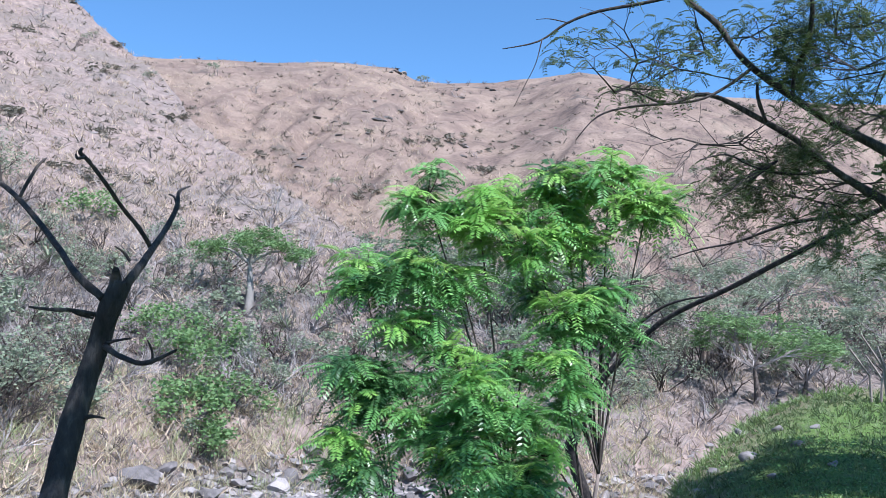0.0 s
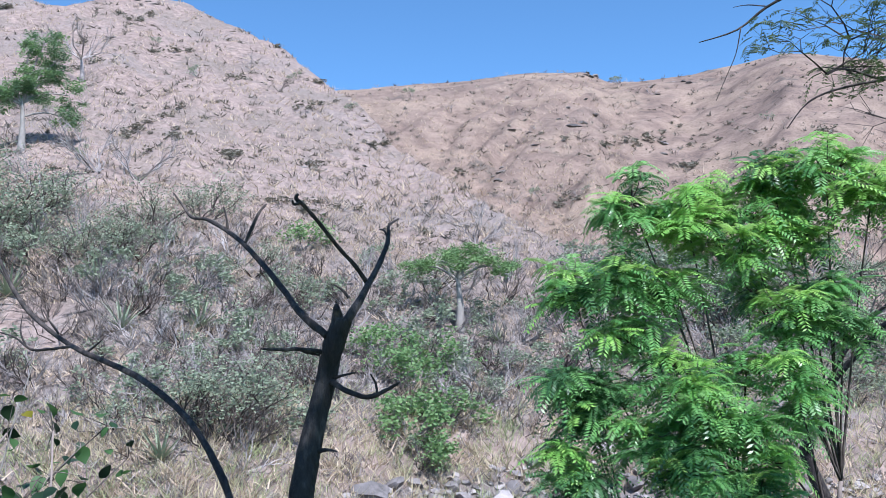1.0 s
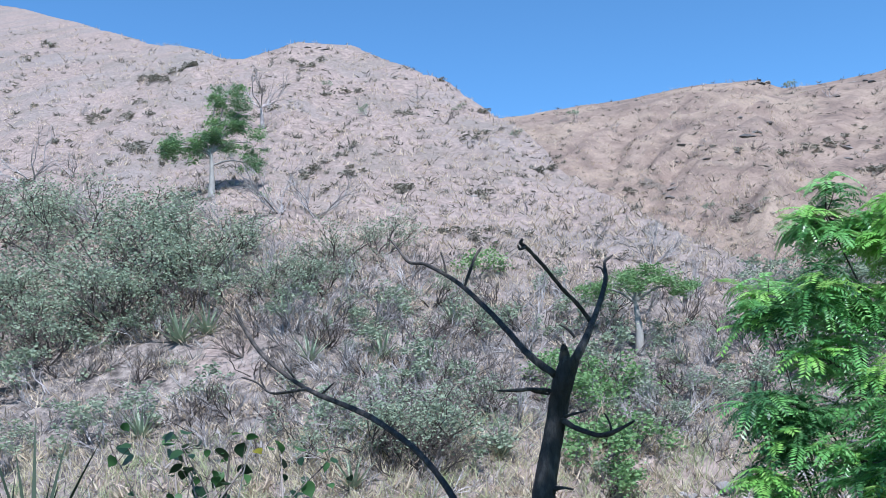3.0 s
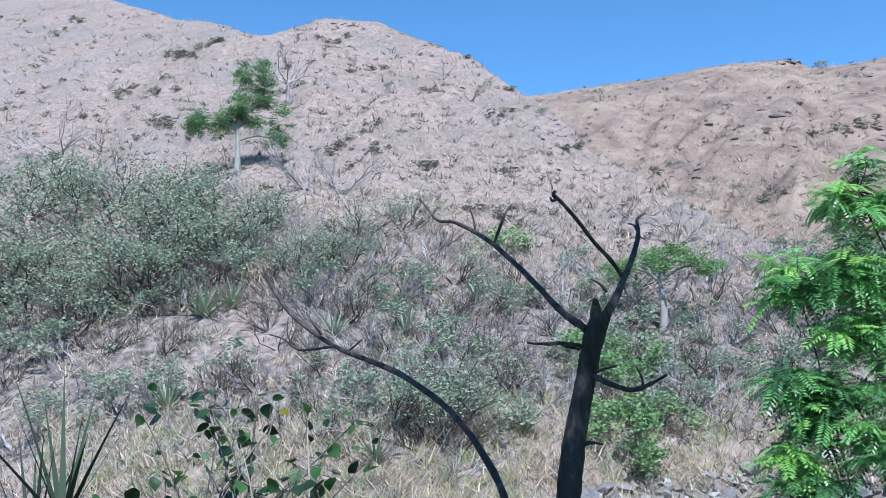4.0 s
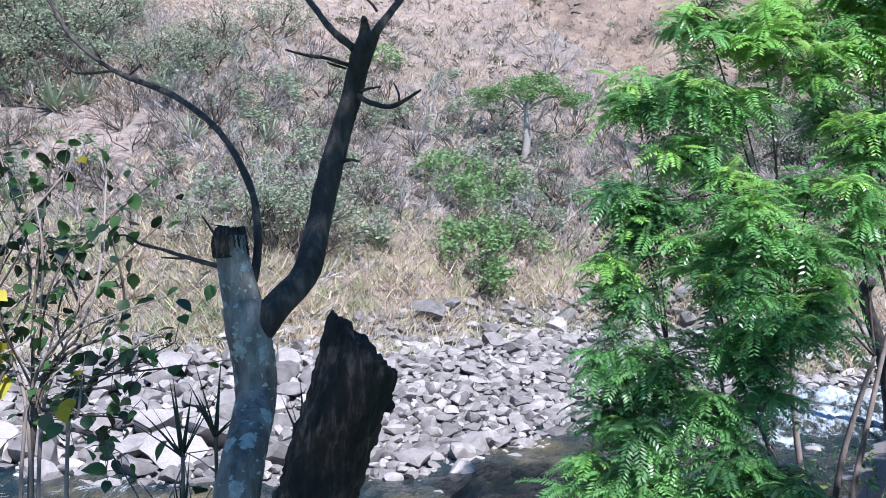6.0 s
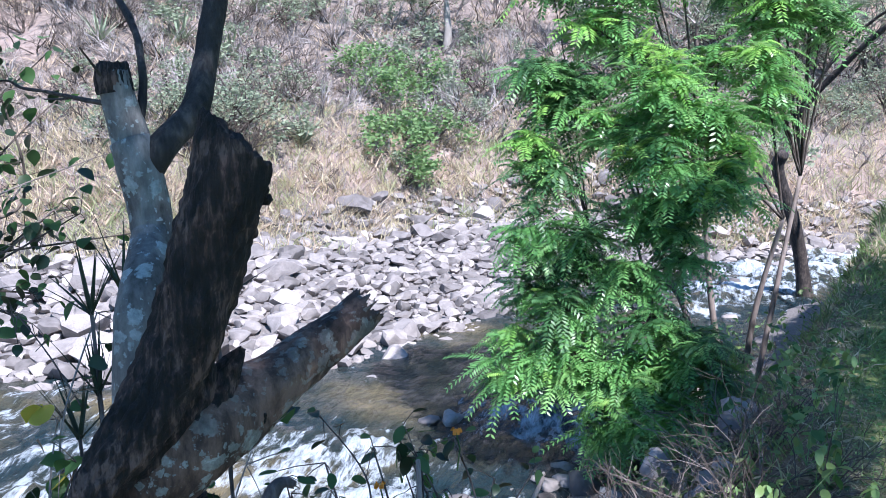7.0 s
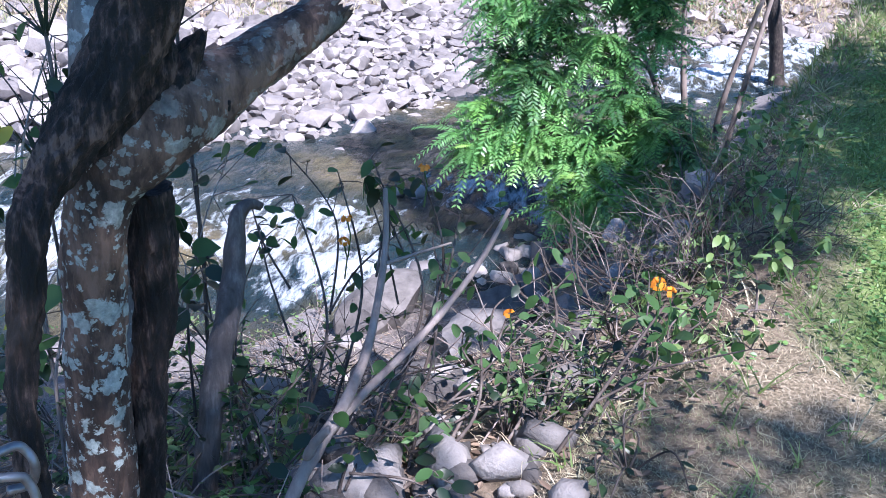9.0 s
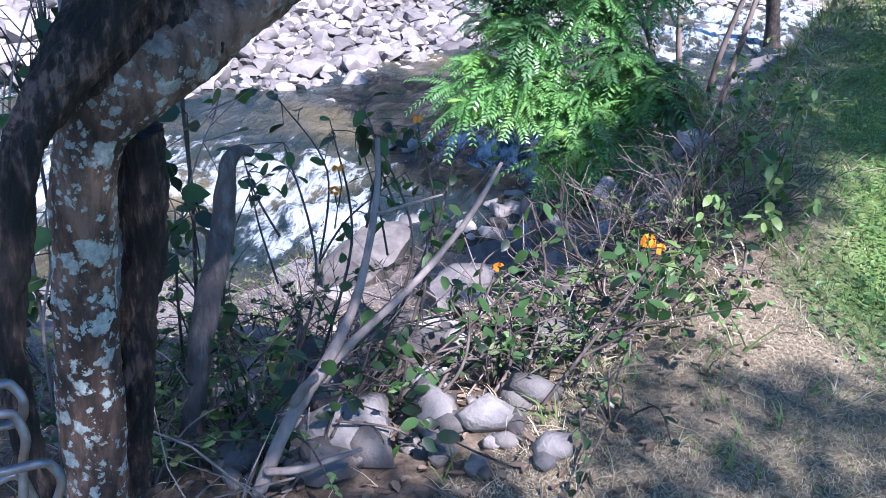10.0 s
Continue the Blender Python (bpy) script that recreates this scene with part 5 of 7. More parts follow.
limb(thorn_tree, "branch", [(2.26, 6.54, 3.92), (2.05, 6.51, 3.76), (1.8, 6.48, 3.64), (1.33, 6.39, 3.57), (1.08, 6.33, 3.48), (0.93, 6.36, 3.32)], [0.014, 0.012, 0.009, 0.008, 0.006, 0.003], M_DARKBARK, 6, 0.15, 0, 4, "")
limb(thorn_tree, "branch", [(2.81, 6.65, 3.17), (2.53, 6.66, 3.15), (2.28, 6.64, 3.19), (2.06, 6.61, 3.28), (1.85, 6.57, 3.23)], [0.014, 0.012, 0.009, 0.007, 0.004], M_DARKBARK, 6, 0.15, 0, 4, "")
rng = random.Random(8)
for p, n in (((1.72, 6.6, 3.92), 4), ((1.42, 6.57, 3.95), 4), ((1.24, 6.51, 3.71), 3), ((1.91, 6.55, 4.03), 3), ((2.25, 6.55, 4.15), 4), ((2.94, 6.38, 3.84), 5), ((3.02, 6.34, 4.16), 5), ((2.78, 6.34, 4.07), 4)):
    for _ in range(n):
        twig_fan(thorn_tree, Vector(p) - thorn_tree.matrix_basis.translation, rand_dir(rng, -0.4, 0.6), rng, 0.28, SPARSE if n < 5 else FINE)
for p in ((2.99, 6.79, 3.11), (2.77, 6.88, 3.0), (3.14, 6.72, 3.01), (3.14, 6.5, 3.54), (3.19, 6.48, 3.87)):
    for _ in range(4):
        twig_fan(thorn_tree, Vector(p) - thorn_tree.matrix_basis.translation, rand_dir(rng, -0.5, 0.4), rng, 0.32, FINE)
for p in ((2.14, 6.58, 3.36), (1.85, 6.57, 3.35), (2.42, 6.59, 3.23)):
    for _ in range(3):
        twig_fan(thorn_tree, Vector(p) - thorn_tree.matrix_basis.translation, rand_dir(rng, -0.6, 0.3), rng, 0.28)
for _ in range(26):
    d = rand_dir(rng)
    ob = new("foliage", rng.choice(FINE_BIG))
    ob.parent = thorn_tree
    ob.matrix_basis = pose(0.4 + d.x * 2.2, 0.6 + d.y * 3.0, 5.6 + d.z * 0.8, 0, 0, rng.uniform(0, 360)) @ Matrix.Diagonal((1.6, 1.6, 1.6, 1))
leaning_tree = thing("leaning_tree", 3.12, 18.83, -2.01, "dark crooked leaning tree with bare spreading twigs on the bank", "tree")
limb(leaning_tree, "trunk", [(3.16, 18.83, -2.29), (3.06, 18.84, -1.51), (2.85, 18.67, -0.62), (2.55, 18.51, 0.3), (2.62, 18.3, 0.62)], [0.16, 0.13, 0.12, 0.12, 0.1], M_DARKBARK, 9, 0.15, 0, 4, "")
limb(leaning_tree, "branch", [(2.85, 18.3, 1.3), (3.29, 17.93, 1.89), (4.1, 17.14, 2.76), (5.03, 16.05, 3.27), (5.64, 15.0, 3.65), (6.12, 14.16, 3.95), (6.52, 13.53, 4.19), (7.02, 12.71, 4.39)], [0.06, 0.055, 0.05, 0.048, 0.045, 0.045, 0.045, 0.04], M_DARKBARK, 8, 0.15, 0, 4, "")
limb(leaning_tree, "branch", [(2.89, 18.2, 1.47), (3.47, 17.69, 2.42), (4.11, 17.14, 3.02), (4.78, 16.55, 3.17)], [0.035, 0.03, 0.025, 0.015], M_DARKBARK, 6, 0.15, 0, 4, "")
limb(leaning_tree, "branch", [(6.36, 13.61, 4.12), (5.68, 14.12, 4.12), (5.32, 14.58, 4.07), (4.84, 15.06, 3.91), (4.3, 15.44, 3.83), (3.9, 15.75, 3.72)], [0.035, 0.03, 0.025, 0.02, 0.015, 0.007], M_DARKBARK, 7, 0.15, 0, 4, "")
limb(leaning_tree, "branch", [(4.3, 15.44, 3.83), (4.13, 15.48, 4.21), (4.19, 15.47, 4.5), (4.11, 15.49, 4.75)], [0.01, 0.007, 0.005, 0.003], M_DARKBARK, 5, 0.15, 0, 4, "")
for p, n in (((3.4, 17.91, 2.0), 5), ((4.1, 17.14, 2.81), 5), ((4.51, 15.9, 3.6), 5), ((4.13, 15.48, 4.02), 4), ((5.01, 15.01, 3.86), 5), ((3.17, 17.74, 2.85), 6), ((2.91, 18.19, 2.22), 6), ((3.5, 17.17, 3.44), 6)):
    for _ in range(n):
        twig_fan(leaning_tree, Vector(p) - leaning_tree.matrix_basis.translation, rand_dir(rng, -0.3, 0.8), rng, 0.8, depth=3)

# ---- hillside shrubs and trees ----
def bare_shrub_mesh(seed, size=1.0, stems=7, depth=3):
    rng = random.Random(seed)
    bag, tips = Bag(), []
    for _ in range(stems):
        d = rand_dir(rng, 0.35, 1.0)
        branching(bag, Vector((rng.gauss(0, 0.06), rng.gauss(0, 0.06), 0)), d, 0.42 * size, 0.022 * size, depth, rng, 0.55, tips, 3, 0.12)
    return bag, tips


def leafy_shrub(seed, mat, leaves_per_tip, leaf, stems=6, flat=False, depth=3, bark=None):
    """Stems and foliage meshes of a shrub about two metres across."""
    rng = random.Random(seed)
    wood, tips = bare_shrub_mesh(seed, 1.0, stems, depth)
    bag = Bag()
    for q, w in tips:
        for _ in range(leaves_per_tip):
            c = q + Vector((rng.gauss(0, 0.13), rng.gauss(0, 0.13), rng.gauss(0, 0.05 if flat else 0.11)))
            d = rand_dir(rng, -0.5, 0.6)
            n = d.cross(rand_dir(rng)).normalized() * leaf * 0.36
            bag.put([c, c + d * leaf * 0.5 + n, c + d * leaf, c + d * leaf * 0.5 - n], [(0, 1, 2, 3)])
    return wood.mesh("woody_frame", bark or M_TWIG), bag.mesh("foliage", mat)


BARE = [bare_shrub_mesh(600 + i, 1.0, 6, 4)[0].mesh("woody_frame", M_TWIG) for i in range(5)]
OLIVE = [leafy_shrub(620 + i, L_BUSH, 11, 0.045, 8, True, 3, M_BROWN) for i in range(4)]
GREEN = [leafy_shrub(640 + i, L_GREEN, 8, 0.11, 7, False, 3) for i in range(3)]


def shrub(kind, bearing, rise, width, tall=1.0, label="", where_xyz=None):
    rng = random.Random(int(bearing * 100 + rise * 10))
    x, y, z, r = where_xyz or spot(bearing, rise, 13.0)
    names = {"bare": ("bare_shrub", "grey leafless thorny shrub on the dry slope"), "olive": ("thorn_bush", "olive green flat-topped thorn bush on the dry slope"), "green": ("leafy_shrub", "light green leafy shrub on the dry slope")}
    name, text = names[kind]
    ob = thing(name, x, y, z - 0.1, label or text, "shrub", name.replace("_", " ") + "s on the slope", turn=rng.uniform(0, 360))
    s = width / 2.0
    m = Matrix.Diagonal((s, s, s * tall, 1))
    if kind == "bare":
        part("woody_frame", rng.choice(BARE), ob).matrix_basis = m
    else:
        wood, leaves = rng.choice(OLIVE if kind == "olive" else GREEN)
        part("woody_frame", wood, ob).matrix_basis = m
        part("foliage", leaves, ob).matrix_basis = m
    return ob


# bearing, rise of the foot, width
for b, e, w in [(43.0, 6.8, 5.5), (46.5, 7.2, 5.5), (40.0, 7.6, 4.6), (44.5, 9.0, 6.5), (48, 9.5, 6), (40.5, 10.0, 6.0), (37.5, 9.3, 4.5), (50, 7, 6), (36.0, 8.0, 3.6), (27.3, 10.8, 4.5), (29.5, 10.3, 4.2), (47, 4.8, 5), (50, 4.0, 5), (41.5, 8.4, 6.5), (38.5, 10.6, 6), (46, 10.8, 7), (43, 11, 7), (49, 11.4, 7), (39.6, 8.8, 5.5), (45.6, 5.8, 5.5), (42.2, 7.6, 5.5), (48.6, 6.2, 6), (36.8, 10.6, 5), (44, 12.2, 6), (40.8, 12, 6), (47.4, 12.8, 6), (33.4, 8.2, 4), (13.0, 6.2, 3.6), (24, 7.5, 3.4), (31, 8.5, 4.0), (22.5, 5.5, 3.6)]:
    shrub("olive", b, e, w, 0.85)
for b, e, w in [(-13, -0.6, 4.0), (-16, 0.5, 5), (-19, 1.2, 5), (-22, 1.8, 6), (-25, 1.4, 6), (-11, 1.6, 5), (-14, 2.8, 5), (-18, 3.4, 6), (-24, 4.2, 6), (-27, 3.0, 6), (-8, 2.0, 4.5), (-5, 2.6, 4.5), (-21, 0.2, 4.5), (-9.5, -1.0, 3.4), (-26, 0.2, 5), (-2, 4, 4.5), (-6, 4.4, 4.5), (-12, 4.6, 5), (-16, 5.6, 5)]:
    shrub("olive", b, e, w, 0.9)
for b, e, w in [(26.4, -1.6, 4.6), (24.2, -1.2, 4.2), (28.6, -1.0, 3.8), (22.5, 0.5, 3.2)]:
    shrub("olive", b, e, w, 0.8, "wide olive green thorn bush above the river bar")
for b, e, w in [(15.2, 0.6, 2.6), (13.3, 1.4, 2.8), (14.8, -2.4, 2.6), (12.6, -1.6, 2.4), (14.2, -4.0, 2.0), (16.6, 2.6, 2.4), (21, 9.2, 2.6)]:
    shrub("green", b, e, w, 0.9)
for b, e, w in [(10.6, -0.6, 3.4), (9.4, 0.8, 3.0), (33.0, 13.6, 5.5), (31, 13.2, 5.0), (47.5, 15.2, 7), (45, 15.6, 4), (30.4, 6.6, 3.6), (27.6, 6.2, 3.6), (32.6, 6.4, 3.4), (34.2, 9.6, 4.0), (25.4, 8.8, 3.6), (10.4, 9.2, 4.0), (8.6, 6.6, 4), (20.4, 2.6, 3.2), (18.6, 4.2, 3.2), (17.4, 6.8, 3.2), (23.4, 3.4, 3.0), (30, 3.6, 3.0), (34.6, 6.6, 2.6), (29.2, 8.4, 3.4), (7.6, 3.0, 3.4), (8.8, -1.6, 2.6), (19.2, 0.0, 2.8), (38.6, 12.4, 4), (43.5, 12.6, 4.5), (36, 12, 4)]:
    shrub("bare", b, e, w, 0.95)


BARE_DARK = [bare_shrub_mesh(660 + i, 1.0, 8, 4)[0].mesh("woody_frame", M_BROWN) for i in range(2)]
for b, e, w in [(25.4, -2.9, 3.2), (27.0, -2.6, 3.0), (24.2, -2.6, 2.6), (14.4, -4.6, 1.8), (21.0, 0.8, 2.6), (28.4, 3.4, 2.6), (24.0, 5.4, 2.6), (41.6, 3.6, 3.0), (44.2, 4.0, 3.0), (33.2, 3.6, 2.6), (17.4, 1.2, 2.4), (38.6, 7.6, 3.2), (26.2, -2.2, 3.4), (30.4, 5.2, 2.8), (35.6, 5.0, 2.8), (32.0, 8.8, 3.0), (26.6, 7.4, 2.8), (22.0, 3.2, 2.6), (18.8, 5.6, 2.6), (9.6, 1.6, 2.6), (11.0, -1.0, 2.4), (29.6, 1.6, 2.4), (36.8, 8.8, 3.2), (46.2, 5.2, 3.2), (42.8, 6.2, 3.2), (40.6, 6.4, 3.0), (24.8, 9.6, 3.0), (28.4, 9.4, 3.0), (20.2, 7.4, 2.8), (13.6, 4.4, 2.6), (16.0, -0.8, 2.2), (33.8, 1.2, 2.2), (7.0, 4.6, 2.8), (5.6, 1.0, 2.6), (-8.6, 0.4, 3.0), (-12.4, 2.4, 3.2), (-17.2, 0.6, 3.2), (-21.4, 1.0, 3.4)]:
    ob = thing("dead_shrub", *spot(b, e, 13.0)[:3], "dark brown leafless tangled shrub on the dry slope", "shrub", "dead shrubs on the slope", turn=b * 40)
    part("woody_frame", BARE_DARK[int(b) % 2], ob).matrix_basis = Matrix.Diagonal((w / 2, w / 2, w / 2.6, 1))


def light_pieces(seed, leaf_mat, leaf, per_tip):
    """A small shrub's stems and foliage as vertex and face arrays."""
    rng = random.Random(seed)
    wood, tips = bare_shrub_mesh(seed, 1.0, 4, 3)
    bag = Bag()
    for q, w in tips:
        for _ in range(per_tip):
            c = q + rand_dir(rng) * 0.16 * rng.random()
            d = rand_dir(rng, -0.5, 0.6)
            n = d.cross(rand_dir(rng)).normalized() * leaf * 0.36
            bag.put([c, c + d * leaf * 0.5 + n, c + d * leaf, c + d * leaf * 0.5 - n], [(0, 1, 2, 3)])
    return wood, bag


def scatter_slope():
    """Scrub over the slope, dense on the lower half, sparse and low above."""
    rng = random.Random(77)
    kinds = {"bare": [light_pieces(900 + i, None, 0.1, 1)[0] for i in range(6)], "olive": [light_pieces(910 + i, None, 0.09, 5) for i in range(5)]}
    wood, dim, olive = Bag(), Bag(), Bag()
    n = 0
    while n < 760:
        b, e = rng.uniform(-27, 55), rng.uniform(-4.5, 21)
        i, j = spot_index(b, e, 13.0)
        x, y, z, r = SIGHT_X[i, j], SIGHT_Y[i, j], SIGHT_Z[i, j], SIGHT_R[j]
        if e < -0.5 and rng.random() < 0.4:
            continue
        limit = 9.5 if b > 22 else 7.5
        if r > 180 or r < 19 or SIGHT_FAR[i, j] < 7.0 - 5 * (x > 0):
            n += 0.05
            continue
        if e > limit and rng.random() > 0.12:
            continue
        if (34.5 < b < 38.5 and 4.0 < e < 6.0) or (b > 33 and 2.4 < e < 4.0 and rng.random() < 0.7):
            continue
        if e < -1.5 and x < 0 and rng.random() < 0.8:
            continue
        n += 1
        s = rng.uniform(0.8, 1.9) * (0.55 + r / 90) * (0.6 if e > limit else 1)
        m = pose(x, y, z - 0.08, 0, 0, rng.uniform(0, 360)) @ Matrix.Diagonal((s, s, s * rng.uniform(0.6, 1.0), 1))
        if rng.random() < 0.72:
            bag = rng.choice(kinds["bare"])
            (wood if rng.random() < 0.68 else dim).put([m @ v for v in bag.v], bag.f)
        else:
            stems, leaves = rng.choice(kinds["olive"])
            wood.put([m @ v for v in stems.v], stems.f)
            olive.put([m @ v for v in leaves.v], leaves.f)
    tagged(new("slope_scrub", wood.mesh("slope_scrub", M_TWIG)), "dense grey leafless scrub over the dry slope", "scrub", kind="stuff")
    tagged(new("dark_scrub", dim.mesh("dark_scrub", M_BROWN)), "dark brown leafless scrub over the dry slope", "scrub", kind="stuff")
    tagged(new("scrub_foliage", olive.mesh("scrub_foliage", L_BUSH)), "grey-green leaves of low scrub on the slope", "scrub", kind="stuff")


scatter_slope()


def hill_clumps():
    """Dark clusters of low bush and rock tufts over the upper hills."""
    rng = random.Random(78)
    kinds = []
    for s in range(5):
        wood, tips = bare_shrub_mesh(950 + s, 1.0, 4, 1)
        for q, w in tips:
            for _ in range(7):
                c = q + rand_dir(rng) * 0.25
                d = rand_dir(rng, -0.4, 0.8)
                n = d.cross(rand_dir(rng)).normalized() * 0.09
                wood.put([c, c + d * 0.12 + n, c + d * 0.25, c + d * 0.12 - n], [(0, 1, 2, 3)])
        kinds.append(wood)
    bag = Bag()
    for _ in range(95):
        b, e = rng.uniform(-20, 54), rng.uniform(8.5, 23.5)
        size, tilt = rng.uniform(0.3, 1.3), rng.uniform(-0.6, 0.2)
        for _ in range(rng.randint(2, 9)):
            u = rng.gauss(0, size)
            i, j = spot_index(b + u, e + u * tilt + rng.gauss(0, 0.15), 20.0)
            r = SIGHT_R[j]
            if r > 185:
                continue
            s = rng.uniform(0.3, 0.75) * (0.35 + r / 110)
            m = pose(SIGHT_X[i, j], SIGHT_Y[i, j], SIGHT_Z[i, j] - 0.1, 0, 0, rng.uniform(0, 360)) @ Matrix.Diagonal((s * 1.3, s * 1.3, s * 0.8, 1))
            k = rng.choice(kinds)
            bag.put([m @ v for v in k.v], k.f)
    tagged(new("hill_brush", bag.mesh("hill_brush", L_BRUSH)), "dark clusters of low bush on the upper hills", "brush", kind="stuff")


L_BRUSH = leaf_material("hill_brush_leaf", (0.10, 0.095, 0.07), (0.16, 0.15, 0.115), (0.24, 0.22, 0.175), 0.8, 0.15)
hill_clumps()


def outcrops():
    """Dark ledges of rock that break through the grass near the skylines."""
    rng = random.Random(79)
    shapes = [stone_mesh("rock", 130 + i, M_LEDGE, 2, 0.5, 12, False) for i in range(5)]
    runs = [(1.6, 18.7, 6.5, 0.12, 14, 2.6), (-2.0, 17.9, 3.0, 0.3, 5, 2.0), (29.6, 23.3, 2.8, 0.1, 9, 1.0), (25.4, 22.4, 1.2, 0.3, 4, 0.8), (-1.4, 14.0, 0.5, 0.3, 3, 2.2), (3.6, 16.2, 3.4, 0.5, 9, 1.8), (7.4, 15.4, 2.2, 0.5, 6, 1.6), (23.0, 19.2, 1.4, 0.4, 5, 0.7), (33.0, 21.2, 2.2, 0.4, 5, 0.7), (17.4, 15.2, 1.8, 0.5, 5, 0.7), (20.6, 13.6, 2.0, 0.6, 6, 0.6), (8.6, 13.2, 0.8, 0.4, 4, 1.4)]
    for b, e, wide, tall, count, size in runs:
        for _ in range(count):
            i, j = spot_index(b + rng.uniform(-0.5, 0.5) * wide, e + rng.gauss(0, tall), 25.0)
            if SIGHT_R[j] > 185:
                continue
            s = size * 0.62 * math.exp(rng.gauss(0, 0.4))
            ob = new("rock", rng.choice(shapes))
            ob.matrix_basis = pose(float(SIGHT_X[i, j]), float(SIGHT_Y[i, j]), float(SIGHT_Z[i, j]) - 0.12 * s, rng.uniform(-12, 12), rng.uniform(-12, 12), rng.uniform(0, 360)) @ Matrix.Diagonal((s * 1.5, s * 1.5, s * 0.8, 1))
            tagged(ob, "dark rock ledge breaking through dry grass on the hill", "rock", "rock ledges on the hills")


M_LEDGE = stone_material("ledge_rock", [(0.3, (0.05, 0.045, 0.042)), (0.5, (0.11, 0.098, 0.092)), (0.7, (0.2, 0.18, 0.168))], 1.2)
outcrops()


def tuft_field(name, label, category, count, bearings, rises, mat, length, width, seed, blades=7, lean=0.7, r_most=200, r_least=12.0, far_least=5.5):
    """Grass tufts over the slope, one object."""
    rng = random.Random(seed)
    bag = Bag()
    made = 0
    while made < count:
        i, j = spot_index(rng.uniform(*bearings), rng.uniform(*rises), r_least)
        if SIGHT_FAR[i, j] < far_least - 4.6 * (SIGHT_X[i, j] > 0.5) or SIGHT_R[j] > r_most:
            made += 0.3
            continue
        if 34.3 < SIGHT_AZ[i] < 38.6 and 0.065 < SIGHT_RISE[i, j] < 0.105 and rng.random() < 0.85:
            continue
        made += 1
        s = rng.uniform(0.6, 1.3) * (0.8 + SIGHT_R[j] / 120)
        p = Vector((SIGHT_X[i, j] + rng.gauss(0, 0.12), SIGHT_Y[i, j] + rng.gauss(0, 0.12), SIGHT_Z[i, j] - 0.05))
        for _ in range(blades):
            d = (Vector((rng.gauss(0, lean), rng.gauss(0, lean), 1))).normalized()
            blade(bag, p + Vector((rng.gauss(0, 0.1), rng.gauss(0, 0.1), 0)) * s, d, rand_dir(rng), length * s * rng.uniform(0.6, 1.1), width * s, rng.uniform(0.05, 0.4), 2)
    return tagged(new(name, bag.mesh(name, mat)), label, category, kind="stuff")


tuft_field("straw_grass", "dry straw-coloured grass tufts over the slope", "dry grass", 7000, (-25, 54), (-8.5, 13), L_STRAW, 0.55, 0.04, 31, 7, 0.7, 200, 12.0, 4.9)
tuft_field("upper_straw", "short dry grass on the upper hill", "dry grass", 9000, (0, 54), (7, 24), L_STRAW, 0.42, 0.035, 32, 6, 0.7)
tuft_field("tall_grass", "tall yellow-green grass at the foot of the slope", "tall grass", 3600, (-14, 48), (-8.5, 0.5), L_TALL, 0.62, 0.022, 33, 8, 0.55, 200, 12.0, 4.9)
tuft_field("low_scrub", "low grey twiggy scrub over the slope", "scrub", 3600, (-25, 54), (-7.5, 12), L_SCRUB, 0.6, 0.03, 34, 9, 0.9)
tuft_field("dark_tussocks", "small dark tussocks and rock tufts on the hill", "tussocks", 3600, (-24, 54), (7, 23.5), L_TUSSOCK, 0.42, 0.06, 35, 8, 1.1)


# ---- trees that stand out on the slope ----
def slope_tree(name, label, bearing, rise, trunk_h, trunk_r, crown_w, crown_h, bark, leaf_meshes, seed, foliage=True, count=60):
    rng = random.Random(seed)
    x, y, z, r = spot(bearing, rise, 13.0)
    tree = thing(name, x, y, z - 0.15, label, "tree")
    bag = Bag()
    top = Vector((rng.gauss(0, 0.1), rng.gauss(0, 0.1), trunk_h))
    tube(bag, spline([(0, 0, 0), (0.02 * trunk_h, 0, trunk_h * 0.45), top], 5), [trunk_r * 1.5, trunk_r, trunk_r * 0.45], 9, 0.08, seed)
    part("trunk", bag.mesh("trunk", bark, True), tree)
    wood, tips = Bag(), []
    for k in range(7):
        a = 2 * math.pi * (k + rng.random() * 0.5) / 7
        d = Vector((math.cos(a) * crown_w * 0.5, math.sin(a) * crown_w * 0.5, crown_h * rng.uniform(0.5, 1.1))).normalized()
        branching(wood, top, d, crown_w * 0.22, trunk_r * 0.4, 3, rng, 0.55, tips, 4, 0.1)
    part("woody_frame", wood.mesh("woody_frame", bark if not foliage else M_TWIG), tree)
    if foliage:
        for q, w in rng.sample(tips, min(count, len(tips))):
            ob = new("foliage", rng.choice(leaf_meshes))
            ob.parent = tree
            ob.matrix_basis = pose(*q, rng.uniform(-15, 15), rng.uniform(-15, 15), rng.uniform(0, 360)) @ Matrix.Diagonal((*[crown_w * 0.15 * rng.uniform(0.6, 1.3)] * 3, 1))
    return tree


CLUMP = [fine_spray_mesh(700 + i, L_GREEN, 0.6, 90, 0.16, 0.6) for i in range(4)]
CLUMP_DARK = [fine_spray_mesh(720 + i, L_SLOPE, 0.6, 170, 0.12, 0.9) for i in range(4)]


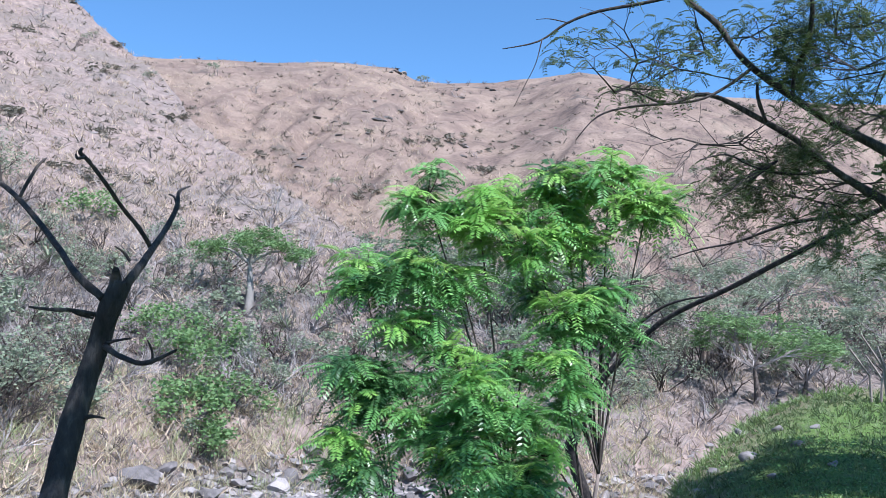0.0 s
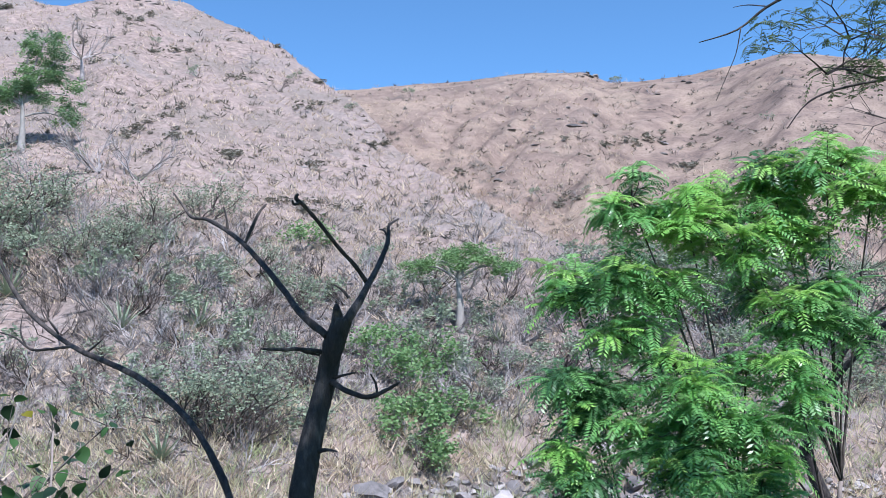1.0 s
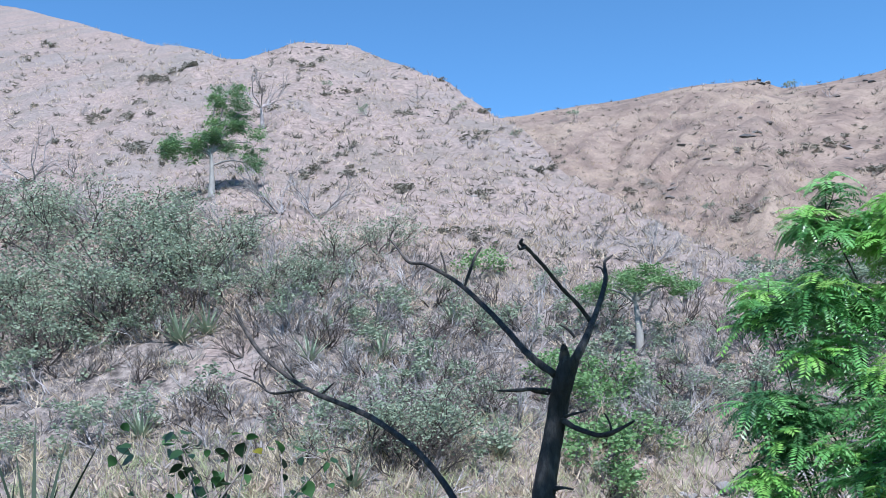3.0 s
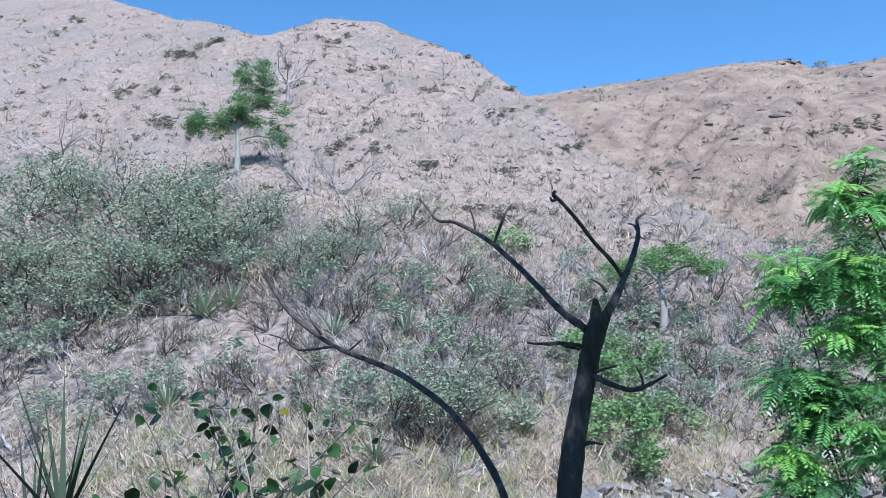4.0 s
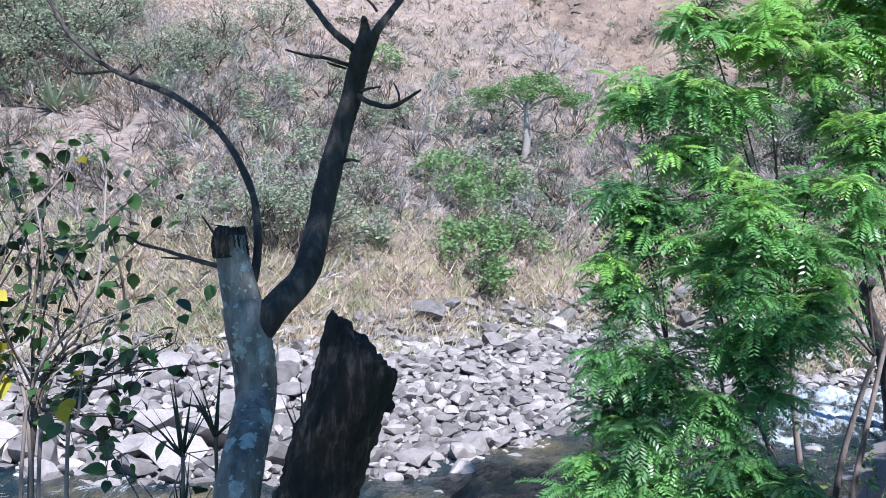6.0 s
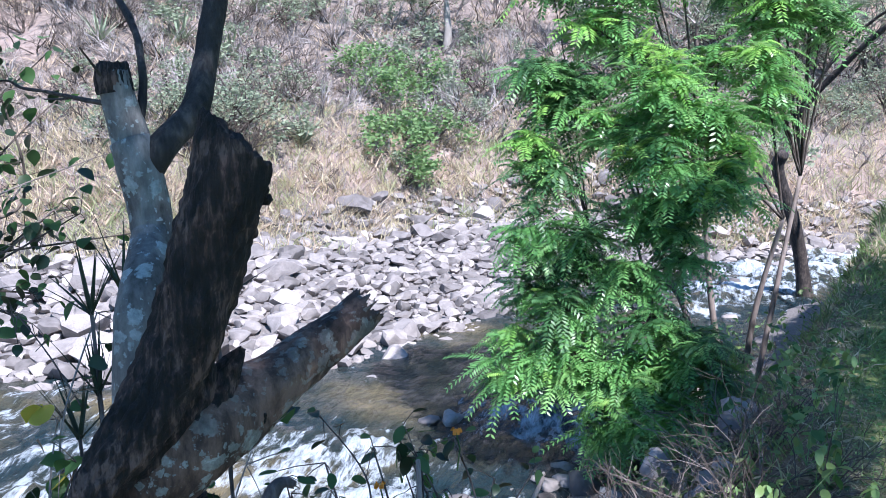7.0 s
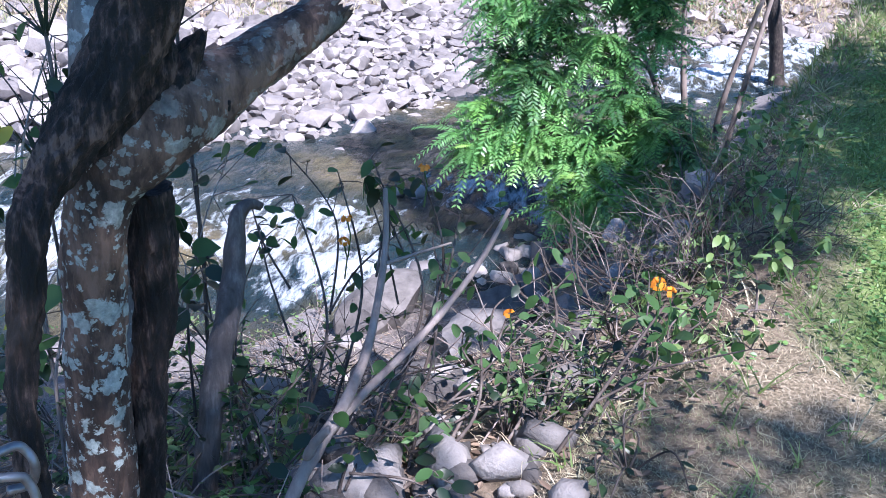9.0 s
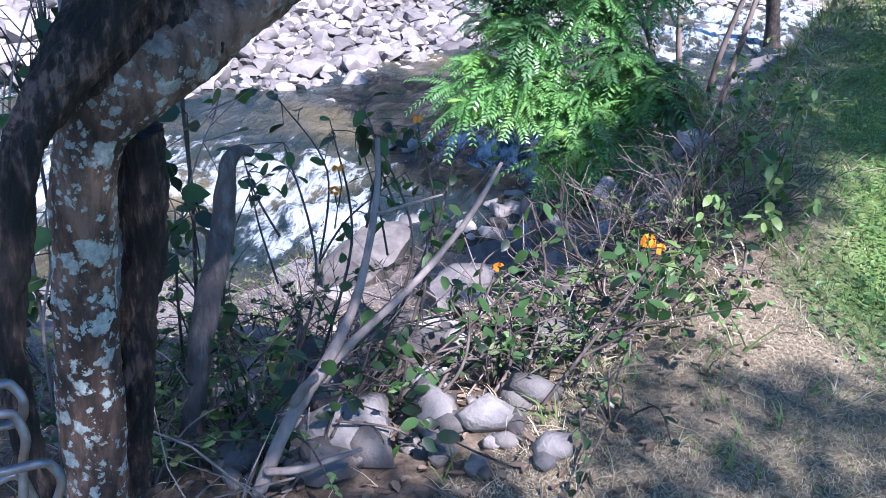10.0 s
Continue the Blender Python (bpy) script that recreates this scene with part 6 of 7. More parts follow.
def lobed_tree(name, label, bearing, rise, trunk, lobes, bark, leaf_meshes, seed, flat=1.0, per=14, size=0.75, unit=0.0):
    """A tree with a crown of uneven masses; lobes give centre and radius above the foot."""
    rng = random.Random(seed)
    x, y, z, r = spot(bearing, rise, 13.0)
    tree = thing(name, x, y, z - 0.15, label, "tree")
    a = radians(bearing)
    k = r / unit if unit else 1.0
    trunk, size, lobes = [q * k for q in trunk], size * k, [[q * k for q in lobe] for lobe in lobes]
    across = Vector((math.cos(a), math.sin(a), 0))
    bag = Bag()
    tube(bag, spline([(0, 0, 0), across * 0.05 + Vector((0, 0, trunk[0] * 0.5)), Vector((0, 0, trunk[0]))], 5), [trunk[1] * 1.7, trunk[1], trunk[1] * 0.5], 9, 0.08, seed)
    part("trunk", bag.mesh("trunk", bark, True), tree)
    for u, w, h, rad in lobes:
        c = across * u + Vector((-across.y, across.x, 0)) * w + Vector((0, 0, h))
        bag = Bag()
        top = Vector((0, 0, min(trunk[0], h)))
        tube(bag, spline([top * 0.9, top.lerp(c, 0.5) + Vector((0, 0, 0.15)), c], 4), [trunk[1] * 0.5, trunk[1] * 0.35, trunk[1] * 0.2], 5, 0.1, seed)
        part("branch", bag.mesh("branch", bark, True), tree)
        for _ in range(per):
            d = rand_dir(rng)
            q = c + Vector((d.x * rad, d.y * rad, d.z * rad * flat)) * rng.uniform(0.4, 1.05)
            ob = new("foliage", rng.choice(leaf_meshes))
            ob.parent = tree
            ob.matrix_basis = pose(*q, rng.uniform(-25, 25), rng.uniform(-25, 25), rng.uniform(0, 360)) @ Matrix.Diagonal((*[size * rng.uniform(0.6, 1.2)] * 3, 1))


lobed_tree("kapok_tree", "small umbrella-shaped tree with a swollen pale trunk", 11.6, 3.8, (2.3, 0.13), [(-1.5, 0, 2.6, 0.6), (-0.7, 0.4, 2.9, 0.7), (0.2, 0, 3.1, 0.8), (1.0, 0, 2.9, 0.7), (1.7, 0, 2.5, 0.55), (0.2, -0.7, 2.7, 0.7)], M_PALEBARK, CLUMP, 41, 0.5, 12, 0.6)
lobed_tree("slope_tree", "dark green irregular tree on the upper slope", 37.3, 14.5, (2.6, 0.12), [(0.95, 0, 5.5, 0.75), (0.7, 0.3, 4.2, 0.85), (1.5, 0, 4.6, 0.7), (0.25, 0, 5.0, 0.55), (0.5, -0.4, 3.4, 0.6), (2.0, 0, 2.9, 0.85), (1.9, 0.3, 1.9, 0.6), (1.0, 0, 2.7, 0.6), (-1.5, 0, 2.8, 0.6), (-0.8, 0.3, 2.4, 0.5), (-2.0, 0, 2.5, 0.4), (0.1, 0, 3.0, 0.5), (-0.5, 0, 2.9, 0.5), (1.4, 0, 3.7, 0.6)], M_PALEBARK, list(CLUMP_DARK) + list(CLUMP)[:2], 42, 0.8, 12, 0.66, 45.0)
slope_tree("bare_tree", "leafless grey-brown tree near the ridge", 34.0, 18.6, 1.8, 0.15, 6.0, 2.5, M_TWIG, None, 44, False)
slope_tree("slope_tree", "olive thorn tree beyond the river", -18.6, -1.4, 1.6, 0.12, 5.0, 1.6, M_BROWN, CLUMP, 45, True, 60)
slope_tree("slope_tree", "green bushy tree beyond the terrace", -21.2, -0.9, 0.8, 0.12, 3.6, 2.2, M_BROWN, CLUMP, 46, True, 80)
for b, e, w, h, s in [(-26, 0.5, 6, 2.4, 47), (-24, 2.2, 7, 2.6, 48), (-15.5, 0.4, 5, 1.6, 49), (-12, 1.2, 5, 1.8, 50), (-8, 1.8, 5, 1.8, 51), (-3, 2.6, 5, 1.8, 52), (1, 3.2, 5, 1.8, 53), (-20, 3.0, 6, 2, 54), (-28, -0.2, 5, 2.4, 55)]:
    slope_tree("thorn_bush_tree", "grey-green thorn tree at the foot of the far hill", b, e, 1.5, 0.1, w, h, M_BROWN, FINE_BIG, s, True, 44)


def agave(x, y, z, size, seed, mat, label, leaves=26):
    rng = random.Random(seed)
    plant = thing("agave", x, y, z - 0.03, label, "agave", "agaves on the slope")
    for i in range(leaves):
        a = 2.4 * i
        e = 0.25 + 1.1 * (i / leaves)
        bag = Bag()
        d = Vector((math.cos(a) * math.cos(e), math.sin(a) * math.cos(e), math.sin(e)))
        blade(bag, Vector((0, 0, 0.02)), d, Vector((-d.y, d.x, 0.01)).cross(d), size * rng.uniform(0.75, 1.05), size * 0.09, 0.12, 3)
        part("leaf", bag.mesh("leaf", mat), plant)


for b, e, s in [(39.2, 6.0, 1.5), (37.6, 6.4, 1.2), (41.4, 0.6, 1.1), (29.4, -3.0, 0.9), (33.0, 7.2, 1.0), (31.6, 4.6, 1.0), (27.2, 4.4, 1.1), (24.4, 3.8, 0.9), (36.2, 9.4, 1.2), (9.4, 3.0, 0.8), (20.4, -1.6, 1.0), (30.8, 9.6, 1.2), (22.8, 6.4, 1.0)]:
    agave(*spot(b, e, 13.0)[:3], s * 1.35, int(b * 10), L_AGAVE, "grey-green agave rosette on the slope")


def fence():
    rng = random.Random(3)
    x0, y0 = 9.6, 21.0
    rail = thing("stick_fence", x0, y0, ground_z(x0, y0), "rough leaning stick fence of dry grey poles", "fence")
    for i in range(22):
        x, y = i * 0.16, -i * 0.05 + rng.gauss(0, 0.05)
        bag = Bag()
        h = rng.uniform(1.0, 1.5)
        tube(bag, [(x, y, -0.1), (x - 0.12 + rng.gauss(0, 0.1), y, h * 0.5), (x - 0.28 + rng.gauss(0, 0.12), y, h)], [0.035, 0.03, 0.022], 5, 0.1, i)
        part("pole", bag.mesh("pole", M_STICK), rail)


fence()

# ---- plants and litter on the near bank ----
LANTANA = [
    ((-0.49, 1.98, -0.46), (-0.36, 2.32, -0.12)),
    ((-0.38, 2.01, -0.44), (-0.17, 2.41, -0.1)),
    ((-0.29, 2.03, -0.5), (-0.12, 2.56, -0.06)),
    ((-0.13, 2.16, -0.57), (-0.05, 2.37, -0.14)),
    ((-0.01, 2.27, -0.57), (0.03, 2.52, -0.17)),
    ((0.04, 2.18, -0.51), (0.31, 2.37, 0.1)),
    ((-0.73, 2.31, -0.27), (-0.78, 2.61, 0.26)),
    ((-0.67, 2.44, -0.22), (-0.66, 2.71, 0.28)),
    ((-0.51, 2.39, -0.24), (-0.5, 2.6, 0.31)),
    ((-0.51, 2.49, -0.18), (-0.42, 2.77, 0.3)),
    ((-0.41, 2.52, -0.22), (-0.31, 2.84, 0.15)),
    ((-0.52, 2.28, -0.26), (-0.34, 2.63, 0.03)),
    ((-0.64, 2.03, -0.27), (-0.82, 2.17, 0.05)),
    ((-0.45, 1.88, -0.31), (-0.42, 2.0, -0.17)),
    ((-0.85, 2.37, -0.28), (-1.03, 2.51, 0.13)),
    ((-0.27, 2.44, -0.32), (-0.05, 2.82, 0.07)),
    ((-0.33, 2.12, -0.35), (-0.31, 2.23, -0.2)),
    ((0.11, 2.28, -0.46), (0.29, 2.42, -0.01)),
    ((0.25, 2.68, -0.29), (0.45, 2.76, -0.11)),
    ((0.6, 2.94, -0.22), (0.64, 3.04, -0.05)),
    ((-0.62, 1.71, -0.31), (-0.65, 1.92, -0.07)),
    ((0.25, 1.88, -0.28), (0.09, 1.93, -0.27)),
]
FLOWERS = [(0.29, 2.35, 0.17), (0.32, 2.37, 0.14), (-0.11, 2.54, -0.04), (-0.64, 2.66, 0.1), (-0.41, 2.76, 0.32), (-0.63, 2.67, 0.17), (0.29, 2.41, 0.14)]
BROAD = [
    ((-2.88, 3.16, 0.52), (-2.92, 3.12, 1.3)),
    ((-2.87, 3.17, 0.52), (-2.86, 3.31, 1.74)),
    ((-2.62, 3.25, 0.57), (-2.7, 3.32, 1.45)),
    ((-2.63, 3.24, 0.59), (-2.6, 3.4, 1.61)),
    ((-2.61, 3.26, 0.62), (-2.32, 3.35, 1.36)),
    ((-2.9, 3.14, 0.52), (-3.12, 3.07, 1.37)),
    ((-2.67, 3.08, 0.56), (-2.77, 3.12, 1.17)),
    ((-2.53, 3.2, 0.64), (-2.14, 3.35, 0.96)),
    ((-2.62, 3.25, 0.59), (-2.69, 3.45, 1.73)),
    ((-2.33, 3.1, 0.55), (-2.29, 3.13, 0.8)),
    ((-2.72, 2.9, 0.55), (-2.85, 2.92, 0.92)),
    ((-2.64, 3.23, 0.59), (-2.46, 3.5, 1.61)),
    ((-3.08, 2.97, 0.54), (-3.12, 2.91, 1.21)),
    ((-1.54, 2.44, 0.13), (-1.54, 2.67, 0.69)),
    ((-1.42, 2.15, -0.13), (-1.45, 2.38, 0.31)),
    ((-1.31, 2.11, -0.03), (-1.54, 2.43, 0.42)),
    ((-1.04, 2.39, -0.07), (-1.03, 2.51, 0.35)),
    ((-0.92, 2.34, -0.1), (-0.99, 2.31, 0.13)),
    ((-1.19, 1.82, -0.19), (-1.28, 2.01, 0.08)),
    ((-1.25, 2.03, -0.15), (-1.27, 2.14, 0.16)),
]
SWORDS = [((-2.66, 2.33, 1.86), 1.00), ((-1.41, 2.62, 1.02), 0.30), ((-1.5, 2.58, 0.96), 0.30), ((-1.08, 2.56, 1.0), 0.30), ((-1.49, 2.57, 0.71), 0.30), ((-2.79, 2.33, 1.68), 0.90), ((-1.54, 2.53, 0.58), 0.30)]
STALK = [(-2.71, 3.37, 1.11), (-2.64, 3.41, 1.44), (-2.6, 3.45, 1.68), (-2.55, 3.48, 1.88)]
LOOPS = [
    [(-0.6, 0.95, 0.42), (-0.57, 0.98, 0.43), (-0.56, 0.99, 0.42), (-0.55, 0.99, 0.4), (-0.56, 0.99, 0.37), (-0.58, 0.97, 0.37)],
    [(-0.59, 0.93, 0.41), (-0.56, 0.96, 0.4), (-0.55, 0.97, 0.39), (-0.54, 0.97, 0.36), (-0.55, 0.97, 0.32), (-0.55, 0.96, 0.27)],
    [(-0.57, 0.9, 0.35), (-0.55, 0.92, 0.34), (-0.51, 0.95, 0.34), (-0.5, 0.96, 0.33), (-0.49, 0.96, 0.31), (-0.5, 0.96, 0.28)],
    [(-0.6, 0.96, 0.28), (-0.57, 0.98, 0.29), (-0.56, 0.99, 0.25), (-0.55, 0.99, 0.2)],
]


def leaf_shape(seed, length, width, mat, rounded=False):
    """A broad leaf with a folded midrib, toothed outline and drooping tip; length along x."""
    rng = random.Random(seed)
    n = 6
    verts, faces = [], []
    for i in range(n + 1):
        t = i / n
        w = width * 0.5 * (math.sin(math.pi * min(1, t * (0.95 if rounded else 0.86) + (0.12 if rounded else 0.10))) ** 0.8) if i < n else 0.0
        z = -0.22 * length * t * t + 0.02 * length * math.sin(5 * t + seed)
        verts += [Vector((length * t, -w * rng.uniform(0.92, 1.05), z + 0.16 * w)), Vector((length * t, 0, z)), Vector((length * t, w * rng.uniform(0.92, 1.05), z + 0.16 * w))]
    for i in range(n):
        a = 3 * i
        faces += [(a, a + 3, a + 4, a + 1), (a + 1, a + 4, a + 5, a + 2)]
    return mesh_from("leaf", verts, faces, mat, True)


def leafy_stem(plant, base, tip, rng, leaves, shapes, radius, spacing, mat, bend=0.12, scale=(0.7, 1.15), via=None):
    """One stem with pairs of leaves along its upper part."""
    b, t = Vector(base), Vector(tip)
    o = plant.matrix_basis.translation
    if via is None:
        mid = b.lerp(t, 0.55) + Vector((rng.gauss(0, 1), rng.gauss(0, 1), 0)) * (t - b).length * bend
        line = spline([b - o, mid - o, t - o], 8)
    else:
        g = Vector(via)
        mid = g.lerp(t, 0.5) + Vector((rng.gauss(0, 1), rng.gauss(0, 1), 0)) * (t - g).length * bend
        line = spline([b - o, g - o, mid - o, t - o], 8)
    bag = Bag()
    tube(bag, line, [radius, radius * 0.8, radius * 0.45], 6, 0.1, rng.randrange(999))
    k0 = int(len(line) * 0.35)
    for i in range(leaves):
        q = line[rng.randrange(k0, len(line))] if i > 2 else line[-1]
        way = line[-1] - line[-3]
        a = rng.uniform(0, 360)
        ob = new("leaf", rng.choice(shapes))
        ob.parent = plant
        off = Vector((rng.gauss(0, spacing), rng.gauss(0, spacing), rng.gauss(0, spacing)))
        s = rng.uniform(*scale)
        ob.matrix_basis = pose(*(q + off), rng.uniform(-50, 50), rng.uniform(-30, 65), a) @ Matrix.Diagonal((s, s, s, 1))
        if off.length > 0.03:
            tube(bag, [q, q + off * 0.6 + Vector((0, 0, 0.005)), q + off], [0.0022, 0.0018, 0.0014], 3, cap=False)
    part("stem", bag.mesh("stem", mat, True), plant)


def lantana():
    rng = random.Random(15)
    shapes = [leaf_shape(s, 0.054, 0.033, m) for s, m in ((1, L_BROAD), (2, L_BROAD), (3, L_BROAD), (4, L_DARKLEAF), (5, L_DARKLEAF))]
    for base, tip in LANTANA:
        g = Vector(base)
        foot = (g.x, g.y, ground_z(g.x, g.y) - 0.03)
        plant = thing("lantana_shrub", *foot, "leafy shrub with dark green oval leaves on the near bank", "shrub", "lantana shrubs")
        leafy_stem(plant, foot, tip, rng, 8, shapes, 0.006, 0.035, M_BROWN)
        t = Vector(tip)
        for _ in range(2):
            side = t + Vector((rng.gauss(0, 0.14), rng.gauss(0, 0.14), rng.uniform(-0.15, 0.05)))
            leafy_stem(plant, Vector(foot).lerp(t, rng.uniform(0.4, 0.7)), side, rng, 5, shapes, 0.004, 0.03, M_BROWN)
    for i, p in enumerate(FLOWERS):
        head = thing("lantana_flower", *p, "small orange flower cluster on a leafy stem", "flower", "orange flowers")
        for k in range(9):
            bag = Bag()
            d = rand_dir(rng, 0.0, 1.0)
            side = d.orthogonal().normalized()
            up = d.cross(side)
            c = d * 0.018
            bag.put([c + side * 0.008, c + up * 0.008, c - side * 0.008, c - up * 0.008, c * 0.4], [(0, 1, 2, 3), (0, 4, 1), (2, 4, 3)])
            part("petal", bag.mesh("petal", L_ORANGE), head)
        bag = Bag()
        tube(bag, [(0, 0, -0.12), (0.01, 0, -0.05), (0, 0, 0)], [0.003, 0.0025, 0.003], 4)
        part("stalk", bag.mesh("stalk", L_BROAD), head)


L_DARKLEAF = leaf_material("dark_leaf", (0.006, 0.016, 0.008), (0.014, 0.034, 0.014), (0.03, 0.065, 0.02), 0.4, 0.25, False)
lantana()


def broad_shrubs():
    rng = random.Random(25)
    shapes = [leaf_shape(s, 0.072, 0.062, m, True) for s, m in ((11, L_BROAD), (12, L_DARKLEAF), (13, L_BROAD), (14, L_DARKLEAF), (15, L_DARKLEAF))]
    yellow = leaf_shape(16, 0.10, 0.09, L_YELLOW, True)
    for i, (base, tip) in enumerate(BROAD):
        g = Vector(base)
        foot = (g.x, g.y, min(g.z, ground_z(g.x, g.y) + 0.02))
        plant = thing("broad_leaf_shrub", *foot, "thin-stemmed shrub with round green leaves and a few yellow ones", "shrub", "broad-leaved shrubs")
        leafy_stem(plant, foot, tip, rng, 18 if i < 13 else 8, shapes + ([yellow] if i % 3 == 0 else []), 0.009 if i < 13 else 0.005, 0.06, (M_BROWN, M_STICK)[i % 2], 0.14, (0.5, 1.15), base)
        t = Vector(tip)
        for _ in range(3 if i < 13 else 1):
            side = t + Vector((rng.gauss(0, 0.22), rng.gauss(0, 0.2), rng.uniform(-0.3, 0.1)))
            leafy_stem(plant, g.lerp(t, rng.uniform(0.1, 0.6)), side, rng, 9, shapes, 0.005 if i < 13 else 0.003, 0.05, (M_STICK, M_BROWN)[i % 2], 0.16, (0.5, 1.1))


broad_shrubs()


def sword_plants():
    rng = random.Random(35)
    for (x, y, z), size in SWORDS:
        z0 = min(z, ground_z(x, y) + 0.02)
        plant = thing("sword_plant", x, y, z0, "dark green plant with stiff sword-shaped leaves", "plant", "sword-leaved plants")
        leaf = 0.16 + 0.42 * size
        top = max(z - z0 - leaf * 0.9, 0.0)
        bag = Bag()
        tube(bag, [(0, 0, 0), (0.02, 0.01, top * 0.5), (0, 0, top + 0.02)], [0.007, 0.006, 0.006], 7, 0.15, 3)
        part("stem", bag.mesh("stem", M_BROWN, True), plant)
        for i in range(10):
            a = 2.4 * i
            e = rng.uniform(0.5, 1.45)
            d = Vector((math.cos(a) * math.cos(e), math.sin(a) * math.cos(e), math.sin(e)))
            bag = Bag()
            blade(bag, Vector((0, 0, top)), d, Vector((0, 0, 1)).cross(d).cross(d), leaf * rng.uniform(0.7, 1.15), (0.02 + 0.026 * size) * 0.6, 0.08, 3)
            part("leaf", bag.mesh("leaf", L_SWORD), plant)


sword_plants()

dry_stalk = thing("dry_stalk", *STALK[0], "tall pale dry grass stalk", "stalk")
bag = Bag()
tube(bag, [Vector(p) - Vector(STALK[0]) for p in STALK], [0.004, 0.0035, 0.003, 0.002], 5)
part("stem", bag.mesh("stem", M_PALEBARK), dry_stalk)

metal, mnt, mb = material("dull_metal")
mb.inputs["Metallic"].default_value = 0.7
mb.inputs["Roughness"].default_value = 0.42
mnt.links.new(ramp(mnt, noise_of(mnt, where(mnt), 30, 4), [(0.3, (0.10, 0.11, 0.12)), (0.7, (0.26, 0.27, 0.29))]), mb.inputs["Base Color"])
frame_base = (-0.60, 0.93, ground_z(-0.60, 0.93))
tube_frame = thing("metal_frame", *frame_base, "bent grey metal tube frame leaning by the tree trunk", "metal frame")
for line in LOOPS:
    bag = Bag()
    tube(bag, spline([Vector(p) - Vector(frame_base) for p in line], 5), [0.0065], 8)
    part("tube", bag.mesh("tube", metal, True), tube_frame)
bag = Bag()
low = Vector(LOOPS[1][-1]) - Vector(frame_base)
tube(bag, [low, low * 0.5, Vector((0.0, 0.0, 0.0))], [0.0065], 8)
part("leg", bag.mesh("leg", metal, True), tube_frame)


def near_grass():
    rng = random.Random(45)
    fields = [("lawn_grass", "short green grass on the terrace", "grass", L_LAWN, 34000, 0.04, 0.0036, False), ("dry_grass", "sun-bleached dry grass on the terrace edge", "dry grass", L_DRY, 80000, 0.021, 0.0017, True)]
    for name, label, category, mat, count, length, width, dry in fields:
        n = count * 4
        gen = np.random.default_rng(count)
        az, r = np.radians(gen.uniform(-46, 14, n)), 1.15 * np.exp(gen.uniform(0, 1, n) ** (1.35 if dry else 1.0) * math.log(24 if dry else 40))
        x, y = -np.sin(az) * r, np.cos(az) * r
        edge = to_line(x, y, BANK_EDGE)
        z = height(x, y)[0]
        # dry near the bank's edge and close by, green further in
        dryness = height(x, y)[4]
        keep = (edge < 0.12) & ((gen.uniform(0, 1, n) < dryness) == dry)
        bag, made = Bag(), 0
        for i in np.nonzero(keep)[0]:
            made += 1
            if made > count:
                break
            s = (0.75 + 0.5 * rng.random()) * (1 + r[i] / 7)
            d = Vector((rng.gauss(0, 0.85 if dry else 0.5), rng.gauss(0, 0.85 if dry else 0.5), 1)).normalized()
            blade(bag, Vector((x[i], y[i], z[i] - 0.004)), d, rand_dir(rng), length * s, width * (1 + r[i] / 5), rng.uniform(0.1, 0.5), 2)
        tagged(new(name, bag.mesh(name, mat)), label, category, kind="stuff")


near_grass()


def bank_litter():
    """Dry twigs, straw and fallen leaves over the near bank."""
    rng = random.Random(55)
    gen = np.random.default_rng(56)
    n = 5200
    az, r = np.radians(gen.uniform(-14, 40, n)), gen.uniform(1.3, 8.5, n)
    x, y = -np.sin(az) * r, np.cos(az) * r
    near, edge = -to_line(x, y, NEAR_WATER), to_line(x, y, BANK_EDGE)
    z = height(x, y)[0]
    ok = np.nonzero((near > 0.3) & (edge > -0.35))[0]
    twigs, straw, leaves = Bag(), Bag(), Bag()
    for k, i in enumerate(ok):
        p = Vector((x[i], y[i], z[i]))
        if k % 8 == 0:
            if edge[i] < 0.1:
                continue
            a = rng.uniform(0, 2 * math.pi)
            d = Vector((math.cos(a), math.sin(a), rng.uniform(-0.1, 0.75))).normalized()
            l = rng.uniform(0.15, 0.6)
            rad = rng.uniform(0.002, 0.005)
            tube(twigs, [p, p + d * l * 0.5 + rand_dir(rng) * 0.04, p + d * l + rand_dir(rng) * 0.05], [rad, rad * 0.8, rad * 0.4], 4, cap=False)
        elif k % 4 == 1:
            for _ in range(4):
                d = Vector((rng.gauss(0, 0.7), rng.gauss(0, 0.7), rng.uniform(0.2, 1))).normalized()
                blade(straw, p, d, rand_dir(rng), rng.uniform(0.04, 0.07 + 0.02 * r[i]), 0.004, 0.3, 2)
        else:
            d = rand_dir(rng, -0.1, 0.2)
            oval_leaf(leaves, p + Vector((0, 0, 0.012)), d, Vector((rng.gauss(0, 0.3), rng.gauss(0, 0.3), 1)), rng.uniform(0.02, 0.05), rng.uniform(0.012, 0.026))
    tagged(new("dead_twigs", twigs.mesh("dead_twigs", M_STICK)), "tangle of dry grey twigs on the bank", "twigs", kind="stuff")
    tagged(new("bank_straw", straw.mesh("bank_straw", L_DRY)), "dry straw and weeds on the bank", "straw", kind="stuff")
    tagged(new("leaf_litter", leaves.mesh("leaf_litter", L_LITTER)), "fallen brown leaves on the bank", "leaf litter", kind="stuff")


L_LITTER = leaf_material("litter_leaf", (0.07, 0.045, 0.03), (0.16, 0.11, 0.075), (0.32, 0.24, 0.17), 0.8, 0.15)
bank_litter()


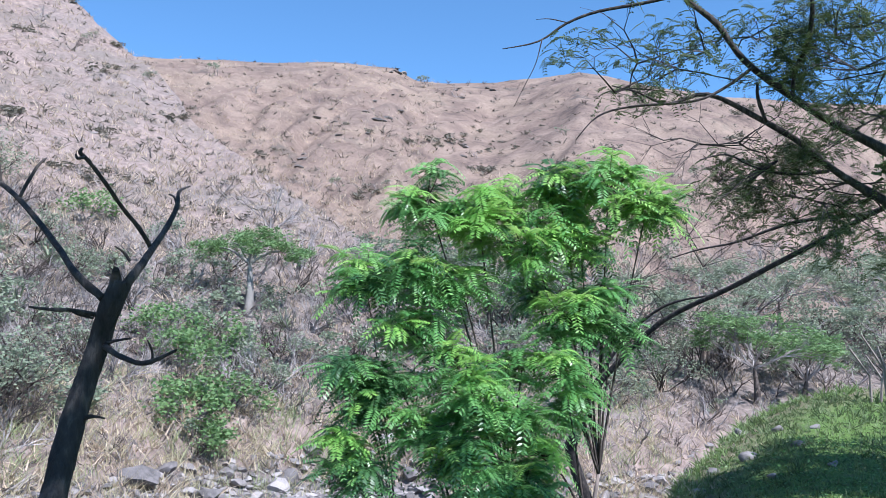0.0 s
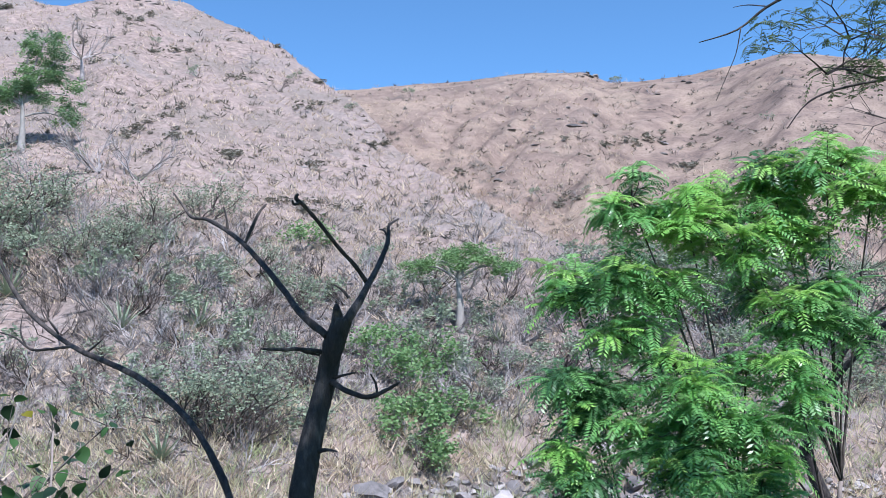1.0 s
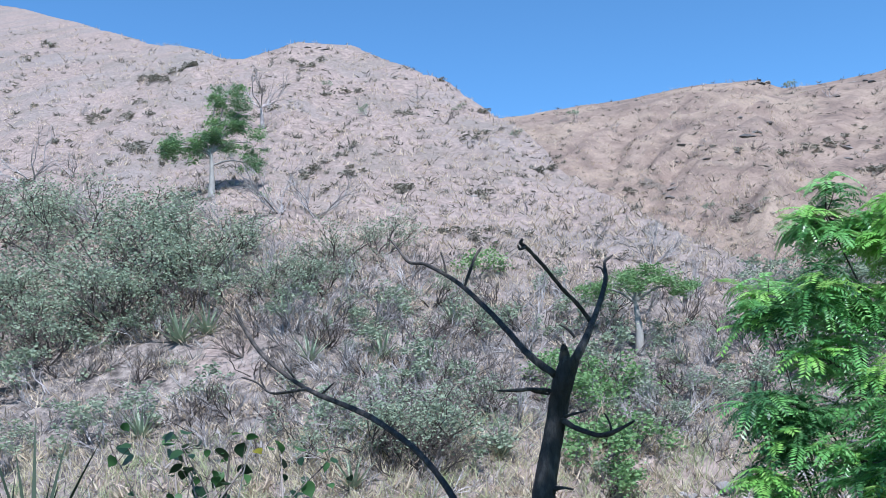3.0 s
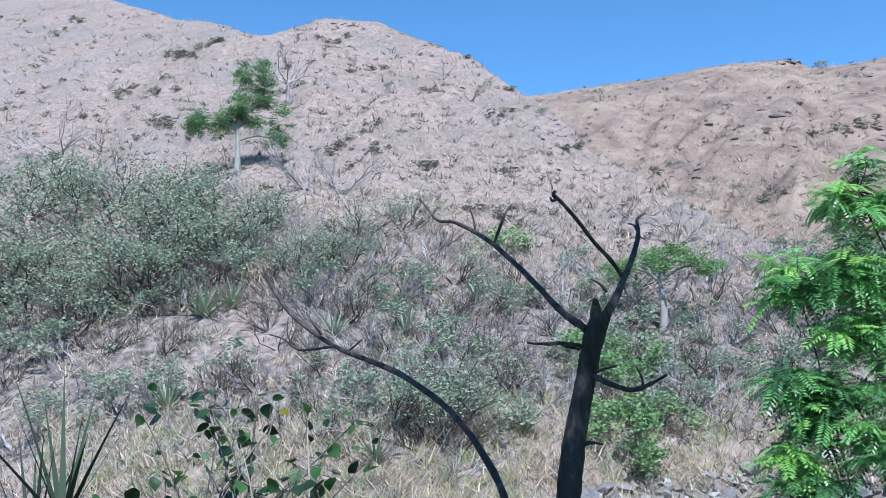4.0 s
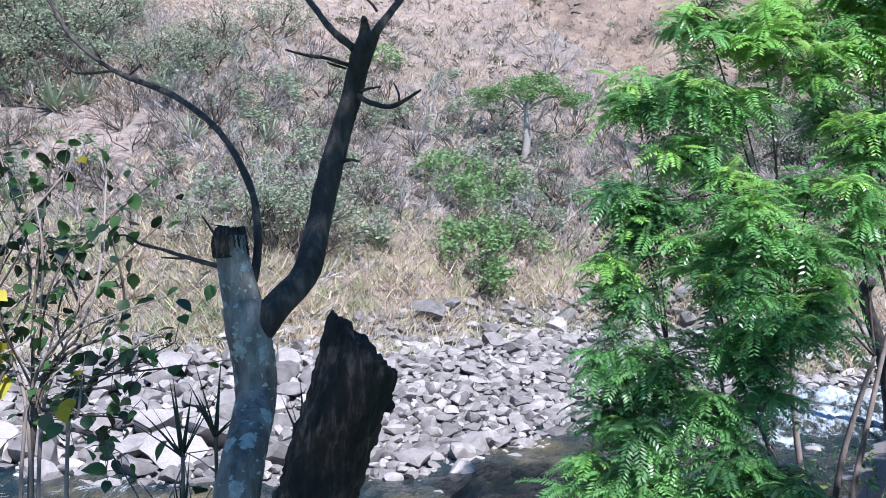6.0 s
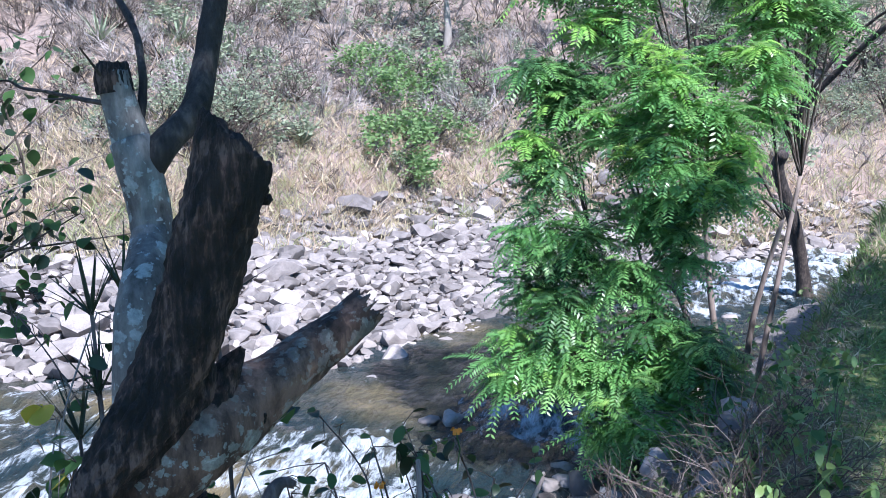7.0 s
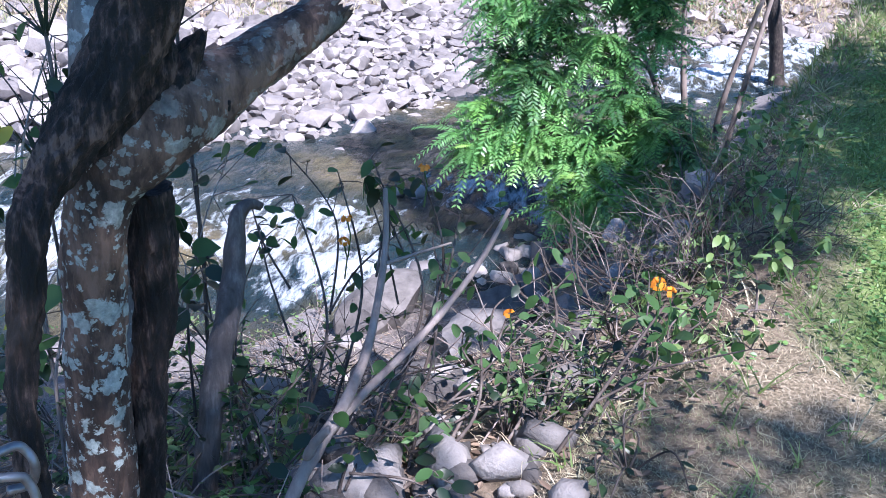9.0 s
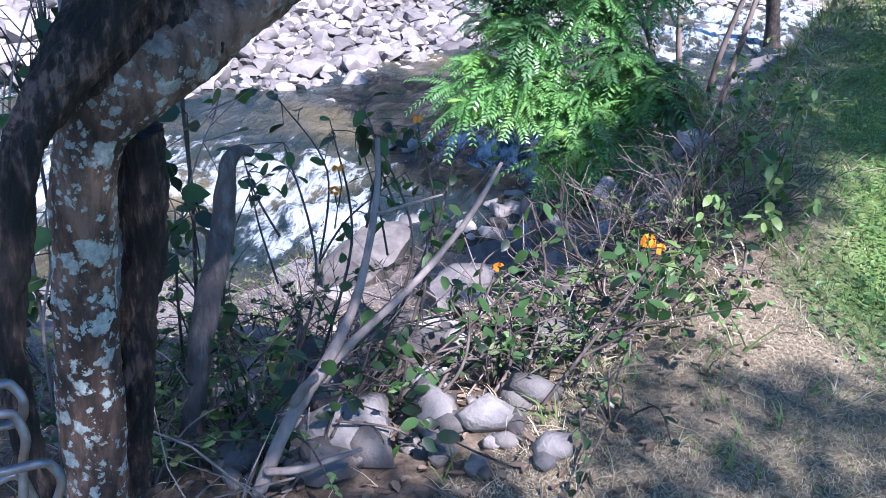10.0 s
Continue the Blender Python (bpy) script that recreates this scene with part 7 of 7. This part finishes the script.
def edge_grass():
    """Uneven tufts that hang over the crest of the bank."""
    rng = random.Random(58)
    green, dry = Bag(), Bag()
    for (ax, ay), (bx, by) in zip(BANK_EDGE[3:13], BANK_EDGE[4:14]):
        run = math.hypot(bx - ax, by - ay)
        for _ in range(int(run * 34)):
            k = rng.random()
            x, y = ax + (bx - ax) * k + rng.gauss(0, 0.28), ay + (by - ay) * k + rng.gauss(0, 0.28)
            r = math.hypot(x, y)
            if r < 1.9:
                continue
            p = Vector((x, y, ground_z(x, y) - 0.01))
            s = rng.uniform(0.07, 0.2) * (1 + r / 16)
            bag = green if rng.random() < 0.55 + 0.02 * r else dry
            for _ in range(7):
                d = Vector((rng.gauss(0, 0.55), rng.gauss(0, 0.55), 1)).normalized()
                blade(bag, p + Vector((rng.gauss(0, 0.03), rng.gauss(0, 0.03), 0)), d, rand_dir(rng), s * rng.uniform(0.6, 1.3), 0.004 + 0.0011 * r, rng.uniform(0.2, 0.7), 3)
    tagged(new("edge_grass", green.mesh("edge_grass", L_LAWN)), "ragged green grass along the crest of the bank", "grass", kind="stuff")
    tagged(new("edge_straw", dry.mesh("edge_straw", L_DRY)), "ragged dry grass along the crest of the bank", "dry grass", kind="stuff")


edge_grass()


def lawn_tufts():
    """Coarse tufts and low weeds over the far part of the terrace."""
    rng = random.Random(59)
    gen = np.random.default_rng(60)
    az, r = np.radians(gen.uniform(-34, -6, 5000)), gen.uniform(6.5, 24, 5000)
    x, y = -np.sin(az) * r, np.cos(az) * r
    edge, z = to_line(x, y, BANK_EDGE), height(x, y)[0]
    bag = Bag()
    for i in np.nonzero(edge < 0.1)[0][:3000]:
        s = 0.09 * math.exp(rng.gauss(0, 0.45)) * (0.6 + r[i] / 16)
        p = Vector((x[i], y[i], z[i] - 0.02))
        for _ in range(7):
            d = Vector((rng.gauss(0, 0.6), rng.gauss(0, 0.6), 1)).normalized()
            blade(bag, p + Vector((rng.gauss(0, 0.05), rng.gauss(0, 0.05), 0)), d, rand_dir(rng), s * rng.uniform(0.6, 1.3), 0.006 + 0.0014 * r[i], rng.uniform(0.2, 0.7), 2)
    tagged(new("lawn_tufts", bag.mesh("lawn_tufts", L_WEED)), "coarse dark green tufts over the terrace", "grass", kind="stuff")


lawn_tufts()


def clover():
    """Small round leaves scattered through the lawn."""
    rng = random.Random(61)
    gen = np.random.default_rng(62)
    az, r = np.radians(gen.uniform(-40, 2, 30000)), 2.6 * np.exp(gen.uniform(0, 1, 30000) * math.log(6.5))
    x, y = -np.sin(az) * r, np.cos(az) * r
    edge, (z, _, _, _, dry) = to_line(x, y, BANK_EDGE), height(x, y)
    bag = Bag()
    for i in np.nonzero((edge < 0.2) & (gen.uniform(0, 1, 30000) > dry * 0.93))[0][:11000]:
        s = rng.uniform(0.012, 0.024) * (0.8 + r[i] / 8)
        oval_leaf(bag, Vector((x[i], y[i], z[i] + rng.uniform(0.008, 0.04) * (0.7 + r[i] / 8))), rand_dir(rng, -0.2, 0.3), Vector((rng.gauss(0, 0.5), rng.gauss(0, 0.5), 1)), s, s * 0.8)
    tagged(new("clover", bag.mesh("clover", L_CLOVER)), "small round green leaves through the lawn", "clover", kind="stuff")


L_CLOVER = leaf_material("clover_leaf", (0.03, 0.085, 0.025), (0.085, 0.19, 0.05), (0.20, 0.33, 0.10), 0.45, 0.3)
clover()


def twig_tangles():
    """Dead bushes of bare twigs at the edge of the bank."""
    rng = random.Random(65)
    for b, e, s in [(-3.5, -19.0, 0.55), (-5.5, -21, 0.6), (-7.5, -20, 0.55), (-2, -22.5, 0.5), (-6.5, -17.5, 0.6), (-4.5, -24, 0.45), (0, -25, 0.5), (18, -30, 0.45), (21, -28, 0.5), (-6.2, -15, 0.7), (25, -24, 0.6), (29, -22, 0.7), (20, -33, 0.5), (23, -31, 0.5)]:
        x, y, z, r = bank_spot(b, e)
        bush = thing("dead_bush", x, y, z - 0.02, "low dead bush of bare grey-brown twigs", "dead bush", "dead bushes on the bank")
        for _ in range(6):
            bag = Bag()
            branching(bag, Vector((rng.gauss(0, 0.04), rng.gauss(0, 0.04), 0)), rand_dir(rng, 0.2, 1.0), s * 0.45, 0.006, 3, rng, 0.7, None, 4, 0.0)
            part("twig", bag.mesh("twig", M_STICK if rng.random() < 0.3 else M_BROWN), bush)


twig_tangles()


def brambles():
    """Thin arching stems with many small dark leaves that fill the bank round the trunks."""
    rng = random.Random(68)
    spots = [(rng.uniform(17, 37), rng.uniform(-37, -20)) for _ in range(34)] + [(rng.uniform(-7, -1), rng.uniform(-24, -17)) for _ in range(6)]
    places = [bank_spot(b, e) for b, e in spots]
    for _ in range(12):
        x, y = rng.uniform(-0.12, 0.30), rng.uniform(2.0, 3.3)
        places.append((x, y, ground_z(x, y), math.hypot(x, y)))
    for k, (x, y, z, r) in enumerate(places):
        if r < 1.75:
            continue
        plant = thing("bramble", x, y, z - 0.02, "tangled bramble of thin brown stems with small dark leaves", "bramble", "brambles on the bank")
        for _ in range(8):
            d = rand_dir(rng, 0.35, 1.0)
            l = rng.uniform(0.25, 0.6) * (1.0 if k < 34 else 0.75 if k < 40 else 0.5)
            line = spline([Vector(), d * l * 0.55 + Vector((0, 0, 0.05)), d * l + Vector((rng.gauss(0, 0.08), rng.gauss(0, 0.08), -0.12 * l))], 6)
            bag, leaves = Bag(), Bag()
            tube(bag, line, [0.0035, 0.0025, 0.0014], 5, 0.1, rng.randrange(99))
            stem = part("stem", bag.mesh("stem", M_BROWN if rng.random() < 0.75 else M_STICK), plant)
            for _ in range(15 if k < 40 else 5):
                q = line[rng.randrange(3, len(line))]
                w = rand_dir(rng, -0.4, 0.7)
                oval_leaf(leaves, q, w, rand_dir(rng, 0.3, 1.0), rng.uniform(0.022, 0.042), rng.uniform(0.012, 0.024))
            tagged(part("foliage", leaves.mesh("foliage", rng.choice((L_DARKLEAF, L_BROAD, L_WEED, L_GREEN, L_WEED))), stem), kind="stuff")


brambles()


def green_weeds():
    """Low weeds on the bank and along the edge of the grass."""
    rng = random.Random(75)
    shapes = [leaf_shape(s, 0.05, 0.026, m) for s, m in ((21, L_GREEN), (22, L_BROAD), (23, L_LAWN))]
    for b, e in [(-7.5, -18), (-8, -22), (-6, -25), (-9, -16), (-8.5, -14), (-9.5, -13), (-10, -19), (-11, -15.5), (-4, -27), (-7.8, -12.4), (-9, -11.2), (22, -34), (24, -29), (27, -30), (-10.6, -21), (26, -33), (-6.4, -14.5), (-5.2, -16.0), (-7.0, -13.2), (-4.2, -18.2), (-3.0, -17.0), (-8.4, -15.4), (-9.4, -17.6), (-5.6, -12.6), (-10.4, -12.6), (-2.2, -20.4), (-6.6, -19.4), (-4.8, -21.4), (-1.0, -24.0)]:
        x, y, z, r = bank_spot(b, e)
        weed = thing("weed", x, y, z - 0.01, "low green leafy weed at the edge of the grass", "weed", "weeds on the bank")
        for _ in range(4):
            tip = Vector((x, y, z)) + Vector((rng.gauss(0, 0.09), rng.gauss(0, 0.09), rng.uniform(0.08, 0.24))) * (0.8 + r * 0.12)
            leafy_stem(weed, (x, y, z), tip, rng, 9, shapes, 0.0025, 0.011, L_GREEN, 0.1, (0.7, 1.2 + r * 0.06))


green_weeds()


# ---- the tree that shades the terrace ----
def shade_tree(foot, top, masses, seed):
    tree = thing("shade_tree", *foot, ground_z(*foot) - 0.05, "large thorn tree whose crown shades the river bank", "tree")
    rng = random.Random(seed)
    bag = Bag()
    tube(bag, spline([(0, 0, 0), (-0.1, 0.1, top[2] * 0.5), top], 5), [0.26, 0.2, 0.15], 12, 0.1, 3)
    part("trunk", bag.mesh("trunk", M_BROWN, True), tree)
    top = Vector(top)
    # foliage masses: centre, spread, count
    for k, (m, w, size) in enumerate([(m, w, s) for m, w, n, s in masses for _ in range(n)]):
        d = rand_dir(rng)
        c = Vector((m[0] + d.x * w[0], m[1] + d.y * w[1], m[2] + d.z * w[2]))
        if k % 3 == 0:
            br = Bag()
            tube(br, spline([top, top.lerp(c, 0.5) + Vector((0, 0, 0.3)), c], 4), [0.045, 0.022, 0.008] if k < 12 else [0.016, 0.009, 0.005], 6, 0.1, k)
            part("branch", br.mesh("branch", M_BROWN, True), tree)
        ob = new("foliage", rng.choice(SHADE))
        ob.parent = tree
        ob.matrix_basis = pose(*c, rng.uniform(-15, 15), rng.uniform(-15, 15), rng.uniform(0, 360)) @ Matrix.Diagonal((*[size * rng.uniform(0.8, 1.2)] * 3, 1))


SHADE = [fine_spray_mesh(800 + i, L_FINE, 0.75, 420, 0.12, 0.5) for i in range(4)]
shade_tree((4.2, -3.2), (-0.5, 0.6, 3.4), [((-3.05, 2.3, 5.7), (0.85, 0.9, 0.5), 19, 0.92), ((0.4, 5.9, 5.9), (0.75, 1.5, 0.3), 24, 0.85), ((-0.45, 4.0, 5.9), (0.25, 0.75, 0.3), 12, 0.62), ((0.1, 1.0, 5.6), (1.4, 1.0, 0.4), 13, 0.66), ((-0.8, 5.0, 5.9), (0.35, 0.8, 0.3), 11, 0.65), ((-2.0, 1.0, 5.9), (0.6, 0.6, 0.3), 6, 0.7), ((-1.45, 2.6, 5.9), (0.3, 0.9, 0.3), 3, 0.42)], 85)
shade_tree((9.0, 9.2), (-0.4, 0.4, 2.6), [((-1.7, 1.6, 4.2), (1.2, 1.4, 0.4), 27, 0.95), ((-0.4, 3.6, 4.0), (1.2, 1.0, 0.4), 7, 0.8)], 86)
